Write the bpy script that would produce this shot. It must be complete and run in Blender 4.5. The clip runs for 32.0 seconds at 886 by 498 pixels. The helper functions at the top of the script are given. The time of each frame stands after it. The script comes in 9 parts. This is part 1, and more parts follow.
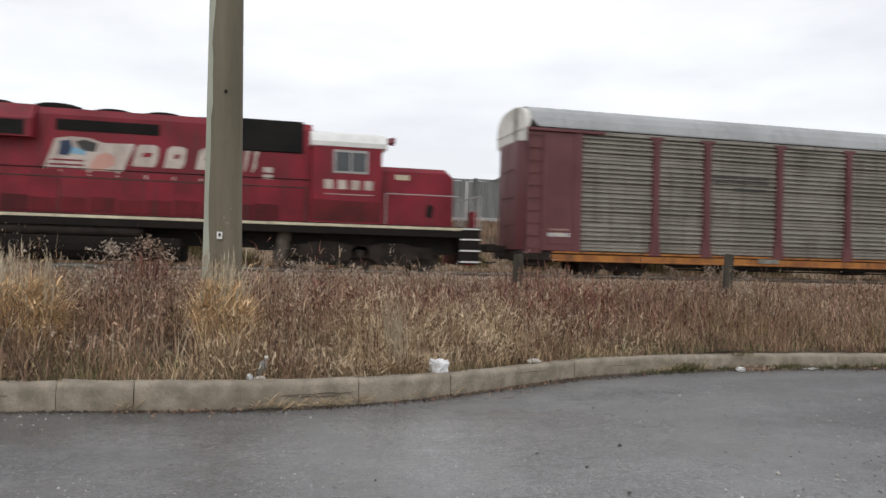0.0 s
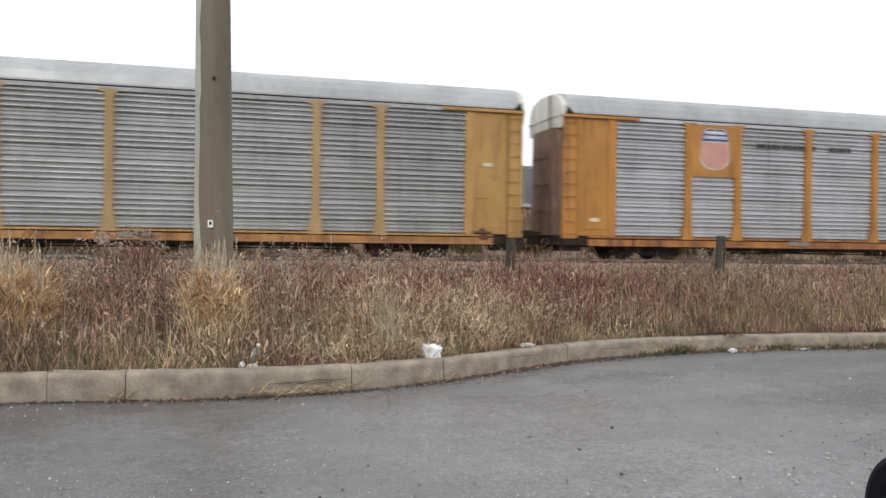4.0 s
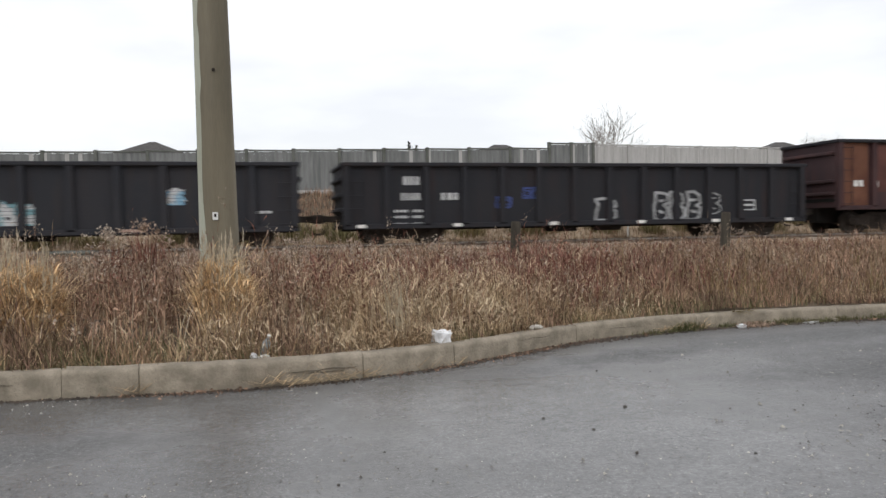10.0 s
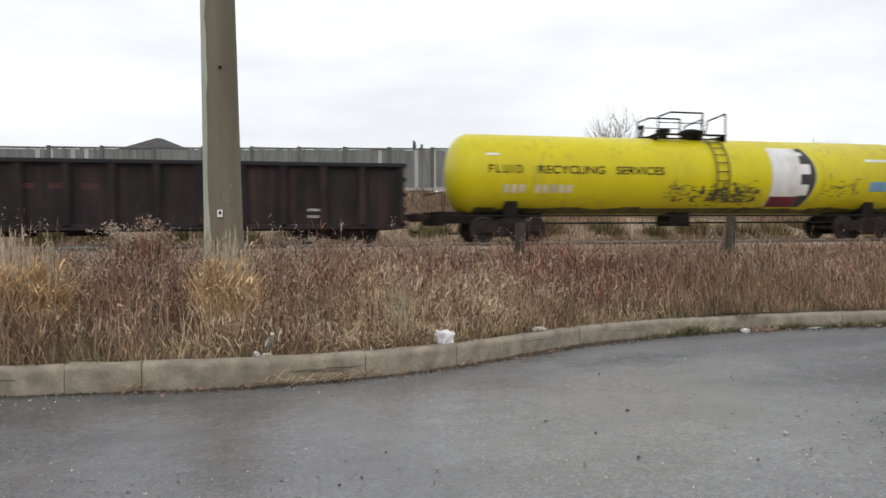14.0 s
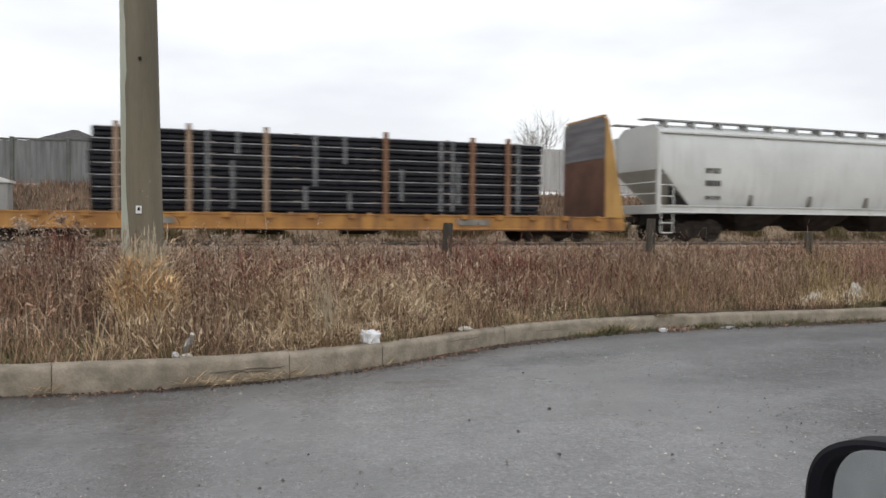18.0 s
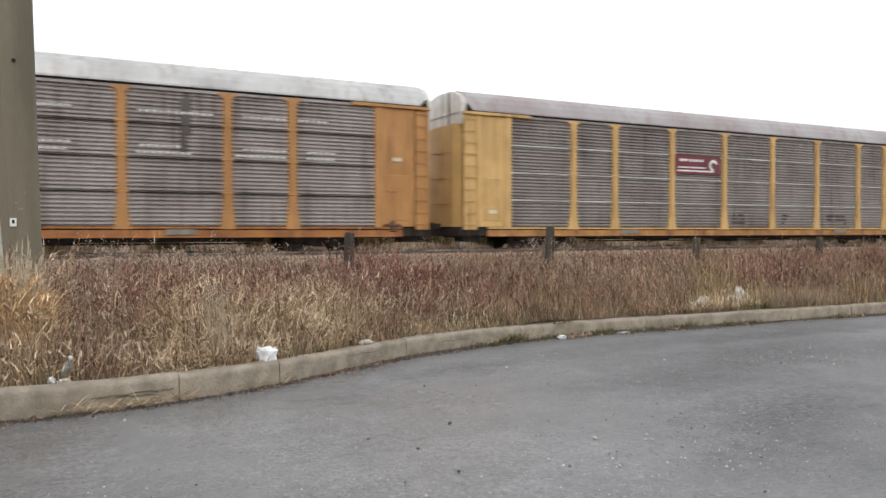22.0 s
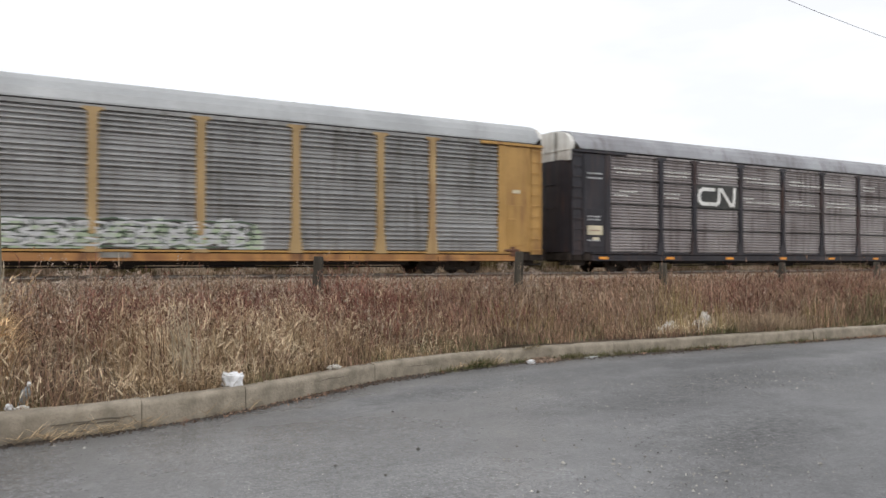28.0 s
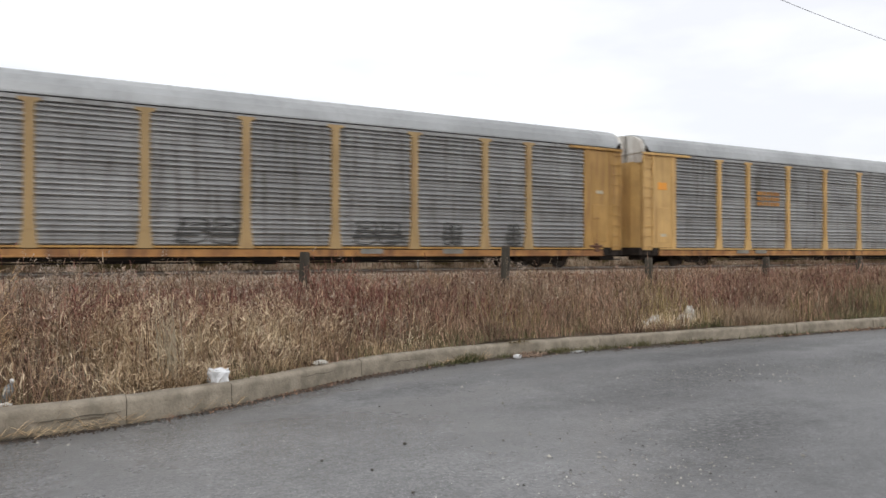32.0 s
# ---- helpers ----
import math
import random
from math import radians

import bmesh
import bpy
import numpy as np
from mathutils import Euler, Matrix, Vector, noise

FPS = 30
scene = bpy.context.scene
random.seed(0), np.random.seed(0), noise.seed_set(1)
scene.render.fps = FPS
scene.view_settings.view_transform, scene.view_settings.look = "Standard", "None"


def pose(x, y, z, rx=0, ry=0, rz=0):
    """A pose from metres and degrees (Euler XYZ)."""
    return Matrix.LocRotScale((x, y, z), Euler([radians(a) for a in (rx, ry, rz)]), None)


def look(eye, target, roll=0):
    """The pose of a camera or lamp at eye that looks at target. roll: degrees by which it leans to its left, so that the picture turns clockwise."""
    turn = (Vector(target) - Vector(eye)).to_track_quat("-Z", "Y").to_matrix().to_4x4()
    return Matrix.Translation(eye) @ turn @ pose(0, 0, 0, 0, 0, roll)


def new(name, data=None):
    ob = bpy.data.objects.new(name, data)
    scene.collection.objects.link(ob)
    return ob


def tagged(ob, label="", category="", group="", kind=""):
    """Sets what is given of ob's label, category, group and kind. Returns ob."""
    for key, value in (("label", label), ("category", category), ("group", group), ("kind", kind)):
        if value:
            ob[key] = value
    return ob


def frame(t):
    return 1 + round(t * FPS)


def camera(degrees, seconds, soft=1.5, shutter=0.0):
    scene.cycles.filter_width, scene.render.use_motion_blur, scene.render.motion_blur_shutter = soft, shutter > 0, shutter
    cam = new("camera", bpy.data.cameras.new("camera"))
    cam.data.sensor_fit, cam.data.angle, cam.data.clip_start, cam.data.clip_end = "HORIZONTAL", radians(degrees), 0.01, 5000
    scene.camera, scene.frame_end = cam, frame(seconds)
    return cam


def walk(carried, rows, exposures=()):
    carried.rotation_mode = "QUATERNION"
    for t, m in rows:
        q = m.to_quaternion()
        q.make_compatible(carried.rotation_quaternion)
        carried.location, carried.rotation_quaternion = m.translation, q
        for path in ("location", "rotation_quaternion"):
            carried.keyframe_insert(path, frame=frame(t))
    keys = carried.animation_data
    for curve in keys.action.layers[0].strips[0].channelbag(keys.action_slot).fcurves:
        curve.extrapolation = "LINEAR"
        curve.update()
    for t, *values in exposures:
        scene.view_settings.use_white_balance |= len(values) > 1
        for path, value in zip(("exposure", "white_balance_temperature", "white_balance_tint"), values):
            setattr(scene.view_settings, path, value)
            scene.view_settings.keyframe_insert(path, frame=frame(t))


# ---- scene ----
cam = camera(61.71, 32.0, soft=1.5, shutter=0.35)
# eye, way of sight and lean, every half second; held by hand, so it only turns and sways
PATH = [
    (0.0, look((-0.036, -0.040, 1.225), (2.340, 9.673, 1.309), 1.55)),
    (0.5, look((-0.027, -0.033, 1.227), (2.360, 9.678, 1.252), 1.69)),
    (1.0, look((-0.032, -0.038, 1.237), (2.372, 9.668, 1.191), 2.27)),
    (1.5, look((-0.029, -0.032, 1.225), (2.367, 9.677, 1.217), 1.94)),
    (2.0, look((-0.035, -0.035, 1.227), (2.397, 9.665, 1.230), 2.09)),
    (2.5, look((-0.035, -0.038, 1.224), (2.435, 9.652, 1.211), 2.25)),
    (3.0, look((-0.036, -0.033, 1.223), (2.452, 9.653, 1.187), 2.29)),
    (3.5, look((-0.007, -0.030, 1.218), (2.462, 9.660, 1.162), 1.60)),
    (5.5, look((-0.035, -0.026, 1.217), (2.451, 9.656, 0.906), -1.24)),
    (6.0, look((-0.041, -0.024, 1.228), (2.423, 9.661, 0.885), -1.91)),
    (6.5, look((-0.045, -0.023, 1.223), (2.418, 9.663, 0.901), -1.98)),
    (7.0, look((-0.041, -0.018, 1.221), (2.418, 9.669, 0.902), -1.79)),
    (7.5, look((-0.041, -0.018, 1.224), (2.425, 9.669, 0.926), -1.51)),
    (8.0, look((-0.043, -0.023, 1.227), (2.417, 9.666, 0.934), -1.39)),
    (8.5, look((-0.042, -0.020, 1.220), (2.405, 9.672, 0.937), -1.32)),
    (9.0, look((-0.040, -0.019, 1.224), (2.394, 9.676, 0.930), -1.39)),
    (9.5, look((-0.049, -0.021, 1.224), (2.383, 9.674, 0.922), -1.08)),
    (10.0, look((-0.043, -0.021, 1.224), (2.375, 9.677, 0.913), -1.02)),
    (10.5, look((-0.043, -0.018, 1.225), (2.365, 9.682, 0.902), -0.86)),
    (11.0, look((-0.039, -0.022, 1.227), (2.354, 9.682, 0.897), -0.79)),
    (11.5, look((-0.044, -0.016, 1.223), (2.346, 9.689, 0.896), -0.83)),
    (12.0, look((-0.045, -0.015, 1.227), (2.334, 9.692, 0.889), -0.82)),
    (12.5, look((-0.055, -0.019, 1.228), (2.340, 9.684, 0.889), -0.72)),
    (13.0, look((-0.044, -0.019, 1.227), (2.342, 9.686, 0.889), -0.72)),
    (13.5, look((-0.042, -0.014, 1.226), (2.333, 9.694, 0.896), -0.48)),
    (14.0, look((-0.043, -0.016, 1.231), (2.324, 9.694, 0.918), -0.27)),
    (14.5, look((-0.045, -0.014, 1.227), (2.311, 9.702, 0.973), -0.26)),
    (16.5, look((-0.038, -0.015, 1.228), (2.429, 9.674, 0.997), -0.05)),
    (17.0, look((-0.035, -0.023, 1.233), (2.649, 9.607, 0.979), 0.04)),
    (17.5, look((-0.020, -0.011, 1.237), (3.003, 9.516, 0.946), 0.00)),
    (18.0, look((-0.025, -0.018, 1.233), (3.261, 9.421, 0.915), 0.41)),
    (18.5, look((0.001, -0.006, 1.242), (3.398, 9.388, 0.783), 0.86)),
    (19.0, look((0.009, 0.010, 1.252), (3.355, 9.419, 0.737), 1.32)),
    (19.5, look((0.020, 0.010, 1.264), (3.526, 9.368, 0.884), 2.30)),
    (20.0, look((0.031, 0.021, 1.268), (3.613, 9.350, 0.898), 1.54)),
    (20.5, look((0.039, 0.029, 1.267), (3.897, 9.244, 0.826), 0.93)),
    (21.0, look((0.054, 0.032, 1.269), (4.149, 9.151, 0.987), 0.78)),
    (21.5, look((0.057, 0.025, 1.264), (4.425, 9.018, 1.024), -0.07)),
    (22.0, look((0.051, 0.038, 1.277), (4.514, 8.984, 1.055), -0.09)),
    (22.5, look((0.056, 0.029, 1.280), (4.657, 8.907, 1.175), -0.06)),
    (23.0, look((0.046, 0.039, 1.287), (4.764, 8.856, 1.244), 0.12)),
    (23.5, look((0.056, 0.028, 1.277), (4.774, 8.845, 1.295), -0.12)),
    (24.0, look((0.052, 0.029, 1.278), (4.743, 8.860, 1.247), -0.11)),
    (24.5, look((0.053, 0.037, 1.279), (4.757, 8.861, 1.206), 0.07)),
    (26.5, look((0.057, 0.040, 1.277), (4.789, 8.849, 1.281), 0.02)),
    (27.0, look((0.048, 0.051, 1.283), (4.816, 8.841, 1.350), 0.41)),
    (27.5, look((0.056, 0.040, 1.279), (4.837, 8.822, 1.381), 0.06)),
    (28.0, look((0.053, 0.030, 1.280), (4.876, 8.790, 1.385), 0.17)),
    (28.5, look((0.054, 0.031, 1.279), (4.870, 8.793, 1.406), 0.05)),
    (29.0, look((0.054, 0.032, 1.279), (4.893, 8.783, 1.438), 0.11)),
    (29.5, look((0.053, 0.028, 1.286), (4.911, 8.767, 1.464), 0.08)),
    (30.0, look((0.051, 0.031, 1.284), (4.928, 8.759, 1.445), 0.17)),
    (30.5, look((0.058, 0.031, 1.279), (4.941, 8.756, 1.430), 0.07)),
    (31.0, look((0.053, 0.025, 1.282), (4.948, 8.745, 1.387), 0.38)),
    (31.5, look((0.054, 0.027, 1.281), (4.980, 8.730, 1.377), 0.18)),
    (32.0, look((0.057, 0.025, 1.276), (5.033, 8.699, 1.320), 0.04)),
]
# the clip camera opens and closes its iris a little
walk(cam, PATH, exposures=[(0.0, -0.18), (1.0, 0.02), (2.0, 0.15), (3.0, 0.18), (3.5, 0.19), (5.5, 0.18), (7.0, 0.18), (8.5, 0.08), (9.5, -0.02), (10.5, -0.13), (14.5, -0.15), (19.0, -0.14), (19.8, -0.15), (20.6, 0.06), (21.0, 0.15), (22.5, 0.2), (24.5, 0.15), (27.0, 0.03), (29.0, 0.0), (31.0, -0.01), (32.0, -0.05)])

# ---- world and sun: a bright overcast sky, brighter overhead than at the horizon ----
world = bpy.data.worlds.new("overcast_sky")
scene.world = world
world.use_nodes = True
wn, wl = world.node_tree.nodes, world.node_tree.links
wn.clear()


def wnode(kind, **inputs):
    n = wn.new(kind)
    for key, value in inputs.items():
        n.inputs[key].default_value = value
    return n


def wmath(op, a, b):
    n = wn.new("ShaderNodeMath")
    n.operation = op
    for i, v in enumerate((a, b)):
        if isinstance(v, (int, float)):
            n.inputs[i].default_value = v
        else:
            wl.new(v, n.inputs[i])
    return n.outputs[0]


w_coord = wn.new("ShaderNodeTexCoord")
w_split = wn.new("ShaderNodeSeparateXYZ")
wl.new(w_coord.outputs["Generated"], w_split.inputs[0])
w_up = wmath("MAXIMUM", w_split.outputs["Z"], 0.0)
w_lum = wmath("MULTIPLY", wmath("ADD", wmath("MULTIPLY", w_up, 0.25), 1.0), 1.0)
w_map = wn.new("ShaderNodeMapping")
w_map.inputs["Scale"].default_value = (1.0, 1.0, 3.4)
w_map.inputs["Location"].default_value = (0.35, 0.1, 0.2)
wl.new(w_coord.outputs["Generated"], w_map.inputs[0])
w_noise = wnode("ShaderNodeTexNoise", Scale=2.3, Detail=5.0, Roughness=0.5)
wl.new(w_map.outputs[0], w_noise.inputs["Vector"])
w_ramp = wn.new("ShaderNodeValToRGB")
w_ramp.color_ramp.elements[0].position, w_ramp.color_ramp.elements[0].color = 0.40, (0.865, 0.865, 0.89, 1)
w_ramp.color_ramp.elements[1].position, w_ramp.color_ramp.elements[1].color = 0.58, (1.04, 1.04, 1.04, 1)
wl.new(w_noise.outputs[0], w_ramp.inputs[0])
w_sky = wn.new("ShaderNodeTexSky")
w_sky.sky_type, w_sky.sun_disc = "NISHITA", False
w_sky.sun_elevation, w_sky.sun_rotation = radians(38), radians(200)
w_mix = wn.new("ShaderNodeMixRGB")
w_mix.inputs[0].default_value = 0.02
wl.new(w_ramp.outputs[0], w_mix.inputs[1])
wl.new(w_sky.outputs[0], w_mix.inputs[2])
w_back = wn.new("ShaderNodeBackground")
wl.new(w_mix.outputs[0], w_back.inputs["Color"])
wl.new(w_lum, w_back.inputs["Strength"])
w_out = wn.new("ShaderNodeOutputWorld")
wl.new(w_back.outputs[0], w_out.inputs[0])

sun = new("sun", bpy.data.lights.new("sun", "SUN"))
sun.data.energy, sun.data.angle, sun.data.color = 0.6, radians(25), (1.0, 0.97, 0.92)
sun.matrix_world = look((-14, -30, 26), (0, 0, 0))


# ---- materials ----
def surf(name, c1, c2=None, rough=0.6, metal=0.0, scale=1.5, fine=30.0, bump=0.15, streak=None, amount=0.5,
         island=0.0, spec=0.5, stretch=(1, 1, 1), speck=None, rough2=None):
    """A worn surface: two tones at a coarse and a fine scale, upright streaks of a third, fine relief."""
    m = bpy.data.materials.new(name)
    m.use_nodes = True
    n, l = m.node_tree.nodes, m.node_tree.links
    bsdf = n["Principled BSDF"]
    c2 = c2 or tuple(v * 0.72 for v in c1)
    tc, info, add = n.new("ShaderNodeTexCoord"), n.new("ShaderNodeObjectInfo"), n.new("ShaderNodeVectorMath")
    add.operation = "MULTIPLY_ADD"
    l.new(info.outputs["Random"], add.inputs[0])
    add.inputs[1].default_value = (17.3, 9.1, 5.7)
    l.new(tc.outputs["Object"], add.inputs[2])
    mp = n.new("ShaderNodeMapping")
    mp.inputs["Scale"].default_value = stretch
    l.new(add.outputs[0], mp.inputs[0])

    def noise_at(s, vector, detail=4.0):
        t = n.new("ShaderNodeTexNoise")
        t.inputs["Scale"].default_value, t.inputs["Detail"].default_value = s, detail
        l.new(vector, t.inputs["Vector"])
        return t.outputs[0]

    def ramp(value, a, b):
        r = n.new("ShaderNodeMapRange")
        r.inputs[1].default_value, r.inputs[2].default_value = a, b
        l.new(value, r.inputs[0])
        return r.outputs[0]

    def mix(fac, a, b, blend="MIX"):
        x = n.new("ShaderNodeMixRGB")
        x.blend_type = blend
        for i, v in enumerate((fac, a, b)):
            if isinstance(v, (int, float)):
                x.inputs[i].default_value = v
            elif isinstance(v, tuple):
                x.inputs[i].default_value = (*v, 1)
            else:
                l.new(v, x.inputs[i])
        return x.outputs[0]

    coarse, grain = noise_at(scale, mp.outputs[0]), noise_at(fine, mp.outputs[0], 6.0)
    col = mix(ramp(coarse, 0.35, 0.65), c1, c2)
    g = n.new("ShaderNodeMapRange")
    g.inputs[3].default_value, g.inputs[4].default_value = 0.78, 1.18
    l.new(grain, g.inputs[0])
    comb = n.new("ShaderNodeCombineXYZ")
    for i in range(3):
        l.new(g.outputs[0], comb.inputs[i])
    col = mix(1.0, col, comb.outputs[0], "MULTIPLY")
    if streak:
        sm = n.new("ShaderNodeMapping")
        sm.inputs["Scale"].default_value = (3.0, 3.0, 0.22)
        l.new(add.outputs[0], sm.inputs[0])
        s1, s2 = ramp(noise_at(1.7, sm.outputs[0], 5.0), 0.48, 0.68), ramp(noise_at(0.6, add.outputs[0]), 0.35, 0.6)
        f = n.new("ShaderNodeMath")
        f.operation = "MULTIPLY"
        l.new(s1, f.inputs[0])
        l.new(s2, f.inputs[1])
        f2 = n.new("ShaderNodeMath")
        f2.operation = "MULTIPLY"
        l.new(f.outputs[0], f2.inputs[0])
        f2.inputs[1].default_value = amount
        col = mix(f2.outputs[0], col, streak)
    if speck:
        sp = noise_at(fine * 3.0, mp.outputs[0], 2.0)
        col = mix(ramp(sp, 0.62, 0.70), col, speck)
    if island:
        geo = n.new("ShaderNodeNewGeometry")
        hv = n.new("ShaderNodeHueSaturation")
        r = n.new("ShaderNodeMapRange")
        r.inputs[3].default_value, r.inputs[4].default_value = 1 - island, 1 + island
        l.new(geo.outputs["Random Per Island"], r.inputs[0])
        l.new(r.outputs[0], hv.inputs["Value"])
        l.new(col, hv.inputs["Color"])
        col = hv.outputs[0]
    l.new(col, bsdf.inputs["Base Color"])
    rr = n.new("ShaderNodeMapRange")
    rr.inputs[3].default_value, rr.inputs[4].default_value = (rough2 if rough2 is not None else max(rough - 0.1, 0.05)), min(rough + 0.08, 1)
    l.new(coarse, rr.inputs[0])
    rr.inputs[1].default_value, rr.inputs[2].default_value = 0.35, 0.65
    l.new(rr.outputs[0], bsdf.inputs["Roughness"])
    bsdf.inputs["Metallic"].default_value = metal
    bsdf.inputs["Specular IOR Level"].default_value = spec
    if bump:
        b = n.new("ShaderNodeBump")
        b.inputs["Strength"].default_value, b.inputs["Distance"].default_value = bump, 0.01
        l.new(grain, b.inputs["Height"])
        l.new(b.outputs[0], bsdf.inputs["Normal"])
    return m


def asphalt():
    """Worn asphalt: broad damp and dry areas, mottling, stretched dark scuffs, light and dark aggregate."""
    m = bpy.data.materials.new("asphalt")
    m.use_nodes = True
    n, l = m.node_tree.nodes, m.node_tree.links
    bsdf = n["Principled BSDF"]
    tc = n.new("ShaderNodeTexCoord")

    def tex(scale, detail, stretch=(1, 1, 1), kind="ShaderNodeTexNoise"):
        mp, t = n.new("ShaderNodeMapping"), n.new(kind)
        mp.inputs["Scale"].default_value = stretch
        l.new(tc.outputs["Object"], mp.inputs[0])
        l.new(mp.outputs[0], t.inputs["Vector"])
        t.inputs["Scale"].default_value = scale
        if kind == "ShaderNodeTexNoise":
            t.inputs["Detail"].default_value, t.inputs["Roughness"].default_value = detail, 0.65
        return t.outputs[0]

    def fit_to(v, a, b, c, d):
        r = n.new("ShaderNodeMapRange")
        for i, x in enumerate((a, b, c, d)):
            r.inputs[i + 1].default_value = x
        l.new(v, r.inputs[0])
        return r.outputs[0]

    def times(a, b):
        x = n.new("ShaderNodeMath")
        x.operation = "MULTIPLY"
        l.new(a, x.inputs[0])
        l.new(b, x.inputs[1])
        return x.outputs[0]

    broad, scuff, mottle = tex(0.32, 4, (1, 1.8, 1)), tex(1.1, 12, (0.8, 1.25, 1)), tex(7, 6)
    grain, chips, pits = tex(70, 4), tex(120, 2), tex(38, 3)
    v = times(fit_to(broad, 0.36, 0.64, 0.84, 1.12), fit_to(scuff, 0.35, 0.62, 0.86, 1.08))
    v = times(v, fit_to(pits, 0.35, 0.46, 0.82, 1.02))
    v = times(v, fit_to(mottle, 0.3, 0.7, 0.86, 1.14))
    v = times(v, fit_to(grain, 0.35, 0.65, 0.78, 1.22))
    v = times(v, fit_to(chips, 0.65, 0.71, 1.0, 2.8))
    v = times(v, fit_to(tex(30, 5), 0.34, 0.66, 0.80, 1.20))
    # broken dark scuffs and fine fissures drawn out along the lane
    v = times(v, fit_to(tex(2.4, 10, (0.4, 2.2, 1)), 0.58, 0.70, 1.0, 0.78))
    v = times(v, fit_to(tex(7.5, 8, (0.5, 2.4, 1)), 0.60, 0.70, 1.0, 0.82))
    # a smooth worn lane between two rougher, darker stretches
    axis = n.new("ShaderNodeSeparateXYZ")
    l.new(tc.outputs["Object"], axis.inputs[0])
    ragged = n.new("ShaderNodeMath")
    ragged.operation = "MULTIPLY_ADD"
    l.new(tex(0.55, 6), ragged.inputs[0])
    ragged.inputs[1].default_value = 3.0
    l.new(axis.outputs["X"], ragged.inputs[2])
    lane = times(fit_to(ragged.outputs[0], 0.7, 2.4, 0.0, 1.0), fit_to(ragged.outputs[0], 4.2, 5.8, 1.0, 0.0))
    v = times(v, fit_to(lane, 0.0, 1.0, 0.70, 0.93))
    # worn-out patches where the coarse stone lies bare: dark pits and pale chips
    warp = n.new("ShaderNodeTexNoise")
    warp.inputs["Scale"].default_value, warp.inputs["Detail"].default_value = 2.2, 6.0
    l.new(tc.outputs["Object"], warp.inputs["Vector"])
    bent = n.new("ShaderNodeVectorMath")
    bent.operation = "MULTIPLY_ADD"
    l.new(warp.outputs["Color"], bent.inputs[0])
    bent.inputs[1].default_value = (1.3, 0.7, 0.0)
    l.new(tc.outputs["Object"], bent.inputs[2])
    bare = None
    for px, py, rx, ry, turn in ((6.0, 5.3, 2.4, 0.75, 12), (4.6, 3.7, 1.3, 0.55, 25), (3.4, 6.2, 1.7, 0.32, 14), (7.5, 6.5, 3.6, 0.4, 0), (-2.0, 4.5, 1.5, 0.3, 0), (10.5, 5.0, 3.0, 0.8, 0)):
        mp = n.new("ShaderNodeMapping")
        mp.vector_type = "TEXTURE"
        mp.inputs["Location"].default_value = (px + 0.65, py + 0.35, 0)
        mp.inputs["Rotation"].default_value = (0, 0, radians(turn))
        mp.inputs["Scale"].default_value = (rx, ry, 1000)
        l.new(bent.outputs[0], mp.inputs[0])
        far = n.new("ShaderNodeVectorMath")
        far.operation = "LENGTH"
        l.new(mp.outputs[0], far.inputs[0])
        spot = fit_to(far.outputs["Value"], 0.2, 1.25, 1.0, 0.0)
        if bare is None:
            bare = spot
        else:
            mx = n.new("ShaderNodeMath")
            mx.operation = "MAXIMUM"
            l.new(bare, mx.inputs[0])
            l.new(spot, mx.inputs[1])
            bare = mx.outputs[0]
    rubble = times(fit_to(tex(20, 5), 0.36, 0.64, 0.76, 1.32), fit_to(tex(42, 3), 0.60, 0.70, 1.0, 2.2))
    mixed = n.new("ShaderNodeMix")
    mixed.data_type = "FLOAT"
    l.new(fit_to(bare, 0.0, 1.0, 0.3, 1.0), mixed.inputs[0])
    mixed.inputs[2].default_value = 1.0
    l.new(rubble, mixed.inputs[3])
    v = times(v, mixed.outputs[0])
    col = n.new("ShaderNodeMixRGB")
    col.blend_type = "MULTIPLY"
    col.inputs[0].default_value, col.inputs[1].default_value = 1.0, (0.157, 0.156, 0.156, 1)
    comb = n.new("ShaderNodeCombineXYZ")
    for i in range(3):
        l.new(v, comb.inputs[i])
    l.new(comb.outputs[0], col.inputs[2])
    l.new(col.outputs[0], bsdf.inputs["Base Color"])
    # the low side of the lane stays damp and smooth
    damp = fit_to(ragged.outputs[0], 1.6, 3.4, 1.0, 0.0)
    gloss = n.new("ShaderNodeMath")
    gloss.operation = "MAXIMUM"
    l.new(lane, gloss.inputs[0])
    l.new(damp, gloss.inputs[1])
    def blend(fac, a, other):
        x = n.new("ShaderNodeMix")
        x.data_type = "FLOAT"
        l.new(fac, x.inputs[0])
        l.new(a, x.inputs[2])
        x.inputs[3].default_value = other
        return x.outputs[0]

    l.new(blend(bare, fit_to(gloss.outputs[0], 0.0, 1.0, 0.42, 0.26), 0.66), bsdf.inputs["Roughness"])
    l.new(blend(bare, fit_to(gloss.outputs[0], 0.0, 1.0, 0.34, 0.5), 0.16), bsdf.inputs["Specular IOR Level"])
    b = n.new("ShaderNodeBump")
    b.inputs["Strength"].default_value, b.inputs["Distance"].default_value = 0.26, 0.007
    height = n.new("ShaderNodeMath")
    height.operation = "MULTIPLY_ADD"
    l.new(tex(26, 4), height.inputs[0])
    height.inputs[1].default_value = 1.1
    l.new(grain, height.inputs[2])
    l.new(height.outputs[0], b.inputs["Height"])
    l.new(b.outputs[0], bsdf.inputs["Normal"])
    return m


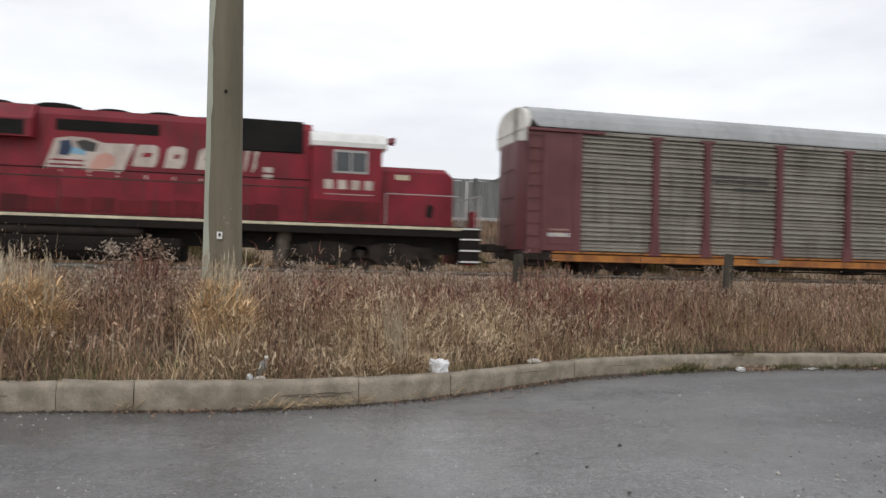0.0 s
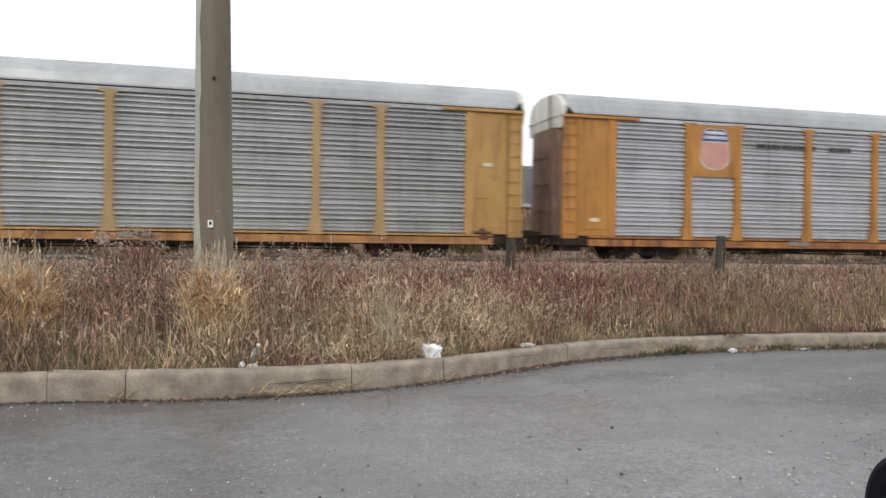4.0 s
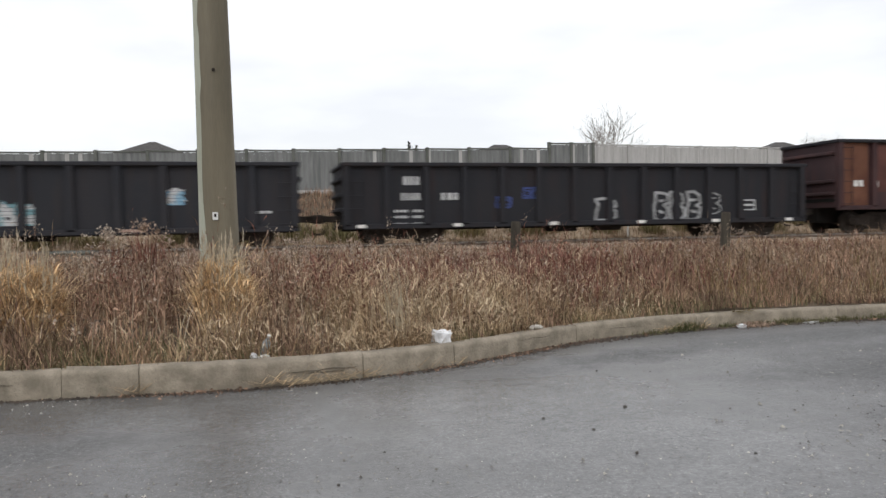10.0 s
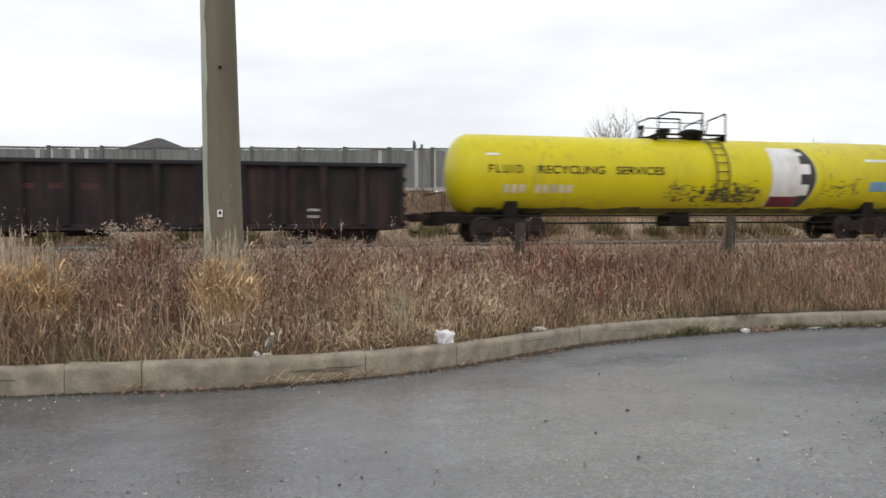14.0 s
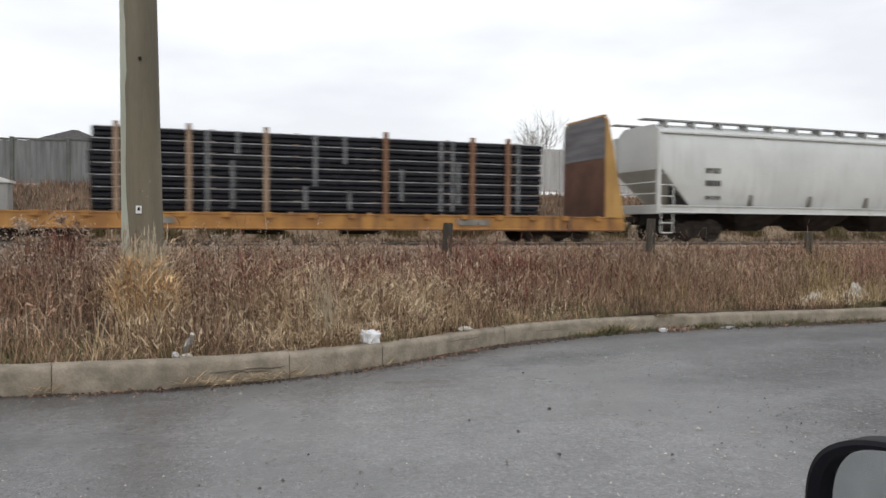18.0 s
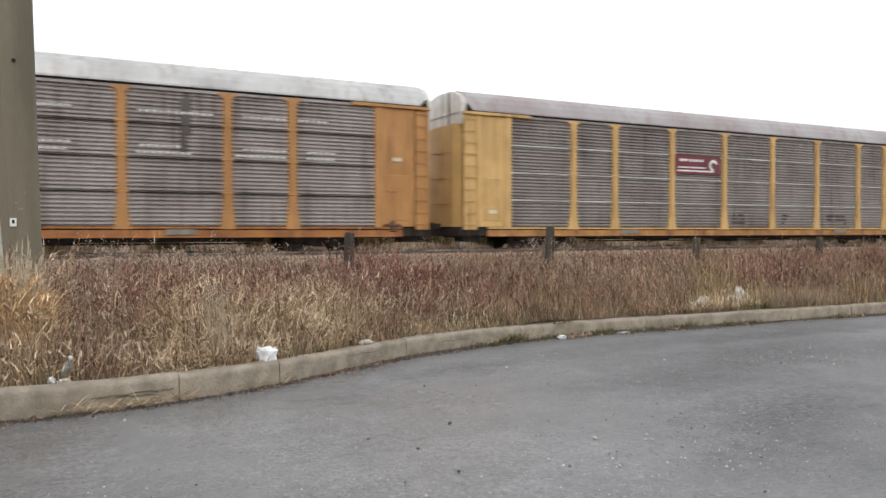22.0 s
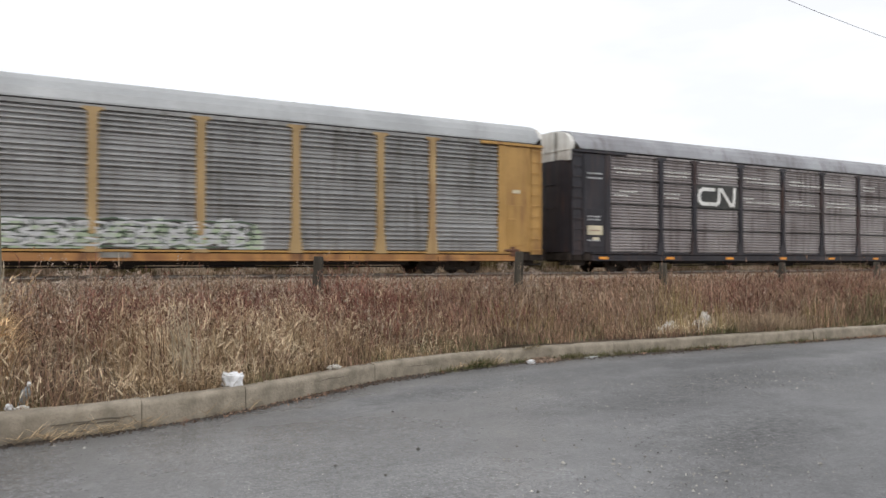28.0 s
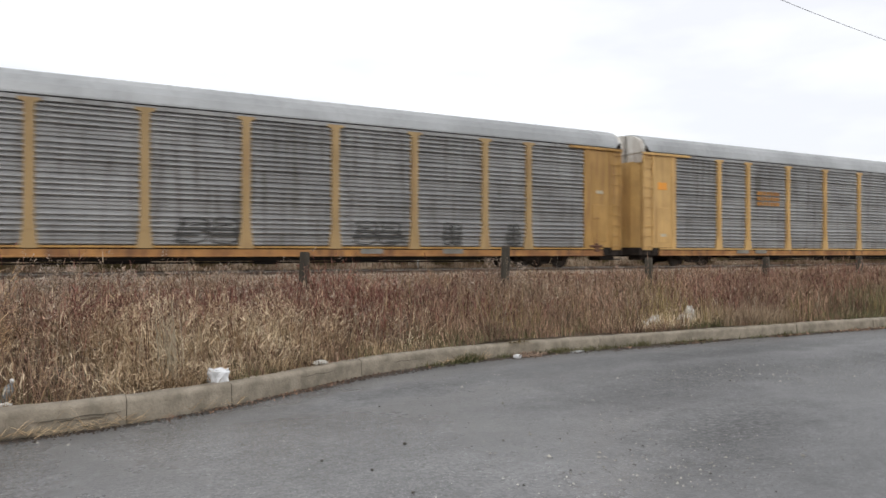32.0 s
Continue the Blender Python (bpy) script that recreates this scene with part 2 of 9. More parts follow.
RUST, GRIME = (0.16, 0.065, 0.03), (0.06, 0.05, 0.045)
M_ASPHALT = asphalt()
M_CONCRETE = surf("kerb_concrete", (0.330, 0.282, 0.217), (0.205, 0.176, 0.134), 0.9, scale=7, fine=45, bump=0.7, streak=(0.15, 0.125, 0.095), amount=0.4, speck=(0.18, 0.16, 0.12))
M_THATCH = surf("dry_thatch", (0.42, 0.33, 0.23), (0.27, 0.20, 0.135), 0.95, scale=1.2, fine=16, bump=0.8)
M_SOIL = surf("dry_soil", (0.14, 0.105, 0.068), (0.08, 0.06, 0.04), 0.95, scale=0.9, fine=14, bump=0.8)
M_BERM = surf("berm_turf", (0.34, 0.255, 0.17), (0.21, 0.155, 0.10), 0.95, scale=0.5, fine=9, bump=0.9)
M_BALLAST = surf("ballast_stone", (0.42, 0.345, 0.27), (0.27, 0.215, 0.165), 0.95, scale=5, fine=30, bump=1.0, island=0.35)
M_RAIL = surf("rail_steel", (0.17, 0.125, 0.095), (0.11, 0.08, 0.06), 0.7, 0.0, scale=2)
M_RAILTOP = surf("rail_head_steel", (0.38, 0.35, 0.32), (0.17, 0.14, 0.12), 0.5, 0.2, scale=2, bump=0.02)
M_TIE = surf("tie_timber", (0.10, 0.08, 0.065), (0.06, 0.05, 0.04), 0.95, scale=4, fine=25, bump=0.6)
M_POLE = surf("pole_timber", (0.198, 0.173, 0.122), (0.146, 0.126, 0.088), 0.85, scale=1.2, fine=26, bump=0.35, stretch=(3, 3, 0.25), streak=(0.12, 0.105, 0.08), amount=0.4)
M_POLE_PALE = surf("pole_pale_timber", (0.46, 0.48, 0.40), (0.36, 0.37, 0.30), 0.85, scale=1.2, fine=26, bump=0.3, stretch=(3, 3, 0.25))
M_POST = surf("post_timber", (0.085, 0.074, 0.058), (0.048, 0.042, 0.034), 0.95, spec=0.15, scale=3, fine=28, bump=0.6, stretch=(3, 3, 0.4))
M_FENCE = surf("fence_grey_timber", (0.225, 0.23, 0.225), (0.15, 0.155, 0.152), 0.9, scale=1.3, fine=18, bump=0.4, stretch=(4, 4, 0.4), island=0.10)
M_FENCE_PALE = surf("fence_pale_timber", (0.50, 0.49, 0.475), (0.40, 0.39, 0.375), 0.9, scale=1.3, fine=18, bump=0.4, stretch=(4, 4, 0.4), island=0.12)
M_FENCE_DARK = surf("fence_rail_timber", (0.15, 0.155, 0.14), (0.11, 0.115, 0.10), 0.9, scale=2, fine=18)
M_WALL = surf("house_brick", (0.30, 0.22, 0.17), (0.24, 0.17, 0.13), 0.9, scale=3)
M_ROOFING = surf("roof_shingle", (0.085, 0.08, 0.078), (0.06, 0.056, 0.055), 0.95, scale=4, fine=20, bump=0.5)
M_GLASS = surf("dark_glass", (0.03, 0.035, 0.04), (0.02, 0.025, 0.03), 0.08, bump=0.0, spec=0.8)
M_BARK = surf("bare_bark", (0.36, 0.33, 0.30), (0.26, 0.235, 0.21), 0.95, scale=2, fine=14)
M_SPRUCE = surf("spruce_needles", (0.035, 0.055, 0.030), (0.02, 0.035, 0.02), 0.9, scale=2, island=0.3)
M_STRAW = surf("straw_grass", (0.56, 0.425, 0.265), (0.29, 0.195, 0.115), 0.85, scale=1.6, fine=7, bump=0.0, island=0.5, spec=0.2)
M_GOLD = surf("golden_grass", (0.80, 0.59, 0.35), (0.46, 0.30, 0.155), 0.8, scale=3.0, fine=6, bump=0.0, island=0.5, spec=0.2)
M_WEED = surf("brown_weed_stems", (0.345, 0.222, 0.152), (0.150, 0.093, 0.067), 0.9, scale=0.9, fine=5, bump=0.0, island=0.75, spec=0.2)
M_REDWEED = surf("russet_weed_stems", (0.255, 0.118, 0.086), (0.130, 0.062, 0.048), 0.9, scale=0.9, fine=5, bump=0.0, island=0.5, spec=0.2)
M_FLUFF = surf("weed_seed_heads", (0.47, 0.395, 0.32), (0.31, 0.24, 0.19), 0.95, scale=0.8, fine=6, bump=0.0, island=0.35, spec=0.1)
M_CURL = surf("pale_curled_leaf", (0.72, 0.59, 0.41), (0.40, 0.285, 0.175), 0.85, scale=2.2, fine=7, bump=0.0, island=0.35, spec=0.2)
M_BANK = surf("bank_straw", (0.42, 0.32, 0.215), (0.25, 0.18, 0.125), 0.9, scale=0.5, fine=5, bump=0.0, island=0.4, spec=0.2)
M_DIRT = surf("kerb_dirt", (0.085, 0.064, 0.048), (0.045, 0.035, 0.028), 0.95, scale=6, fine=40, bump=0.6, island=0.4)
M_GREEN = surf("low_green_grass", (0.155, 0.155, 0.075), (0.20, 0.17, 0.095), 0.85, scale=0.8, fine=6, bump=0.0, island=0.35, spec=0.2)
M_OLIVEGOLD = surf("olive_gold_grass", (0.37, 0.285, 0.135), (0.20, 0.155, 0.075), 0.85, scale=1.2, fine=6, bump=0.0, island=0.5, spec=0.2)
M_HEADBROWN = surf("brown_weed_head", (0.36, 0.265, 0.20), (0.22, 0.15, 0.11), 0.95, scale=1.5, fine=6, bump=0.0, island=0.5, spec=0.1)
M_STEM = surf("pale_dry_stalk", (0.50, 0.43, 0.32), (0.38, 0.31, 0.22), 0.9, scale=2, bump=0.1, island=0.2)
M_LITTER = surf("white_plastic", (0.74, 0.74, 0.75), (0.55, 0.55, 0.55), 0.45, scale=9, bump=0.3)
M_PAPER = surf("soiled_paper", (0.62, 0.60, 0.55), (0.45, 0.42, 0.37), 0.9, scale=9, bump=0.3)
M_STONE = surf("pale_stone", (0.62, 0.595, 0.54), (0.44, 0.41, 0.36), 0.9, scale=5, bump=0.5)
M_PEBBLE = surf("dark_pebble", (0.06, 0.055, 0.05), (0.10, 0.09, 0.08), 0.9, scale=20, bump=0.4, island=0.5)
M_BLACK = surf("black_underframe", (0.014, 0.013, 0.0125), (0.023, 0.019, 0.017), 0.9, scale=1.5, spec=0.12)
M_IRON = surf("truck_iron", (0.042, 0.034, 0.029), (0.024, 0.020, 0.018), 0.9, scale=3, bump=0.3, spec=0.15)
M_WHEEL = surf("wheel_steel", (0.055, 0.043, 0.036), (0.034, 0.027, 0.022), 0.65, 0.3, scale=4)
# near-black that holds the shade of hollows and openings in its colour
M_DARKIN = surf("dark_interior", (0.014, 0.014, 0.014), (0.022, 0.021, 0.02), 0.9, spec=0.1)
M_WHITE = surf("white_paint", (0.78, 0.78, 0.76), (0.66, 0.66, 0.64), 0.5, scale=2, streak=GRIME, amount=0.25)
M_CREAM = surf("cream_paint", (0.66, 0.60, 0.44), (0.52, 0.46, 0.33), 0.55, scale=2, streak=GRIME, amount=0.4)
M_CAP = surf("grimy_cap_paint", (0.72, 0.71, 0.67), (0.56, 0.54, 0.49), 0.6, scale=1.6, streak=RUST, amount=0.55)
M_BLUE = surf("blue_paint", (0.035, 0.06, 0.22), (0.03, 0.05, 0.17), 0.5)
M_LTBLUE = surf("pale_blue_paint", (0.20, 0.38, 0.52), (0.14, 0.28, 0.42), 0.6)
M_PINK = surf("faded_pink_paint", (0.55, 0.30, 0.24), (0.48, 0.25, 0.20), 0.6)
M_ORANGE = surf("orange_reflector", (0.80, 0.33, 0.03), (0.68, 0.27, 0.03), 0.4)
M_MAROON = surf("maroon_paint", (0.165, 0.018, 0.03), (0.125, 0.016, 0.025), 0.5, scale=1, streak=GRIME, amount=0.4)
M_LTGREEN = surf("pale_green_spray", (0.44, 0.52, 0.38), (0.31, 0.38, 0.26), 0.7, scale=3)
M_GRASSGREEN = surf("green_spray", (0.17, 0.30, 0.09), (0.13, 0.24, 0.07), 0.7, scale=3)
M_PURPLE = surf("violet_spray", (0.20, 0.16, 0.42), (0.32, 0.30, 0.52), 0.7, scale=4)
M_SPRAYWHITE = surf("white_spray", (0.55, 0.56, 0.57), (0.42, 0.43, 0.44), 0.75, scale=4)
M_SPRAYPINK = surf("pink_spray", (0.50, 0.34, 0.36), (0.40, 0.27, 0.30), 0.75, scale=4)
M_SPRAYTAN = surf("tan_spray", (0.36, 0.24, 0.19), (0.28, 0.19, 0.15), 0.75, scale=4)
M_SPRAYBLACK = surf("black_spray", (0.03, 0.03, 0.03), (0.06, 0.06, 0.055), 0.75, scale=4)
M_SPRAYCYAN = surf("cyan_spray", (0.20, 0.38, 0.42), (0.13, 0.26, 0.30), 0.75, scale=5)
M_SIGNGREEN = surf("green_placard", (0.065, 0.10, 0.06), (0.05, 0.08, 0.05), 0.6)
M_GREYSTEEL = surf("grey_cabinet_steel", (0.42, 0.42, 0.41), (0.33, 0.33, 0.32), 0.6)
M_CABINET = surf("cabinet_grey_paint", (0.36, 0.36, 0.35), (0.30, 0.30, 0.29), 0.5, scale=1.5, streak=GRIME, amount=0.2)
M_PLATE = surf("stencil_plate", (0.24, 0.23, 0.21), (0.16, 0.15, 0.13), 0.7, scale=4)
M_CARPLASTIC = surf("black_gloss_plastic", (0.006, 0.006, 0.009), (0.010, 0.010, 0.013), 0.6, bump=0.02, spec=0.12)
M_CARPAINT = surf("dark_car_paint", (0.05, 0.05, 0.055), (0.045, 0.045, 0.05), 0.3, bump=0.0)
M_TYRE = surf("tyre_rubber", (0.025, 0.025, 0.025), (0.035, 0.033, 0.03), 0.9)
M_MIRROR = surf("mirror_silver", (0.62, 0.65, 0.65), (0.60, 0.63, 0.63), 0.03, 1.0, bump=0.0)
M_CABLE = surf("cable_black", (0.03, 0.03, 0.03), (0.04, 0.04, 0.04), 0.6)


# ---- building helpers ----
class G:
    """Collects corners and faces of one mesh."""

    def __init__(self):
        self.v, self.f = [], []

    def add(self, vs, fs):
        n = len(self.v)
        self.v += [tuple(p) for p in vs]
        self.f += [tuple(n + i for i in f) for f in fs]
        return self

    def box(self, x0, x1, y0, y1, z0, z1, c=0.0):
        if c <= 0:
            return self.prism([(x0, y0), (x1, y0), (x1, y1), (x0, y1)], z0, z1, "z")
        cs = min(c, (x1 - x0) / 3, (y1 - y0) / 3, (z1 - z0) / 3)
        ring = lambda i: [(x0 + i, y0 + cs + i * 0), (x0 + cs, y0 + i), (x1 - cs, y0 + i), (x1 - i, y0 + cs), (x1 - i, y1 - cs), (x1 - cs, y1 - i), (x0 + cs, y1 - i), (x0 + i, y1 - cs)]
        levels = [(z0, cs), (z0 + cs, 0.0), (z1 - cs, 0.0), (z1, cs)]
        vs, fs = [], []
        for z, i in levels:
            vs += [(x, y, z) for x, y in ring(i)]
        for k in range(3):
            for j in range(8):
                fs.append((k * 8 + j, k * 8 + (j + 1) % 8, k * 8 + 8 + (j + 1) % 8, k * 8 + 8 + j))
        fs += [tuple(range(7, -1, -1)), tuple(range(24, 32))]
        return self.add(vs, fs)

    def prism(self, pts, a, b, axis):
        put = {"x": lambda p, t: (t, p[0], p[1]), "y": lambda p, t: (p[0], t, p[1]), "z": lambda p, t: (p[0], p[1], t)}[axis]
        n = len(pts)
        vs = [put(p, a) for p in pts] + [put(p, b) for p in pts]
        fs = [(i, (i + 1) % n, n + (i + 1) % n, n + i) for i in range(n)]
        fs += [tuple(range(n - 1, -1, -1)), tuple(range(n, 2 * n))]
        return self.add(vs, fs)

    def sheet(self, pts, a, b, axis="x"):
        """An open strip: the line of points drawn out from a to b."""
        put = {"x": lambda p, t: (t, p[0], p[1]), "y": lambda p, t: (p[0], t, p[1]), "z": lambda p, t: (p[0], p[1], t)}[axis]
        n = len(pts)
        return self.add([put(p, a) for p in pts] + [put(p, b) for p in pts], [(i, i + 1, n + i + 1, n + i) for i in range(n - 1)])

    def cyl(self, p, q, r, n=10, r2=None, cap=True):
        p, q = Vector(p), Vector(q)
        d = (q - p).normalized()
        a = d.orthogonal().normalized()
        b = d.cross(a)
        r2 = r if r2 is None else r2
        vs = []
        for c, rad in ((p, r), (q, r2)):
            for k in range(n):
                t = 2 * math.pi * k / n
                vs.append(c + rad * (math.cos(t) * a + math.sin(t) * b))
        fs = [(k, (k + 1) % n, n + (k + 1) % n, n + k) for k in range(n)]
        if cap:
            fs += [tuple(range(n - 1, -1, -1)), tuple(range(n, 2 * n))]
        return self.add(vs, fs)

    def tube(self, pts, r, n=6):
        for p, q in zip(pts, pts[1:]):
            self.cyl(p, q, r, n)
        return self

    def lathe(self, prof, n, centre, axis="x"):
        """Turns (along, radius) pairs about an axis through centre."""
        m, vs = len(prof), []
        for a, r in prof:
            for k in range(n):
                t = 2 * math.pi * k / n
                c, s = r * math.cos(t), r * math.sin(t)
                off = {"x": (a, c, s), "y": (c, a, s), "z": (c, s, a)}[axis]
                vs.append((centre[0] + off[0], centre[1] + off[1], centre[2] + off[2]))
        fs = [(i * n + k, i * n + (k + 1) % n, (i + 1) * n + (k + 1) % n, (i + 1) * n + k) for i in range(m - 1) for k in range(n)]
        fs += [tuple(range(n)), tuple((m - 1) * n + k for k in range(n))]
        return self.add(vs, fs)

    def mesh(self, name, mat, smooth=False):
        me = bpy.data.meshes.new(name)
        me.from_pydata(self.v, [], self.f)
        bm = bmesh.new()
        bm.from_mesh(me)
        bmesh.ops.recalc_face_normals(bm, faces=bm.faces)
        bm.to_mesh(me)
        bm.free()
        me.materials.append(mat)
        if smooth:
            me.shade_smooth()
            me.set_sharp_from_angle(angle=radians(38))
        return me


KEPT = {}


def shared(key, mat, make, smooth=False):
    """One mesh for all alike pieces."""
    k = (key, mat.name)
    if k not in KEPT:
        KEPT[k] = make().mesh(str(key[0] if isinstance(key, tuple) else key), mat, smooth)
    return KEPT[k]


def part(name, geo, mat, parent, label="", at=None, smooth=False):
    me = geo.mesh(name, mat, smooth) if isinstance(geo, G) else geo
    ob = new(name, me)
    ob.parent = parent
    if at is not None:
        ob.matrix_basis = at
    if label:
        ob["label"] = label
    if name == "lettering":
        ob["kind"] = "stuff"
    return ob


def thing(name, geo, mat, label, category, group="", kind="", at=None, smooth=False):
    me = (geo.mesh(name, mat, smooth) if isinstance(geo, G) else geo) if geo is not None else None
    ob = new(name, me)
    if at is not None:
        ob.matrix_basis = at
    return tagged(ob, label, category, group, kind)


rng = np.random.default_rng(7)
rnd = random.Random(11)
# ---- the plan: x along the track, y away from the road, z up from the asphalt ----
TRACK_Y, RAIL_Z = 23.72, 0.68
KERB_X = [-40, -12, -6, -4, -2, -1, -0.3, 0.25, 0.78, 1.45, 1.95, 2.5, 3.0, 3.4, 4.0, 4.6, 5.4, 6.2, 7.5, 10.1, 12.3, 20, 40, 90]
KERB_Y = [9.5, 7.3, 6.45, 6.18, 5.95, 5.87, 5.81, 5.84, 5.93, 6.15, 6.40, 6.70, 6.95, 7.12, 7.27, 7.38, 7.47, 7.48, 7.43, 7.33, 7.22, 6.85, 5.9, 3.5]
_kx = np.linspace(-40, 90, 2601)
_ky = np.convolve(np.pad(np.interp(_kx, KERB_X, KERB_Y), 6, mode="edge"), np.ones(13) / 13, mode="valid")


def kerb_y(x):
    return np.interp(x, _kx, _ky)


def ground_z(x, y):
    """Height of the soil behind the kerb."""
    z = np.interp(y, [5.5, 8, 12, 18, 20.2, 21.4, 26.2, 27.4, 30, 33, 35.5, 38, 60, 4000], [0.14, 0.19, 0.24, 0.34, 0.40, 0.42, 0.50, 0.60, 1.20, 2.10, 2.85, 2.95, 3.1, 3.1])
    near = np.clip((60 - y) / 30, 0, 1)
    near = near * (1 - 0.8 * np.interp(x, [6, 8], [0, 1]) * np.interp(y, [7.6, 9.5], [1, 0]))
    return z + near * 0.035 * (np.sin(x * 1.7 + 0.6 * y) + np.sin(x * 0.63 - 1.3 * y) + 0.6 * np.sin(3.1 * x + 2.3 * y))


def grid_mesh(name, xs, rows, mat):
    """A sheet from rows of (y, z) arrays over xs."""
    n = len(xs)
    vs = np.concatenate([np.stack([xs, y, z], 1) for y, z in rows])
    fs = [(r * n + i, r * n + i + 1, (r + 1) * n + i + 1, (r + 1) * n + i) for r in range(len(rows) - 1) for i in range(n - 1)]
    me = bpy.data.meshes.new(name)
    me.from_pydata(vs.tolist(), [], fs)
    me.materials.append(mat)
    me.shade_smooth()
    return me


def build_ground():
    xs = np.concatenate([[-3000, -900, -300, -120, -60], np.arange(-40, 60.1, 0.5), [75, 90, 150, 300, 900, 3000]])
    ky = kerb_y(xs)
    rows = [(np.full_like(xs, -3000.0), np.full_like(xs, -0.3)), (np.full_like(xs, -60.0), np.full_like(xs, -0.15)), (ky - 1.0, np.full_like(xs, -0.12)), (ky + 0.04, np.full_like(xs, -0.12)), (ky + 0.10, np.full_like(xs, 0.13))]
    for y in list(np.arange(8.2, 20.1, 0.6)) + [20.6, 21.4, 26.2, 27.4, 28.2, 29, 30, 31, 32, 33, 34, 35, 35.5, 36, 38, 45, 60, 120, 400, 1200, 4000]:
        yy = np.maximum(np.full_like(xs, y), ky + 0.3)
        rows.append((yy, ground_z(xs, yy)))
    ob = new("ground", grid_mesh("ground", xs, rows, M_SOIL))
    tagged(ob, "dry brown soil rising to a turf bank beyond the track", "ground", kind="structure")
    ob.data.materials.append(M_BERM)
    ob.data.materials.append(M_THATCH)
    for p in ob.data.polygons:
        if p.center.y > 30.6:
            p.material_index = 0
        elif p.center.y > 26.3:
            p.material_index = 1
        elif p.center.y > 17.2:
            p.material_index = 2
    xr = np.concatenate([[-400, -120, -60], np.arange(-40, 60.1, 0.4), [75, 90, 200, 500]])
    kr = kerb_y(xr)
    rows = []
    for v in (-60, -30, -12, -8, -6, -5, -4, -3.2, -2.4, -1.8, -1.2, -0.8, -0.4, -0.2, 0.05):
        y = kr + v
        rows.append((y, 0.012 * np.sin(xr * 0.7 + y) * np.sin(y * 0.9 - 0.3 * xr) * np.clip(-v, 0, 1)))
    road = new("road", grid_mesh("road", xr, rows, M_ASPHALT))
    tagged(road, "worn damp grey asphalt of a parking lane", "road", kind="structure")


def build_kerb():
    root = thing("kerb", None, None, "weathered concrete kerb with cracks along the asphalt", "kerb", kind="structure")
    joints = [-14, -11.5, -9.2, -7.1, -5.2, -3.9, -2.6, -1.47, -0.93, 0.76, 1.6, 3.1, 4.75, 6.7, 8.7, 10.6, 12.5, 14.5, 16.5, 18.6, 20.6, 22.8, 25, 28, 31, 35, 40]
    prof = [(0.0, -0.05), (0.004, 0.03), (0.009, 0.135), (0.011, 0.152), (0.017, 0.168), (0.033, 0.181), (0.048, 0.184), (0.15, 0.186), (0.165, 0.184), (0.18, 0.165), (0.18, -0.05)]
    for a, b in zip(joints, joints[1:]):
        n = max(4, int((b - a) / 0.08))
        g, m = G(), len(prof)
        dz, dy = rnd.uniform(-0.004, 0.004), rnd.uniform(-0.004, 0.004)
        xs = np.linspace(a + 0.0025, b - 0.0025, n + 1)
        vs = []
        for x in xs:
            y0, rise_ = float(kerb_y(x)), float(np.interp(x, [-1.5, 0.2, 2.0, 5.0], [1.13, 1.09, 1.0, 0.90]))
            for k, (dyy, zz) in enumerate(prof):
                w = 0.006 * noise.noise(Vector((x * 5, zz * 9 + dyy * 9, a))) + 0.004 * noise.noise(Vector((x * 19, zz * 23 + dyy * 17, a)))
                vs.append((x, y0 + dyy + dy + w, zz * rise_ + dz + w if zz > 0 else zz))
        fs = [(i * m + k, i * m + (k + 1) % m, (i + 1) * m + (k + 1) % m, (i + 1) * m + k) for i in range(n) for k in range(m)]
        fs += [tuple(range(m)), tuple(n * m + k for k in range(m))]
        g.add(vs, fs)
        part("kerb_stone", g, M_CONCRETE, root, smooth=True)


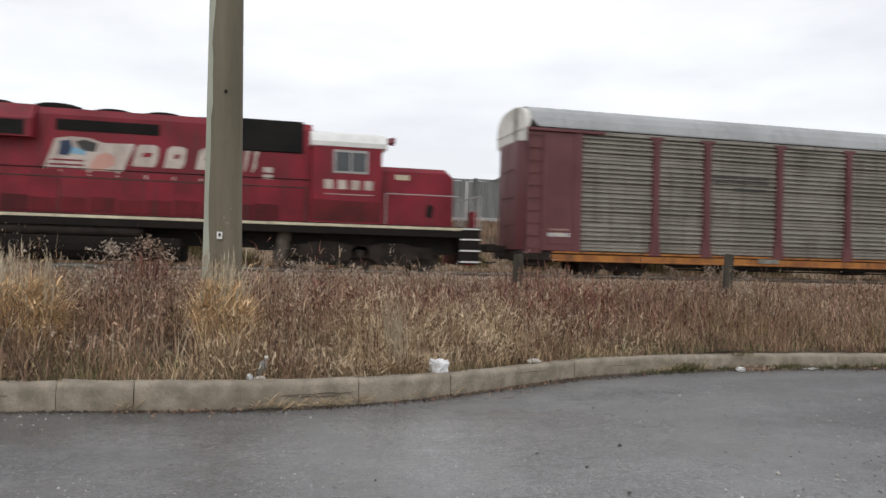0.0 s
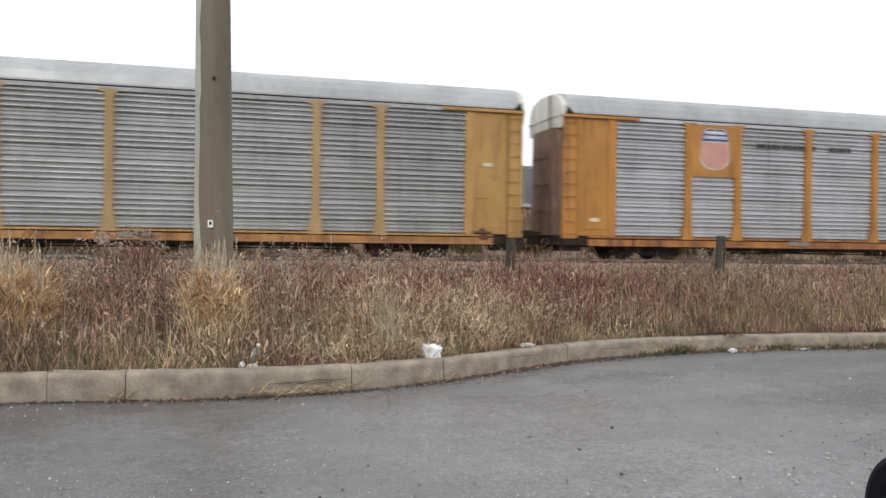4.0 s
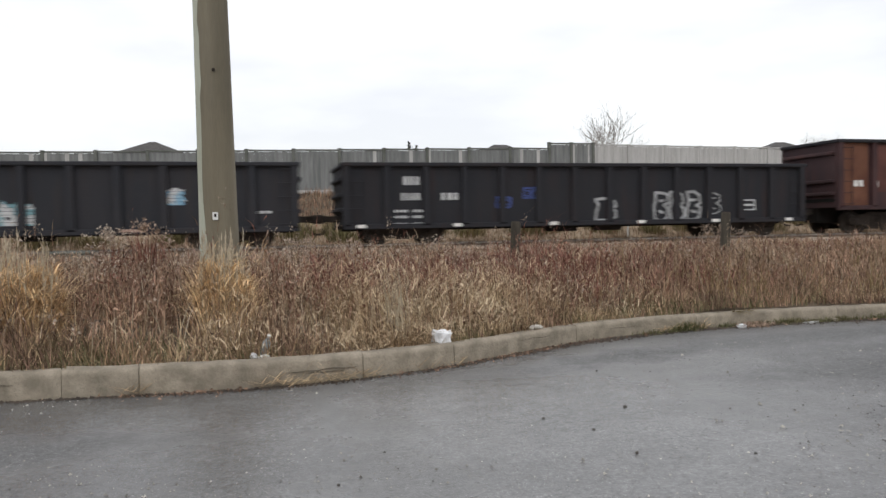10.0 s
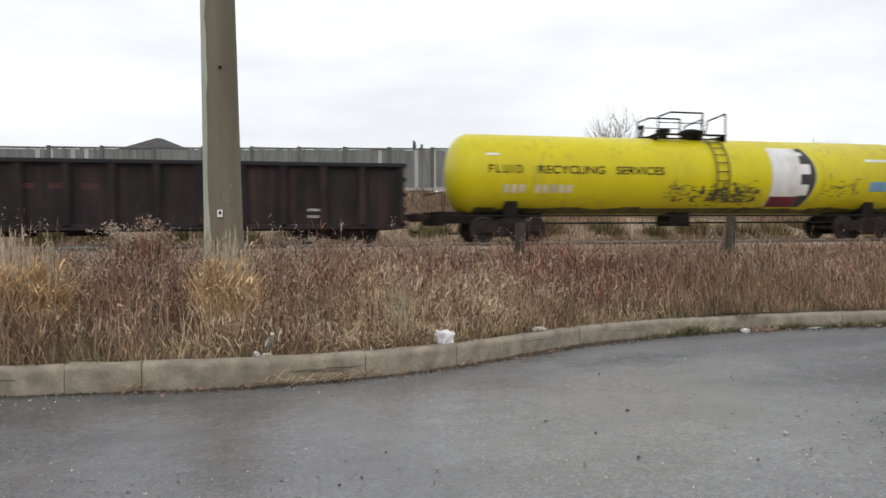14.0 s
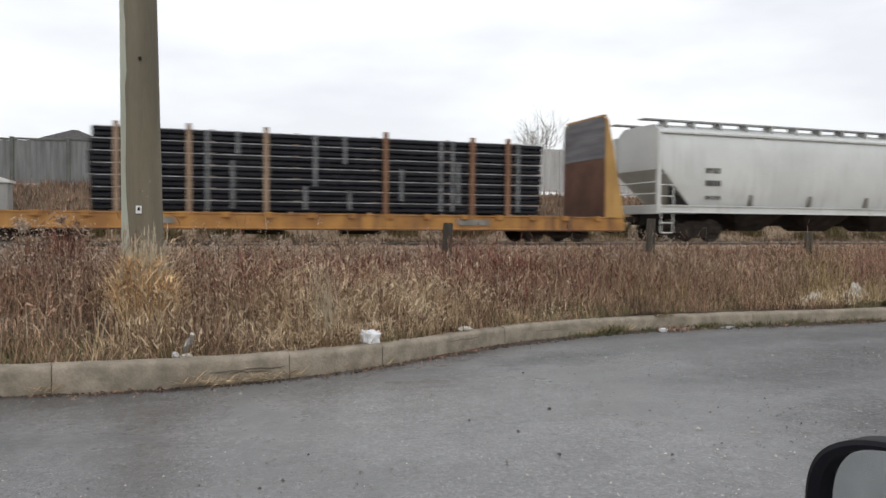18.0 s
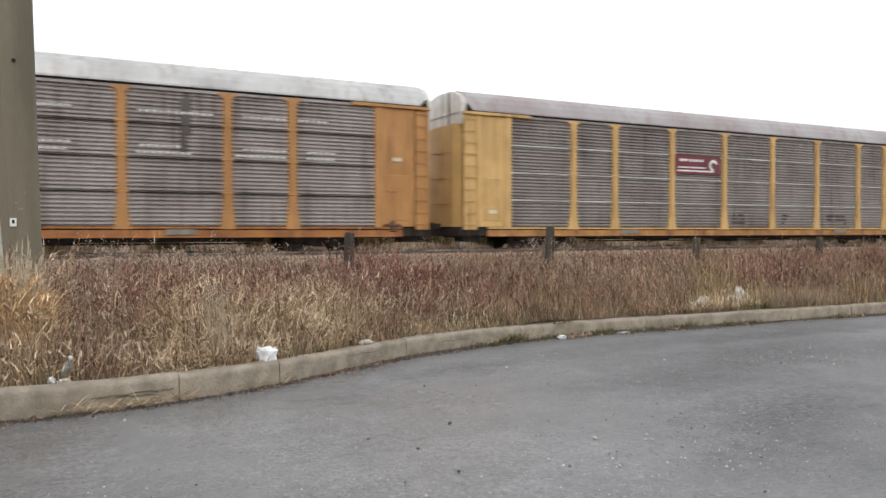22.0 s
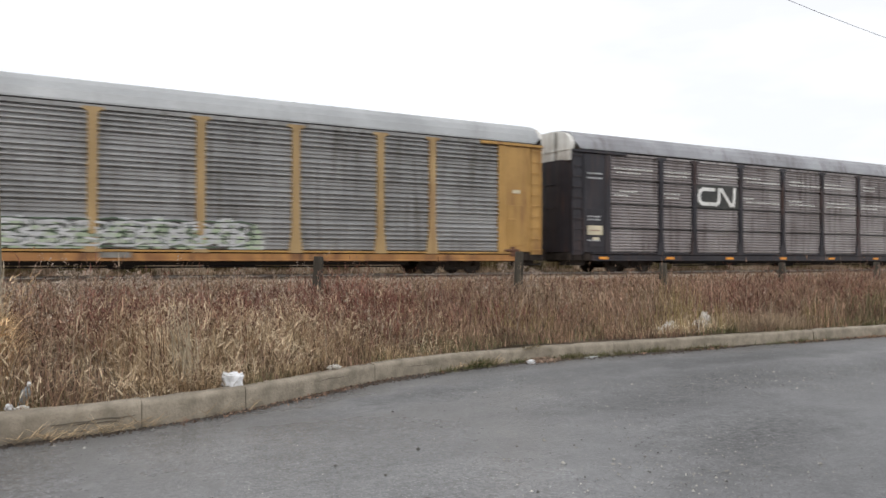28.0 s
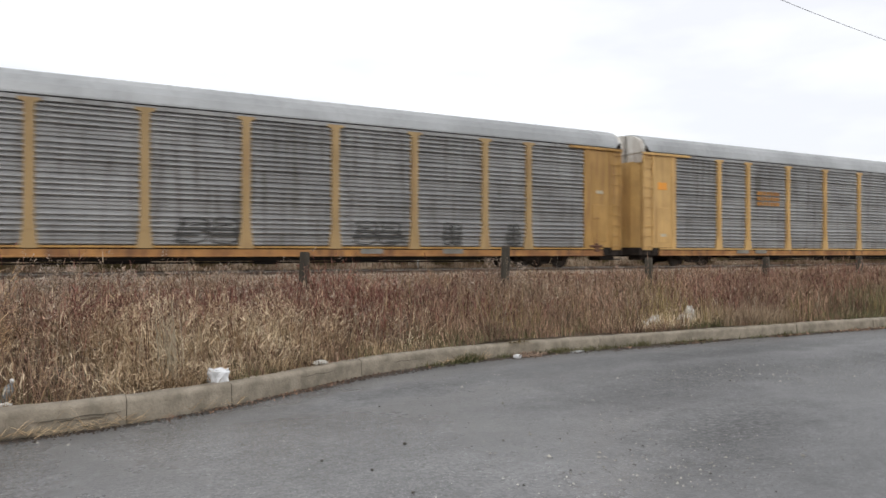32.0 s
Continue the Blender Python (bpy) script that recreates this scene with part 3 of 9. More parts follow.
def build_track():
    root = thing("railway_track", None, None, "rusty steel railway track on timber ties in pale ballast", "railway track", kind="structure")
    prof = [(-0.07, 0), (0.07, 0), (0.07, 0.015), (0.012, 0.04), (0.012, 0.13), (0.036, 0.14), (0.036, 0.172), (-0.036, 0.172), (-0.036, 0.14), (-0.012, 0.13), (-0.012, 0.04), (-0.07, 0.015)]
    for side in (-0.755, 0.755):
        g = G().prism([(TRACK_Y + side + a, RAIL_Z - 0.18 + b) for a, b in prof], -150, 350, "x")
        rail = part("rail", g, M_RAIL, root)
        part("rail_head", G().box(-150, 350, TRACK_Y + side - 0.038, TRACK_Y + side + 0.038, RAIL_Z - 0.034, RAIL_Z), M_RAILTOP, rail)
    tie = shared("tie", M_TIE, lambda: G().box(-0.11, 0.11, -1.3, 1.3, -0.17, 0.0, 0.015))
    for k in range(150):
        part("tie", tie, M_TIE, root, at=pose(-22 + k * 0.55 + rnd.uniform(-0.03, 0.03), TRACK_Y, RAIL_Z - 0.18, 0, 0, rnd.uniform(-1, 1)))
    # ballast bed: a shaped bank with many single stones on its near shoulder
    xs = np.concatenate([[-300, -80, -40], np.arange(-25, 70, 0.35), [90, 160, 400]])
    rows = []
    for y, z in ((20.9, 0.36), (21.11, 0.38), (21.8, 0.52), (22.2, 0.60), (22.8, 0.61), (23.7, 0.57), (24.5, 0.57), (25.4, 0.55), (26.2, 0.50), (26.8, 0.45)):
        rows.append((np.full_like(xs, y) + rng.normal(0, 0.03, len(xs)), z - 0.06 + rng.normal(0, 0.02, len(xs))))
    bed = new("ballast", grid_mesh("ballast", xs, rows, M_BALLAST))
    tagged(bed, "bed of pale brown crushed stone under the track", "ballast", kind="structure")
    base = np.array([[1, 0, -.3], [-1, 0, -.3], [0, 1, -.3], [0, -1, -.3], [.2, .1, .7]])
    tri = np.array([[0, 2, 4], [2, 1, 4], [1, 3, 4], [3, 0, 4]])
    n = 14000
    px, py = rng.uniform(-14, 46, n), rng.uniform(21.0, 25.6, n)
    pz = np.interp(py, [20.9, 21.8, 22.2, 22.8, 23.7, 25.4], [0.31, 0.47, 0.54, 0.55, 0.51, 0.51])
    sc = rng.uniform(0.025, 0.06, n)
    a = rng.uniform(0, 6.28, n)
    v = base[None] * rng.uniform(0.6, 1.3, (n, 5, 3)) * sc[:, None, None]
    c, s = np.cos(a)[:, None], np.sin(a)[:, None]
    v = np.stack([v[..., 0] * c - v[..., 1] * s, v[..., 0] * s + v[..., 1] * c, v[..., 2]], -1) + np.stack([px, py, pz + 0.01], 1)[:, None]
    me = bpy.data.meshes.new("ballast_stones")
    me.from_pydata(v.reshape(-1, 3).tolist(), [], (tri[None] + 5 * np.arange(n)[:, None, None]).reshape(-1, 3).tolist())
    me.materials.append(M_BALLAST)
    tagged(new("ballast_stones", me), "loose crushed stones lying on the track bed", "gravel", kind="stuff")


M_CRACK = surf("soiled_crack", (0.13, 0.11, 0.085), (0.08, 0.068, 0.052), 0.95, scale=9)


def build_cracks():
    """Chips and cracks that run along the kerb face."""
    r = random.Random(12)
    for k, (x0, x1, z) in enumerate(((0.15, 0.72, 0.105), (0.30, 0.60, 0.085), (2.35, 2.75, 0.12), (2.9, 3.05, 0.15), (3.55, 3.95, 0.10), (-2.2, -1.8, 0.12))):
        g, n = G(), 14
        vs = []
        for i in range(n + 1):
            x = x0 + (x1 - x0) * i / n
            zz = z + 0.012 * noise.noise(Vector((x * 7, k, 0))) + 0.006 * noise.noise(Vector((x * 29, k, 3)))
            w = 0.0020 * math.sin(math.pi * i / n) ** 0.5 * r.uniform(0.6, 1.3) + 0.0006
            y = float(kerb_y(x)) + float(np.interp(zz, [0.04, 0.125, 0.165], [0.006, 0.014, 0.03])) - 0.010
            vs += [(x, y, zz - w), (x, y, zz + w), (x, y + 0.02, zz + w), (x, y + 0.02, zz - w)]
        fs = [(4 * i + a, 4 * i + 4 + a, 4 * i + 4 + (a + 1) % 4, 4 * i + (a + 1) % 4) for i in range(n) for a in range(4)]
        part("crack", g.add(vs, fs), M_CRACK, bpy.data.objects["kerb"], "dark crack in the concrete")


build_ground()
build_kerb()
build_cracks()
build_track()


# ---- pole, posts, cable ----
def build_pole():
    root = thing("utility_pole", None, None, "tall olive-brown timber utility pole with a pale weathered strip", "utility pole", at=pose(-0.53, 10.35, 0.15))
    n, levels = 22, [(-0.3, 0.262), (0.6, 0.256), (1.4, 0.246), (2.4, 0.236), (3.4, 0.227), (4.6, 0.217), (7, 0.198), (10, 0.175), (12.5, 0.155)]
    g = G()
    vs, fs = [], []
    for z, r in levels:
        for k in range(n):
            t = 2 * math.pi * k / n
            w = 1 + 0.012 * noise.noise(Vector((math.cos(t) * 2, math.sin(t) * 2, z * 0.8)))
            vs.append((r * w * math.cos(t) - 0.012 * z, r * w * math.sin(t), z))
    m = len(levels)
    fs = [(i * n + k, i * n + (k + 1) % n, (i + 1) * n + (k + 1) % n, (i + 1) * n + k) for i in range(m - 1) for k in range(n)]
    fs.append(tuple((m - 1) * n + k for k in range(n)))
    part("shaft", g.add(vs, fs), M_POLE, root, smooth=True)
    # pale strip down the left side with a wavy edge
    g, zs = G(), np.linspace(-0.2, 12, 62)
    vs = []
    for z in zs:
        r = float(np.interp(z, [l[0] for l in levels], [l[1] for l in levels])) + 0.004
        edge = 228 + 7 * math.sin(z * 1.3 + 1) + 5 * math.sin(z * 3.1) + (10 if 2.9 < z < 3.6 else 0)
        for a in np.linspace(172, edge, 6):
            t = radians(a)
            vs.append((r * math.cos(t) - 0.012 * z, r * math.sin(t), z))
    fs = [(i * 6 + k, i * 6 + k + 1, (i + 1) * 6 + k + 1, (i + 1) * 6 + k) for i in range(len(zs) - 1) for k in range(5)]
    part("pale_strip", g.add(vs, fs), M_POLE_PALE, root, "pale grey-green weathered strip", smooth=True)
    tag = part("tag_plate", G().box(-0.035, 0.035, -0.006, 0.006, -0.05, 0.05, 0.003), M_WHITE, root, "small white number plate", at=pose(-0.045, -0.262, 1.255, 0, 0, -10))
    part("mark", G().box(-0.012, 0.016, -0.009, -0.0065, -0.012, 0.028), M_BLACK, tag)
    part("bolt", G().cyl((0, 0, 0), (0, -0.02, 0), 0.022, 10), M_IRON, root, at=pose(-0.02, -0.238, 3.155, 0, 0, 0))
    part("crossarm", G().box(-0.05, 0.05, -1.2, 1.2, -0.06, 0.06, 0.01), M_POLE, root, at=pose(-0.13, -0.22, 8.9))


def build_post(x, top, lean=0.0):
    r, h = 0.088, top + 0.1
    g = G().lathe([(-0.35, r * 1.05), (0.0, r), (h - 0.03, r * 0.95), (h, r * 0.8)], 12, (0, 0, 0), "z")
    ob = thing("wooden_post", None, None, "weathered grey round timber post standing in dry weeds", "post", "posts in the verge", at=pose(x, 12, 0.22, rnd.uniform(-1.5, 1.5), lean, rnd.uniform(0, 90)))
    part("shaft", g, M_POST, ob, smooth=True)


build_pole()
for px_, top_, lean_ in ((4.21, 0.96, 2.0), (8.31, 1.07, 0.5), (12.18, 0.84, 0.0), (16.17, 0.84, 1.0), (20.1, 0.86, -1.0), (24.0, 0.85, 0.0), (28.0, 0.85, 1.5), (32.0, 0.85, 0.0)):
    build_post(px_, top_, lean_)
wire_pts = [(x, 10.15, 6.16 + 2.85 * ((x - 25) / 25.5) ** 2) for x in np.linspace(-0.6, 50.6, 40)]
thing("overhead_cable", G().tube(wire_pts, 0.0055, 5), M_CABLE, "thin black overhead cable sagging from the pole", "cable")


# ---- fences, houses and trees beyond the track ----
def build_fence(name, x0, n, w, top, slope, h, pale, y, label):
    root = thing(name, None, None, label, "fence")
    wood = M_FENCE_PALE if pale else M_FENCE
    dark = M_FENCE_PALE if pale else M_FENCE_DARK
    per = 12
    bw = w / per
    board = [shared((name + "_board", k), wood, lambda: G().box(0.0, bw - 0.001, -0.012, 0.012, 0.04, h - 0.05 - 0.008 * k)) for k in range(3)]
    light = shared(name + "_light_board", M_FENCE_PALE, lambda: G().box(0.004, bw - 0.004, -0.012, 0.012, 0.04, h - 0.05))
    post = shared((name + "_post", h), dark, lambda: G().box(-0.075, 0.075, -0.075, 0.075, -0.5, h + 0.02, 0.02).box(-0.09, 0.09, -0.09, 0.09, h + 0.02, h + 0.07, 0.02))
    rail = shared((name + "_rail", w), dark, lambda: G().box(0.06, w - 0.06, -0.05, 0.05, -0.04, 0.04, 0.008))
    base_rail = shared((name + "_base_rail", w), M_FENCE_PALE, lambda: G().box(0.02, w - 0.02, -0.05, 0.05, -0.09, 0.07, 0.008))
    for k in range(n):
        x = x0 + k * w
        z = top + slope * x - h
        for j in range(per):
            me = light if (not pale and rnd.random() < 0.07) else board[rnd.randrange(3)]
            part("board", me, wood, root, at=pose(x + j * bw, y + rnd.uniform(-0.012, 0.012), z))
        part("post", post, dark, root, at=pose(x, y, z))
        part("cap_rail", rail, dark, root, at=pose(x, y, z + h))
        part("middle_rail", rail, dark, root, at=pose(x, y + 0.06, z + h * 0.55))
        part("lower_rail", base_rail, M_FENCE_PALE, root, at=pose(x, y - 0.03, z + 0.12))
    part("post", post, dark, root, at=pose(x0 + n * w, y, top + slope * (x0 + n * w) - h))


build_fence("grey_board_fence", -0.47 - 2.17 * 16, 23, 2.17, 4.93, 0.0155, 2.1, False, 36.0, "long weathered grey board fence with trellis top on a bank")
build_fence("tall_board_fence", 14.72, 2, 1.24, 5.40, 0.0, 2.3, False, 36.08, "short taller grey board fence joining two fences")
build_fence("pale_board_fence", 17.2, 21, 2.17, 5.50, -0.0075, 2.3, True, 36.3, "long pale bleached board fence on a turf bank")


def build_house(x, y, w, d, eave, peak, ridge):
    base = 3.0
    root = thing("house", None, None, "brick house with dark hipped shingle roof behind the fence", "house", "houses behind the fence", at=pose(x, y, base))
    part("wall", G().box(-w / 2, w / 2, -d / 2, d / 2, -0.2, eave - base), M_WALL, root)
    e, p, o = eave - base, peak - base, 0.45
    r = G().add([(-w / 2 - o, -d / 2 - o, e), (w / 2 + o, -d / 2 - o, e), (w / 2 + o, d / 2 + o, e), (-w / 2 - o, d / 2 + o, e), (-ridge, 0, p), (ridge, 0, p)], [(0, 1, 5, 4), (1, 2, 5), (2, 3, 4, 5), (3, 0, 4), (3, 2, 1, 0)])
    part("roof", r, M_ROOFING, root)
    for k in (-1, 0, 1):
        win = part("window", G().box(-0.6, 0.6, -0.05, 0.05, -0.7, 0.7, 0.02), M_WHITE, root, "white window frame", at=pose(k * w / 3.4, -d / 2 - 0.03, e - 1.5))
        part("pane", G().box(-0.5, 0.5, -0.06, -0.052, -0.6, 0.6), M_GLASS, win)


def seen_at(X, Z, y, y0=55.0):
    """The place at depth y on the line of sight through (X, y0, Z)."""
    k = y / y0
    return X * k, 1.23 + (Z - 1.23) * k


for X, Z, wide, y in ((-6.95, 7.42, 11.0, 74), (18.4, 7.45, 10.0, 78), (43.7, 7.90, 12.0, 76), (-20.5, 7.1, 10.5, 76), (57.0, 7.75, 11.0, 80), (8.6, 7.05, 10.0, 82)):
    hx, hz = seen_at(X, Z, y)
    build_house(hx, y, wide, 9.0, hz - 2.6, hz, 0.25 if X < 0 else 0.7)


def build_bare_tree(x, y, base, height, seed, spread):
    r = random.Random(seed)
    root = thing("bare_tree", None, None, "leafless grey-brown tree with many fine upright twigs", "tree", "bare trees", at=pose(x, y, base))
    trunk, crown = G(), G()

    def grow(p, d, length, rad, depth):
        q = p + d * length
        (trunk if depth < 2 else crown).cyl(p, q, rad, 6 if depth < 2 else 4, rad * 0.68, cap=False)
        if depth >= 6 or rad < 0.005:
            return
        for k in range(4 if depth < 2 else 3 if depth < 4 else 2):
            dd = Vector((r.gauss(0, spread), r.gauss(0, spread), r.uniform(0.05, 0.55)))
            grow(q - d * length * r.uniform(0, 0.35) * (k > 0), (d + dd).normalized(), length * r.uniform(0.64, 0.84), max(rad * r.uniform(0.5, 0.66), 0.006), depth + 1)

    grow(Vector((0, 0, -0.3)), Vector((0, 0, 1)), height * 0.29, height * 0.014, 0)
    part("trunk", trunk, M_BARK, root)
    part("crown", crown, M_BARK, root)


build_bare_tree(*[(v[0], 62, 3.0, v[1] - 1.9) for v in [seen_at(27.9, 10.5, 62)]][0], 11, 0.66)
build_bare_tree(*[(v[0], 90, 3.0, v[1] - 2.6) for v in [seen_at(47.5, 8.7, 90)]][0], 5, 0.45)
build_bare_tree(*[(v[0], 92, 3.0, v[1] - 2.6) for v in [seen_at(41.2, 8.1, 92)]][0], 8, 0.45)


def build_spruce(x, y, top):
    root = thing("spruce", None, None, "dark green spruce tip showing above the fence", "tree", "spruces", at=pose(x, y, 3.0))
    h = top - 3.0
    part("trunk", G().cyl((0, 0, -0.2), (0, 0, h), 0.16, 7, 0.02), M_BARK, root)
    g = G()
    for k in range(420):
        u = rnd.random() ** 0.7
        a, rad = rnd.uniform(0, 6.283), (1 - u) * 1.7 + 0.26
        z = 0.6 + u * (h - 0.6)
        c, s = math.cos(a), math.sin(a)
        w = 0.10 + 0.12 * (1 - u)
        tip = rad * rnd.uniform(0.7, 1.1)
        g.add([(0.05 * c - w * s, 0.05 * s + w * c, z), (0.05 * c + w * s, 0.05 * s - w * c, z), (tip * c, tip * s, z - 0.35 * rad + rnd.uniform(0, 0.25))], [(0, 1, 2)])
    part("crown", g, M_SPRUCE, root)


for X, Z in ((11.2, 7.55), (11.75, 7.35), (15.2, 7.05), (20.6, 7.15)):
    sx, sz = seen_at(X, Z, 70)
    build_spruce(sx, 70, sz)

# trackside boxes and marker
box_ = thing("utility_cabinet", None, None, "large pale grey trackside cabinet with a small red mark", "cabinet", at=pose(-6.75, 30.6, 1.45))
part("body", G().box(-0.75, 0.75, -0.45, 0.45, -0.1, 1.20, 0.02), M_CABINET, box_)
part("plinth", G().box(-0.70, 0.70, -0.40, 0.40, -0.3, -0.1), M_GREYSTEEL, box_)
part("lid", G().prism([(-0.82, 1.20), (0.82, 1.20), (0.84, 1.28), (0.15, 1.50), (-0.15, 1.50), (-0.84, 1.28)], -0.52, 0.52, "y"), M_WHITE, box_, "pale sloping lid")
for x_ in (-0.36, 0.36):
    dr_ = part("door", G().box(x_ - 0.33, x_ + 0.33, -0.47, -0.452, 0.0, 1.10, 0.005), M_CABINET, box_)
    part("handle", G().box(x_ - 0.04, x_ + 0.04, -0.49, -0.47, 0.5, 0.66, 0.005), M_GREYSTEEL, dr_)
part("vent", G().box(-0.6, 0.1, -0.478, -0.472, 0.96, 1.02), M_GREYSTEEL, box_)
part("label_plate", G().box(0.25, 0.45, -0.478, -0.472, 0.62, 0.74), M_MAROON, box_)
part("label_plate", G().box(-0.05, 0.12, -0.478, -0.472, 0.60, 0.72), M_WHITE, box_)
mk = thing("marker_post", None, None, "slim white steel marker post with a level arm", "marker post", at=pose(14.45, 27.2, 0.55))
part("upright", G().box(-0.035, 0.035, -0.03, 0.03, -0.2, 0.80, 0.01), M_WHITE, mk)
part("arm", G().box(0.0, 1.25, -0.02, 0.02, 0.70, 0.80, 0.01), M_WHITE, mk)
gb = thing("trackside_box", None, None, "low grey steel box with ribbed lid beside the track", "equipment box", at=pose(-4.75, 21.2, 0.26))
part("body", G().box(-0.55, 0.55, -0.28, 0.28, -0.05, 0.40, 0.02), M_FENCE_DARK, gb)
part("lid", G().box(-0.60, 0.60, -0.33, 0.33, 0.40, 0.46, 0.015).box(-0.5, 0.5, -0.2, 0.2, 0.46, 0.48), M_FENCE_DARK, gb)
# ---- the train ----
def paint(name, c, rust=0.55, c2=None):
    return surf(name, c, c2 or tuple(v * 0.78 for v in c), 0.55, scale=0.8, fine=22, bump=0.12, streak=RUST, amount=rust)


M_FADED = surf("faded_white_paint", (0.56, 0.50, 0.45), (0.42, 0.35, 0.31), 0.6, scale=3, streak=GRIME, amount=0.3)
M_SPRAYGREY = surf("dull_grey_spray", (0.40, 0.41, 0.42), (0.24, 0.245, 0.25), 0.75, scale=4)
M_NAVY = surf("navy_paint", (0.02, 0.045, 0.10), (0.018, 0.035, 0.08), 0.6)
P_YELLOW = paint("yellow_ochre_paint", (0.46, 0.27, 0.080), 0.7)
P_DOORBROWN = surf("soiled_brown_door", (0.24, 0.135, 0.085), (0.15, 0.085, 0.06), 0.7, scale=1.1, fine=18, bump=0.2, streak=(0.45, 0.38, 0.33), amount=0.5)
P_TANPOST = paint("weathered_tan_paint", (0.43, 0.295, 0.135), 0.5)
P_ORANGE = paint("orange_yellow_paint", (0.47, 0.215, 0.040), 0.8)
P_OLDORANGE = paint("chalky_orange_paint", (0.47, 0.235, 0.075), 0.85)
P_PALEYEL = paint("pale_yellow_paint", (0.62, 0.395, 0.15), 0.45)
P_MAROON = paint("faded_maroon_paint", (0.135, 0.040, 0.046), 0.3)
P_BLACK = paint("black_car_paint", (0.019, 0.018, 0.025), 0.3)
P_SILLOR = surf("orange_sill_paint", (0.44, 0.175, 0.03), (0.23, 0.085, 0.025), 0.7, scale=1.4, fine=16, bump=0.2, streak=(0.06, 0.03, 0.02), amount=0.85)
P_SILLRUST = surf("rusty_sill_paint", (0.43, 0.215, 0.065), (0.25, 0.115, 0.045), 0.7, scale=1.7, fine=16, bump=0.2, streak=(0.09, 0.05, 0.035), amount=0.8)
P_SILLDARK = surf("dark_orange_sill_paint", (0.40, 0.16, 0.036), (0.21, 0.080, 0.028), 0.6, scale=1.4, fine=16, bump=0.2, streak=(0.08, 0.04, 0.025), amount=0.8)
P_FLATSILL = surf("ochre_sill_paint", (0.45, 0.225, 0.052), (0.27, 0.125, 0.036), 0.6, scale=1.4, fine=16, bump=0.2, streak=(0.09, 0.045, 0.03), amount=0.8)
P_RED = surf("locomotive_red_paint", (0.255, 0.011, 0.026), (0.155, 0.010, 0.019), 0.5, scale=0.8, fine=22, bump=0.12, streak=(0.08, 0.03, 0.03), amount=0.6, spec=0.35)
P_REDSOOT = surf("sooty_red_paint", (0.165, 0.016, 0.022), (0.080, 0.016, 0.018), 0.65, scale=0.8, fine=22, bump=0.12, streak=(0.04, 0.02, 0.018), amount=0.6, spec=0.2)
P_HOPPER = surf("pale_grey_paint", (0.64, 0.66, 0.645), (0.55, 0.57, 0.56), 0.45, scale=0.5, streak=(0.36, 0.36, 0.34), amount=0.4, bump=0.1)
P_GONBLACK = surf("sooty_black_paint", (0.027, 0.029, 0.035), (0.037, 0.037, 0.042), 0.8, scale=0.7, streak=(0.05, 0.04, 0.037), amount=0.5, spec=0.15)
P_GONBROWN = surf("sooty_brown_paint", (0.025, 0.026, 0.031), (0.030, 0.030, 0.034), 0.8, scale=0.7, streak=(0.046, 0.030, 0.028), amount=0.5, spec=0.15)
P_GONSOOT = surf("rusty_black_paint", (0.032, 0.026, 0.026), (0.022, 0.019, 0.021), 0.8, scale=0.9, streak=(0.075, 0.042, 0.034), amount=0.75, spec=0.15)
P_GONRUST = surf("rusted_oxide_paint", (0.048, 0.020, 0.021), (0.026, 0.014, 0.017), 0.85, scale=0.5, streak=(0.10, 0.031, 0.025), amount=0.55)
P_OXIDE = surf("bare_oxide_red", (0.112, 0.035, 0.026), (0.066, 0.024, 0.020), 0.85, scale=1.1, streak=(0.07, 0.03, 0.02), amount=0.6)
P_OXORANGE = surf("rust_orange", (0.140, 0.056, 0.030), (0.095, 0.036, 0.022), 0.9, scale=1.3, streak=(0.10, 0.04, 0.02), amount=0.6)
P_TANK = surf("lemon_yellow_paint", (0.64, 0.56, 0.012), (0.56, 0.475, 0.015), 0.4, scale=0.4, bump=0.04, streak=(0.36, 0.27, 0.05), amount=0.55, spec=0.25)
# grime tone, also the painted shade under the tank's belly
P_TANKGRIMESHADE = surf("tank_grime_and_shade", (0.17, 0.145, 0.03), (0.07, 0.06, 0.03), 0.7, scale=1.2, streak=(0.04, 0.035, 0.03), amount=0.6)
P_PIPE = surf("black_steel_tube", (0.008, 0.0085, 0.012), (0.015, 0.0155, 0.020), 0.26, 0.0, scale=0.8, fine=10, bump=0.05, island=0.4, spec=0.2)
P_STAKE = surf("raw_timber_stake", (0.38, 0.28, 0.20), (0.26, 0.18, 0.125), 0.9, scale=2, stretch=(4, 4, 0.5))
P_STAKERED = surf("red_stained_stake", (0.27, 0.15, 0.09), (0.19, 0.10, 0.06), 0.9, scale=2, stretch=(4, 4, 0.5))
P_STRAP = surf("grey_steel_strap", (0.20, 0.205, 0.21), (0.10, 0.105, 0.11), 0.5, 0.2, scale=4)
# pale tone that stands for sky glinting on the tube tops
P_HIGHLIGHT = surf("tube_highlight", (0.46, 0.47, 0.49), (0.28, 0.285, 0.30), 0.4, 0.3, scale=3)
P_TIMBER = surf("dark_board_lining", (0.165, 0.16, 0.165), (0.105, 0.10, 0.105), 0.9, scale=1.2, stretch=(1, 0.4, 4))
# rusty brown, also the painted shade on the outer bulkhead plates
P_RUSTSHADE = surf("rusty_brown_and_shade", (0.13, 0.06, 0.035), (0.08, 0.04, 0.028), 0.9, scale=1.2)


def galv(name, c, c2, streak, amount, rough=0.45):
    return surf(name, c, c2, rough + 0.08, 0.35, scale=0.55, fine=20, bump=0.08, streak=streak, amount=amount)


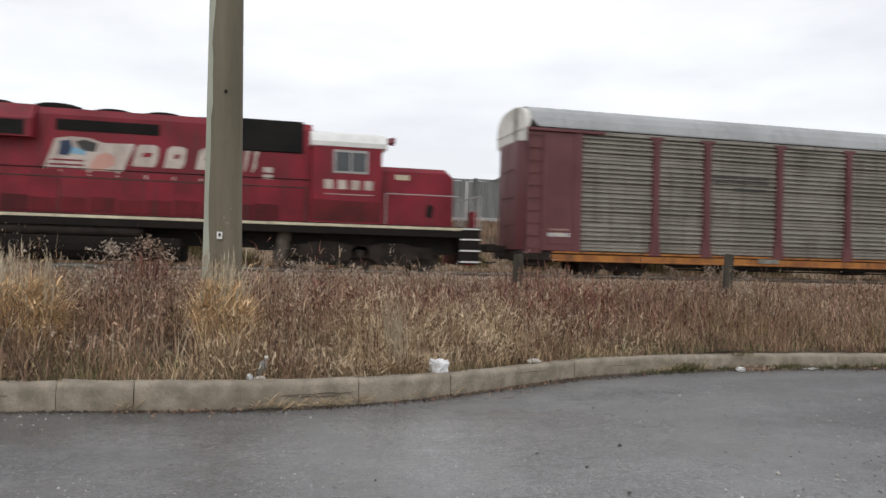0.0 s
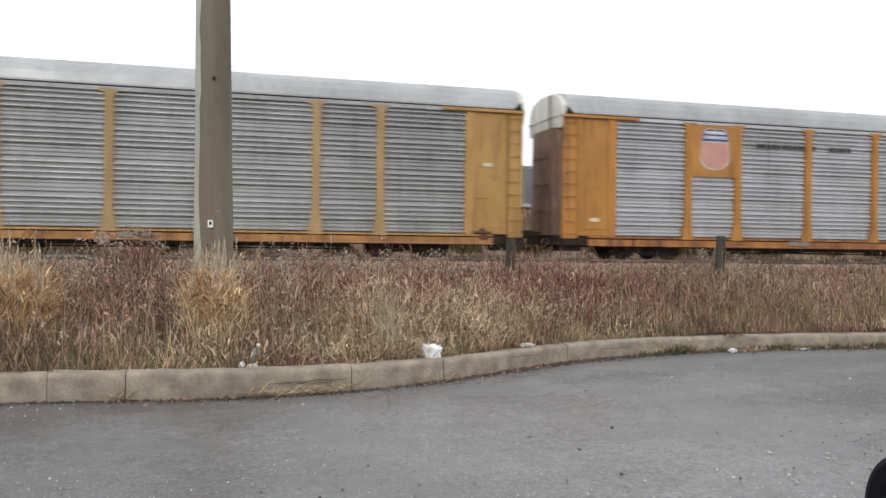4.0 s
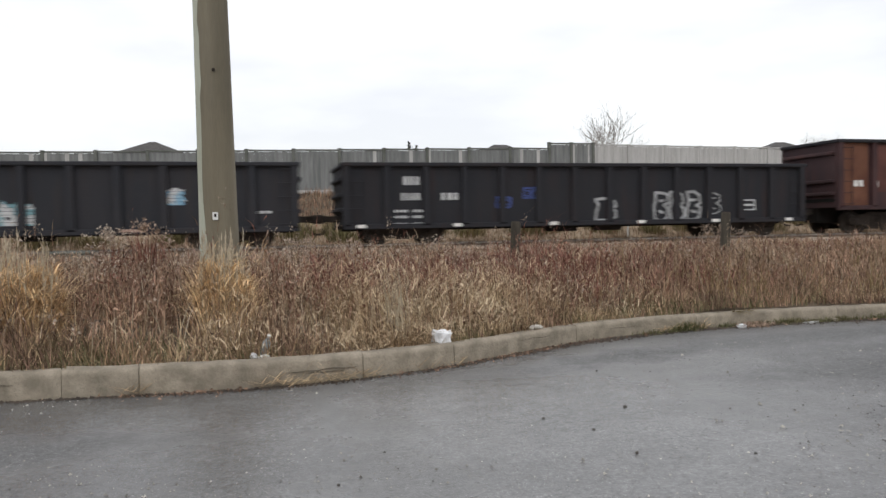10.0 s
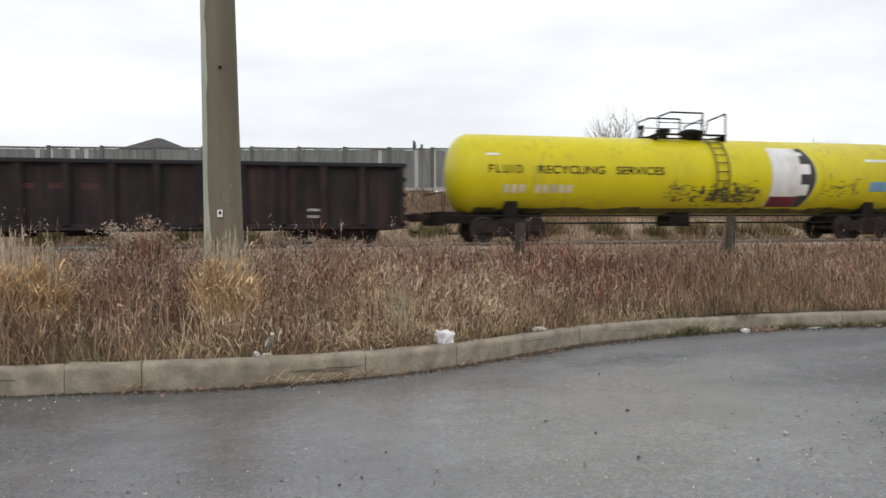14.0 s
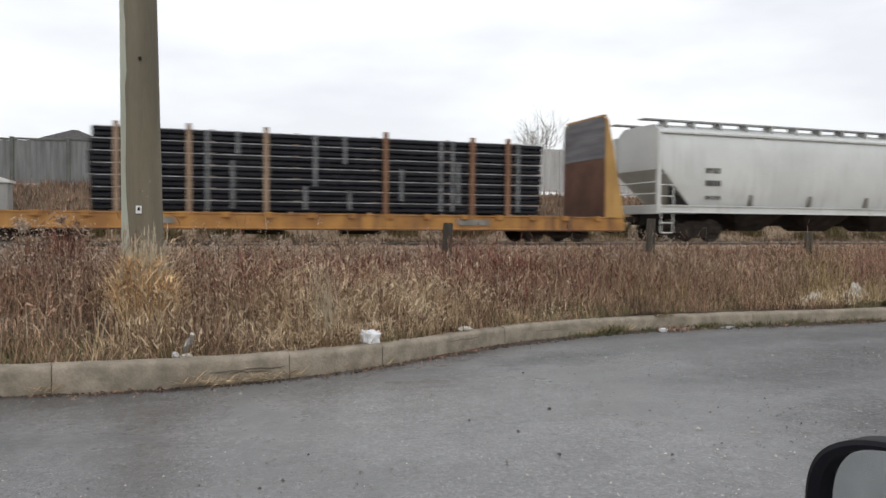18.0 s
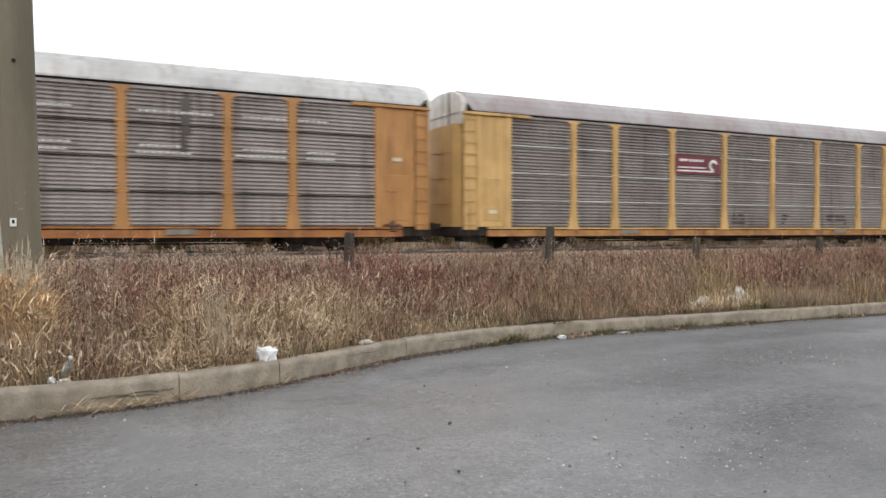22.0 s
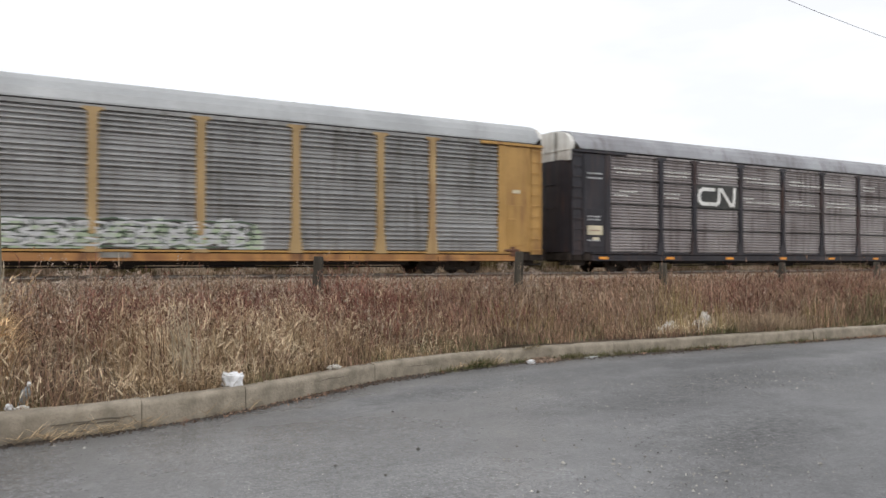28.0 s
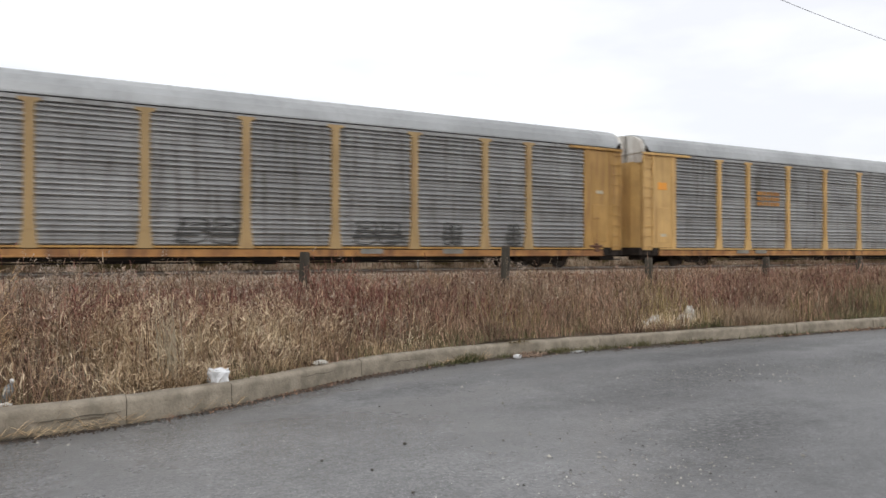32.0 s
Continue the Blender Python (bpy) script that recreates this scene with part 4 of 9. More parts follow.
S_STEEL = galv("galvanised_panel", (0.50, 0.51, 0.535), (0.40, 0.41, 0.43), (0.20, 0.20, 0.19), 0.35, 0.36)
S_SOOT = galv("sooty_panel_stain", (0.10, 0.09, 0.085), (0.07, 0.06, 0.055), (0.05, 0.04, 0.035), 0.5, 0.6)
S_GREY = galv("grey_weathered_panel", (0.36, 0.36, 0.36), (0.265, 0.265, 0.265), (0.14, 0.13, 0.115), 0.8, 0.5)
S_MID = galv("brown_grey_weathered_panel", (0.33, 0.30, 0.285), (0.235, 0.21, 0.20), (0.14, 0.12, 0.105), 0.7, 0.55)
S_BROWN = galv("soiled_galvanised_panel", (0.31, 0.292, 0.255), (0.22, 0.207, 0.18), (0.13, 0.105, 0.082), 0.7)
S_DARK = galv("dark_weathered_panel", (0.42, 0.385, 0.37), (0.285, 0.255, 0.24), (0.11, 0.068, 0.058), 0.75, 0.6)
S_SMOKE = galv("smoke_grey_panel", (0.40, 0.375, 0.375), (0.27, 0.245, 0.245), (0.085, 0.06, 0.055), 0.85, 0.55)
R_LEAD = galv("roof_lead_grey", (0.36, 0.365, 0.385), (0.27, 0.27, 0.285), (0.15, 0.13, 0.13), 0.6)
S_BRIGHT = galv("bright_silver_panel", (0.82, 0.84, 0.87), (0.68, 0.70, 0.73), (0.45, 0.44, 0.42), 0.35, 0.35)
S_GREEN = galv("dull_galvanised_panel", (0.415, 0.425, 0.425), (0.325, 0.335, 0.335), (0.19, 0.18, 0.155), 0.4)
R_STEEL = galv("roof_galvanised", (0.42, 0.43, 0.435), (0.345, 0.355, 0.36), (0.25, 0.25, 0.245), 0.4)
R_PINK = galv("roof_stained_pink", (0.40, 0.385, 0.385), (0.35, 0.31, 0.31), (0.29, 0.21, 0.20), 0.6)
R_PALE = galv("roof_chalky_white", (0.55, 0.55, 0.54), (0.40, 0.40, 0.39), (0.28, 0.23, 0.20), 0.7)
R_BRIGHT = galv("roof_bright_white", (0.80, 0.82, 0.84), (0.72, 0.74, 0.76), (0.6, 0.6, 0.6), 0.3)


def letter_bars(w, h, n, y=-0.004):
    """A line of unreadable writing: n small upright blocks of uneven width."""
    g, x, r = G(), 0.0, random.Random(int(w * 1000) + n)
    step = w / n
    for k in range(n):
        a = step * r.uniform(0.55, 0.85)
        g.box(x, x + a, y, 0, 0, h)
        x += step
    return g


def mark(parent, x, y, z, w, h, n, mat, label=""):
    ob = part("lettering", letter_bars(w, h, n), mat, parent, label, at=pose(x, y, z))
    ob["kind"] = "stuff"
    return ob


def spray(parent, x0, x1, z0, z1, y, mats, letters, seed, pitch=0.16, fill=0.62, label="spray-painted graffiti"):
    """Swollen letters with outlines, cut into level strips as paint shows on ribbed sheet."""
    geos, w, cell = [G() for _ in mats], (x1 - x0) / letters, 0.045
    nx, rows = int((x1 - x0) / cell), []
    z = z0
    while z < z1 - 0.02:
        h = pitch * fill
        rows += [(z, h * 0.52), (z + h * 0.5, h * 0.5)]
        z += pitch

    def tone(x, zz):
        u, k = (zz - z0) / (z1 - z0), (x - x0) / w
        n1 = noise.noise(Vector((x * 1.1, zz * 1.6, seed)))
        top = 0.80 + 0.22 * noise.noise(Vector((k * 1.1, seed, 0.3))) + 0.10 * math.sin(k * 6.28 + seed)
        ends = min(1.0, (x - x0) / (0.3 * w), (x1 - x) / (0.3 * w))
        if u > top * (0.45 + 0.55 * ends) or (u < 0.12 and n1 > 0.15):
            return -1
        ph = (k + 0.22 * n1 + 0.12 * math.sin(zz * 5 + seed)) % 1.0
        n2 = noise.noise(Vector((x * 2.6, zz * 3.2, seed + 4.0)))
        if n2 > 0.42:
            return -1
        if ph < 0.16 or u > top - 0.10:
            return min(1, len(mats) - 1)
        if n2 < -0.22:
            return len(mats) - 1
        if abs(n2) < 0.05:
            return max(len(mats) - 2, 0)
        return 0

    for zz, h in rows:
        run, start = -1, 0
        for i in range(nx + 1):
            t = tone(x0 + (i + 0.5) * cell, zz) if i < nx else -1
            if t != run:
                if run >= 0:
                    a, b = x0 + start * cell, x0 + i * cell
                    geos[run].add([(a, y, zz), (b, y, zz), (b, y, zz + h), (a, y, zz + h)], [(0, 1, 2, 3)])
                run, start = t, i
    for g, m in zip(geos, mats):
        if g.f:
            part("graffiti", g, m, parent, label)["kind"] = "stuff"


def scrawl(parent, x0, x1, z0, z1, y, mat, letters, seed, w=0.035, label="outlined spray-paint scrawl"):
    """Blocky closed letter outlines, some with a bar or a loop inside, drawn with a shaky line."""
    r = random.Random(seed)
    step, h = (x1 - x0) / letters, z1 - z0
    for k in range(letters):
        ox, g, lean, n = x0 + k * step, G(), r.uniform(-0.06, 0.10), 0
        wob = lambda: r.uniform(-0.05, 0.05)
        outline = [(0.08, 0.02), (0.62, 0.0), (0.9, 0.14), (0.92, 0.42), (0.66, 0.52), (0.9, 0.62), (0.88, 0.9), (0.5, 1.0), (0.1, 0.97), (0.16, 0.7), (0.06, 0.45)]
        lines = [[(u + wob(), v + wob() * 0.7) for u, v in outline]]
        lines[0].append(lines[0][0])
        for v in (0.28, 0.72):
            if r.random() < 0.8:
                lines.append([(0.34 + wob(), v + wob()), (0.62 + wob(), v + wob())])
        for line in lines:
            pts = [(ox + step * (u + lean * v), z0 + h * v) for u, v in line]
            for (ax, az), (bx, bz) in zip(pts, pts[1:]):
                d = max(math.hypot(bx - ax, bz - az), 0.001)
                ex, ez = (bx - ax) / d * w * 0.6, (bz - az) / d * w * 0.6
                nx, nz = -(bz - az) / d * w, (bx - ax) / d * w
                yy = y - 0.0004 * n
                n += 1
                g.add([(ax - nx - ex, yy, az - nz - ez), (bx - nx + ex, yy, bz - nz + ez), (bx + nx + ex, yy, bz + nz + ez), (ax + nx - ex, yy, az + nz - ez)], [(0, 1, 2, 3)])
        part("graffiti", g, mat, parent, label)["kind"] = "stuff"


# -- trucks, wheels, couplers --
WHEELSETS = []


def wheelset_mesh(r):
    g = G()
    for s in (-1, 1):
        g.lathe([(s * 0.69, r + 0.025), (s * 0.715, r + 0.025), (s * 0.72, r), (s * 0.82, r - 0.005), (s * 0.82, r * 0.84), (s * 0.775, r * 0.78), (s * 0.775, r * 0.35), (s * 0.83, r * 0.28), (s * 0.83, 0.02)], 22, (0, 0, 0), "y")
        for k in range(3):
            t = 2 * math.pi * k / 3
            g.cyl((r * 0.57 * math.cos(t), s * 0.77, r * 0.57 * math.sin(t)), (r * 0.57 * math.cos(t), s * 0.79, r * 0.57 * math.sin(t)), 0.05, 7)
    return g.cyl((0, -1.0, 0), (0, 1.0, 0), 0.075, 10)


def side_frame_mesh(axles, r):
    g, n = G(), len(axles)
    for a, b in zip(axles, axles[1:]):
        m = (a + b) / 2
        g.prism([(a - 0.28, r + 0.10), (a - 0.18, r + 0.24), (a + 0.3, r + 0.26), (m - 0.32, r + 0.36), (m + 0.32, r + 0.36), (b - 0.3, r + 0.26), (b + 0.18, r + 0.24), (b + 0.28, r + 0.10), (b + 0.22, r - 0.10), (b - 0.22, r - 0.06), (m + 0.34, 0.16), (m - 0.34, 0.16), (a + 0.22, r - 0.06), (a - 0.22, r - 0.10)], -0.06, 0.06, "y")
        for k in (-0.16, 0.0, 0.16):
            g.cyl((m + k, -0.10, 0.24), (m + k, -0.10, r + 0.22), 0.055, 8)
    for a in axles:
        g.box(a - 0.13, a + 0.13, -0.14, 0.08, r - 0.13, r + 0.13, 0.03)
        g.cyl((a, -0.17, r), (a, -0.13, r), 0.09, 10)
    return g


def add_truck(car, x, r=0.42, axles=(-0.87, 0.87), width=1.0):
    a0, a1 = min(axles), max(axles)
    bol = shared(("truck", width, a0), M_IRON, lambda: G().box(-0.22, 0.22, -width, width, r - 0.12, r + 0.28, 0.03).box(a0 + 0.1, a1 - 0.1, -0.5, 0.5, r - 0.02, r + 0.12, 0.02))
    tr = part("truck", bol, M_IRON, car, at=pose(x, 0, 0))
    sf = shared(("side_frame", tuple(axles), r), M_IRON, lambda: side_frame_mesh(axles, r))
    part("side_frame", sf, M_IRON, tr, at=pose(0, -width, 0))
    part("side_frame", sf, M_IRON, tr, at=pose(0, width, 0, 0, 0, 180))
    ws = shared(("wheelset", r), M_WHEEL, lambda: wheelset_mesh(r), True)
    for a in axles:
        w = part("wheelset", ws, M_WHEEL, tr, at=pose(a, 0, r))
        WHEELSETS.append((w, a, r, car))


def add_couplers(car, x0, x1, z=0.82):
    me = shared("coupler", M_IRON, lambda: G().box(-0.62, 0.15, -0.09, 0.09, z - 0.10, z + 0.10, 0.02).box(-0.72, -0.42, -0.19, 0.17, z - 0.14, z + 0.14, 0.05).tube([(-0.3, -0.3, z - 0.1), (-0.5, -0.28, z - 0.45), (-0.75, -0.2, z - 0.5)], 0.025, 6))
    part("coupler", me, M_IRON, car, at=pose(x0, 0, 0))
    part("coupler", me, M_IRON, car, at=pose(x1, 0, 0, 0, 0, 180))


def ladder_mesh(h, w=0.42, step=0.40):
    g = G()
    for k in range(int(h / step) + 1):
        z = 0.12 + k * step
        g.tube([(-w / 2, 0.0, z), (-w / 2, -0.07, z), (w / 2, -0.07, z), (w / 2, 0.0, z)], 0.014, 5)
    for x in (-w / 2, w / 2):
        g.box(x - 0.012, x + 0.012, -0.012, 0.006, 0.05, h + 0.1)
    return g


TRAIN = []  # car, place of its origin at the start


def car_root(name, label, category, x0):
    ob = thing(name, None, None, label, category, "cars of the passing train")
    TRAIN.append((ob, x0))
    return ob


# -- covered automobile carriers --
BODY, EE, SS, LL = 27.2, 2.846, 1.922, 2.664
HALF = BODY / 2
EDGES = [HALF - 2.5 * EE - SS - LL, HALF - 2.5 * EE - SS] + [HALF + (k - 2.5) * EE for k in range(6)] + [HALF + 2.5 * EE + SS, HALF + 2.5 * EE + SS + LL]
Z_LOW, Z_TOP = 0.79, 4.66


def rib_profile(style):
    pts, n = [(-1.405, Z_LOW)], 4
    h = (Z_TOP - 0.04 - Z_LOW) / n
    for k in range(n):
        z = Z_LOW + k * h
        if style == "banded":
            pts += [(-1.375, z + 0.01), (-1.445, z + 0.035), (-1.445, z + 0.07), (-1.405, z + 0.095), (-1.405, z + 0.12), (-1.445, z + 0.15), (-1.445, z + 0.185), (-1.405, z + 0.21), (-1.405, z + 0.235), (-1.445, z + 0.265), (-1.445, z + 0.30), (-1.375, z + 0.335)]
            first, count, pitch = z + 0.36, 4, 0.147
        else:
            pts += [(-1.395, z + 0.01), (-1.395, z + 0.035), (-1.474, z + 0.05), (-1.474, z + 0.10), (-1.405, z + 0.12)]
            first, count, pitch = z + 0.135, 7, 0.116
        for j in range(count):
            a = first + j * pitch
            if style != "banded":
                pts += [(-1.410, a), (-1.464, a + 0.014), (-1.472, a + 0.034), (-1.412, a + 0.098)]
                continue
            pts += [(-1.395, a), (-1.468, a + 0.016), (-1.478, a + 0.028), (-1.472, a + 0.052), (-1.398, a + 0.122)]
    return pts + [(-1.405, Z_TOP - 0.04)]


def post_mesh(style):
    g = G()
    y0, y1 = -1.505, -1.40
    g.prism([(-0.22, Z_LOW - 0.085), (0.22, Z_LOW - 0.085), (0.165, 1.15), (0.13, 1.55), (0.13, Z_TOP - 0.14), (0.20, Z_TOP - 0.09), (0.27, Z_TOP - 0.08), (0.27, Z_TOP), (-0.27, Z_TOP), (-0.27, Z_TOP - 0.08), (-0.20, Z_TOP - 0.09), (-0.13, Z_TOP - 0.14), (-0.13, 1.55), (-0.165, 1.15)], y0, y1, "y")
    g.prism([(-0.07, 1.2), (0.07, 1.2), (0.07, Z_TOP - 0.16), (-0.07, Z_TOP - 0.16)], y0 - 0.03, y0, "y")
    if style == "seamed":
        for z in (1.75, 2.72, 3.69):
            g.box(-0.175, 0.175, y0 - 0.035, y0, z - 0.03, z + 0.03, 0.01)
    for z in np.arange(1.0, Z_TOP, 0.32):
        g.box(-0.115, -0.095, y0 - 0.01, y0, z, z + 0.02)
        g.box(0.095, 0.115, y0 - 0.01, y0, z, z + 0.02)
    return g


def roof_mesh():
    prof = [(-1.53, 4.74), (-1.53, 4.80), (-1.46, 5.045), (-1.34, 5.255), (-1.12, 5.41), (-0.75, 5.51), (-0.35, 5.545), (0.35, 5.545), (0.75, 5.51), (1.12, 5.41), (1.34, 5.255), (1.46, 5.045), (1.53, 4.80), (1.53, 4.74)]
    g = G().prism(prof, 0.14, BODY - 0.14, "x")
    for x in np.arange(0.9, BODY - 0.6, 0.61):
        g.sheet([(a * 1.003, 4.70 + (b - 4.70) * 1.006 + 0.002) for a, b in prof], x, x + 0.035)
    g.sheet([(-1.545, 4.745), (-1.545, 4.80)], 0.14, BODY - 0.14)
    return g


def gable_mesh():
    prof = [(-1.40, 4.30), (-1.48, 4.74), (-1.42, 5.02), (-1.30, 5.22), (-1.08, 5.37), (-0.72, 5.47), (-0.35, 5.51), (0.35, 5.51), (0.72, 5.47), (1.08, 5.37), (1.30, 5.22), (1.42, 5.02), (1.48, 4.74), (1.40, 4.30)]
    g = G().prism(prof, -0.07, 0.16, "x")
    return g.box(-0.10, -0.06, -1.46, 1.46, 4.70, 4.75)


def gable_bar_mesh():
    return G().box(-0.13, -0.07, -0.62, -0.54, 4.20, 5.44, 0.01)


def end_door_mesh():
    return G().prism([(0.30, -1.40), (0.02, -1.32), (-0.13, -0.9), (-0.18, -0.03), (-0.15, -0.03), (-0.15, 0.03), (-0.18, 0.03), (-0.13, 0.9), (0.02, 1.32), (0.30, 1.40)], 0.80, 4.34, "z")


def end_panel_mesh():
    g = G().box(0.0, 1.05, -1.475, -1.40, Z_LOW, Z_TOP - 0.06, 0.006)
    return g


def autorack(x0, label, frame_m, panel_m, roof_m, gable_m, style="banded", sill_m=None, shield=None, door_m=None):
    sill_m = sill_m or P_SILLRUST
    post_m = P_TANPOST if frame_m == P_YELLOW else frame_m
    car = car_root("automobile_carrier", label, "railcar", x0)
    # solid near-black core stands in for the unlit inside of the rack
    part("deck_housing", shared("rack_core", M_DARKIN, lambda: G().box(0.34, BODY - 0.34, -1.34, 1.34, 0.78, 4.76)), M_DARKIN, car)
    part("roof", shared("rack_roof", roof_m, roof_mesh), roof_m, car, "ribbed arched steel roof")
    for x, turn in ((0, 0), (BODY, 180)):
        at = pose(x, 0, 0, 0, 0, turn)
        part("gable", shared(("rack_gable", gable_m.name), gable_m, gable_mesh), gable_m, car, "painted end cap under the roof", at=at)
        part("gable_bar", shared("rack_gable_bar", M_PLATE, gable_bar_mesh), M_PLATE, car, "dark bar on the end cap", at=at)
        part("roof_bracket", shared("rack_bracket", M_IRON, lambda: G().prism([(0.02, 4.62), (0.46, 4.62), (0.10, 4.98)], -1.552, -1.535, "y")), M_IRON, car, at=pose(x, 0, 0) if turn == 0 else pose(x, 0, 0) @ Matrix.Diagonal((-1, 1, 1, 1)))
        ed = part("end_door", shared("rack_door", door_m or frame_m, end_door_mesh), door_m or frame_m, car, at=at)
        for z in (1.6, 2.5, 3.4):
            part("door_bar", shared("rack_door_bar", door_m or frame_m, lambda: G().box(-0.20, -0.15, -0.5, 0.5, 0, 0.05)), door_m or frame_m, ed, at=pose(0, 0, z))
    for x, flip in ((0.59, 1), (BODY - 0.59, -1)):
        me = shared(("rack_end_panel", flip), frame_m, lambda: mirrored(end_panel_mesh(), flip))
        ep = part("end_panel", me, frame_m, car, at=pose(x, 0, 0))
        part("upright", shared("rack_upright", frame_m, lambda: G().box(-0.14, 0.14, -1.505, -1.40, Z_LOW - 0.03, Z_TOP - 0.03, 0.012)), frame_m, ep, at=pose(flip * 1.17, 0, 0))
        part("upright", shared("rack_upright_slim", frame_m, lambda: G().box(-0.06, 0.06, -1.50, -1.40, Z_LOW, Z_TOP - 0.05, 0.012)), frame_m, ep)
        part("hatch", shared("rack_hatch", frame_m, lambda: G().box(-0.36, 0.36, -1.496, -1.474, 1.0, 2.46, 0.008).box(-0.02, 0.02, -1.503, -1.49, 1.05, 2.41).box(-0.30, -0.12, -1.51, -1.49, 1.66, 1.70)), frame_m, ep, at=pose(flip * 0.55, 0, 0))
        part("hatch_sign", shared("hatch_sign", M_CREAM, lambda: G().box(-0.16, 0.16, -1.504, -1.488, 0, 0.12)), M_CREAM, ep, "small cream notice plate", at=pose(flip * 0.55, 0, 1.25 if flip > 0 else 2.9))
        part("corner_plate", shared(("rack_corner", flip), frame_m, lambda: mirrored(G().box(-0.29, 0.29 if flip > 0 else 0.16, -1.46, -1.36, Z_LOW - 0.1, Z_TOP - 0.05, 0.01).box(-0.29, -0.22, -1.50, -1.36, Z_LOW - 0.1, Z_TOP - 0.05, 0.01), flip)), frame_m, car, at=pose(0.29 if flip > 0 else BODY - 0.29, 0, 0, 0, 0, 0))
        if flip < 0:
            bg = part("brake_gear", shared("rack_brake", P_RUSTSHADE, lambda: G().box(-0.30, 0.34, -1.54, -1.47, 0.80, 0.88, 0.03).box(-0.05, 0.14, -1.53, -1.47, 0.86, 0.97, 0.03).box(-0.05, 0.22, -1.52, -1.40, 0.62, 0.82, 0.02)), P_RUSTSHADE, ep, at=pose(-0.75, 0, 0))
            part("chain_guide", shared("rack_chain", frame_m, lambda: G().box(0.02, 0.06, -1.51, -1.48, 1.1, 1.9).box(-0.15, 0.15, -1.52, -1.48, 1.9, 1.98, 0.01)), frame_m, ep, at=pose(-0.75, 0, 0))
        part("ladder", shared("rack_ladder", frame_m, lambda: ladder_mesh(3.7)), frame_m, car, at=pose(0.27 if flip > 0 else BODY - 0.27, -1.46, 0.75))
        part("eave_beam", shared("rack_eave", frame_m, lambda: G().box(-1.35, 1.35, -1.56, -1.38, Z_TOP - 0.05, Z_TOP + 0.05, 0.012)), frame_m, car, at=pose(1.33 if flip > 0 else BODY - 1.33, 0, 0))
        part("grab_step", shared("rack_step", M_BLACK, lambda: G().tube([(-0.25, -1.45, 0.75), (-0.25, -1.47, 0.32), (0.25, -1.47, 0.32), (0.25, -1.45, 0.75)], 0.022, 6)), M_BLACK, car, at=pose(0.3 if flip > 0 else BODY - 0.3, 0, 0))
    for k, (a, b) in enumerate(zip(EDGES, EDGES[1:])):
        w = round(b - a, 3)
        part("side_panel", shared(("rack_panel", style, w), panel_m, lambda: G().sheet(rib_profile(style), 0, w)), panel_m, car, at=pose(a, 0, 0))
        if k:
            part("side_post", shared(("rack_post", style), post_m, lambda: post_mesh(style)), post_m, car, at=pose(a, 0, 0))
    part("far_side", shared(("rack_far", style), panel_m, lambda: G().sheet([(-y, z) for y, z in rib_profile(style)], 0.4, BODY - 0.4)), panel_m, car)
    ss = part("side_sill", shared("rack_sill", sill_m, lambda: G().prism([(-1.50, 0.46), (-1.38, 0.46), (-1.38, 0.68), (-1.475, 0.68), (-1.475, 0.51), (-1.50, 0.50)], 0.95, BODY - 0.95, "x")), sill_m, car)
    flange_m = frame_m if sill_m == P_SILLRUST else sill_m
    part("sill_flange", shared("rack_flange", flange_m, lambda: G().box(0.95, BODY - 0.95, -1.50, -1.36, 0.715, 0.775, 0.008)), flange_m, ss)
    part("far_sill", shared("rack_far_sill", sill_m, lambda: G().box(0.95, BODY - 0.95, 1.38, 1.50, 0.44, 0.78)), sill_m, car)
    # end sills, bulked out as a dark mass for the shaded coupling gap
    for x in (0.0, BODY - 0.95):
        part("end_sill", shared("rack_end_sill", M_IRON, lambda: G().box(-0.12, 1.07, -1.42, 1.42, 0.47, 0.77, 0.02).box(0.1, 0.85, -1.2, -0.5, 0.28, 0.5, 0.03)), M_IRON, car, at=pose(x, 0, 0))
    part("underframe", shared("rack_under", M_BLACK, rack_under), M_BLACK, car)
    if style == "seamed":
        for z in (1.735, 2.692, 3.649):
            part("seam", shared("rack_seam", M_BLACK, lambda: G().box(EDGES[0], EDGES[-1], -1.481, -1.46, -0.022, 0.012)), M_BLACK, car, at=pose(0, 0, z))
    part("eave_channel", shared("rack_channel", panel_m, lambda: G().box(2.6, BODY - 2.6, -1.50, -1.39, Z_TOP - 0.06, Z_TOP + 0.052)), panel_m, car)
    # solid dark strip painted as the shade under the eave
    part("eave_gap", shared(("rack_eave_shade", style), M_DARKIN, lambda: G().box(2.6, BODY - 2.6, -1.505 if style == "seamed" else -1.49, -1.39, Z_TOP + (0.02 if style == "seamed" else 0.052), Z_TOP + 0.08)), M_DARKIN, car, "dark gap below the roof edge")
    rr = random.Random(int(x0))
    for k in range(2 if frame_m != P_BLACK else 0):
        xx = rr.choice((5.2, 6.1, 7.4, 9.0, 12.5, 16.0, 19.5, 21.5)) + rr.uniform(-0.3, 0.3)
        part("sill_plate", shared("sill_plate", M_PLATE, lambda: G().box(-0.4, 0.4, -1.512, -1.50, 0.55, 0.70)), M_PLATE, car, "grey stencilled plate", at=pose(xx, 0, 0))
    for x in (3.45, BODY - 3.45):
        add_truck(car, x, 0.40)
    add_couplers(car, -0.05, BODY + 0.05)
    if shield:
        add_shield(car, frame_m, shield)
    return car


def mirrored(g, flip):
    if flip < 0:
        g.v = [(-x, y, z) for x, y, z in g.v]
    return g


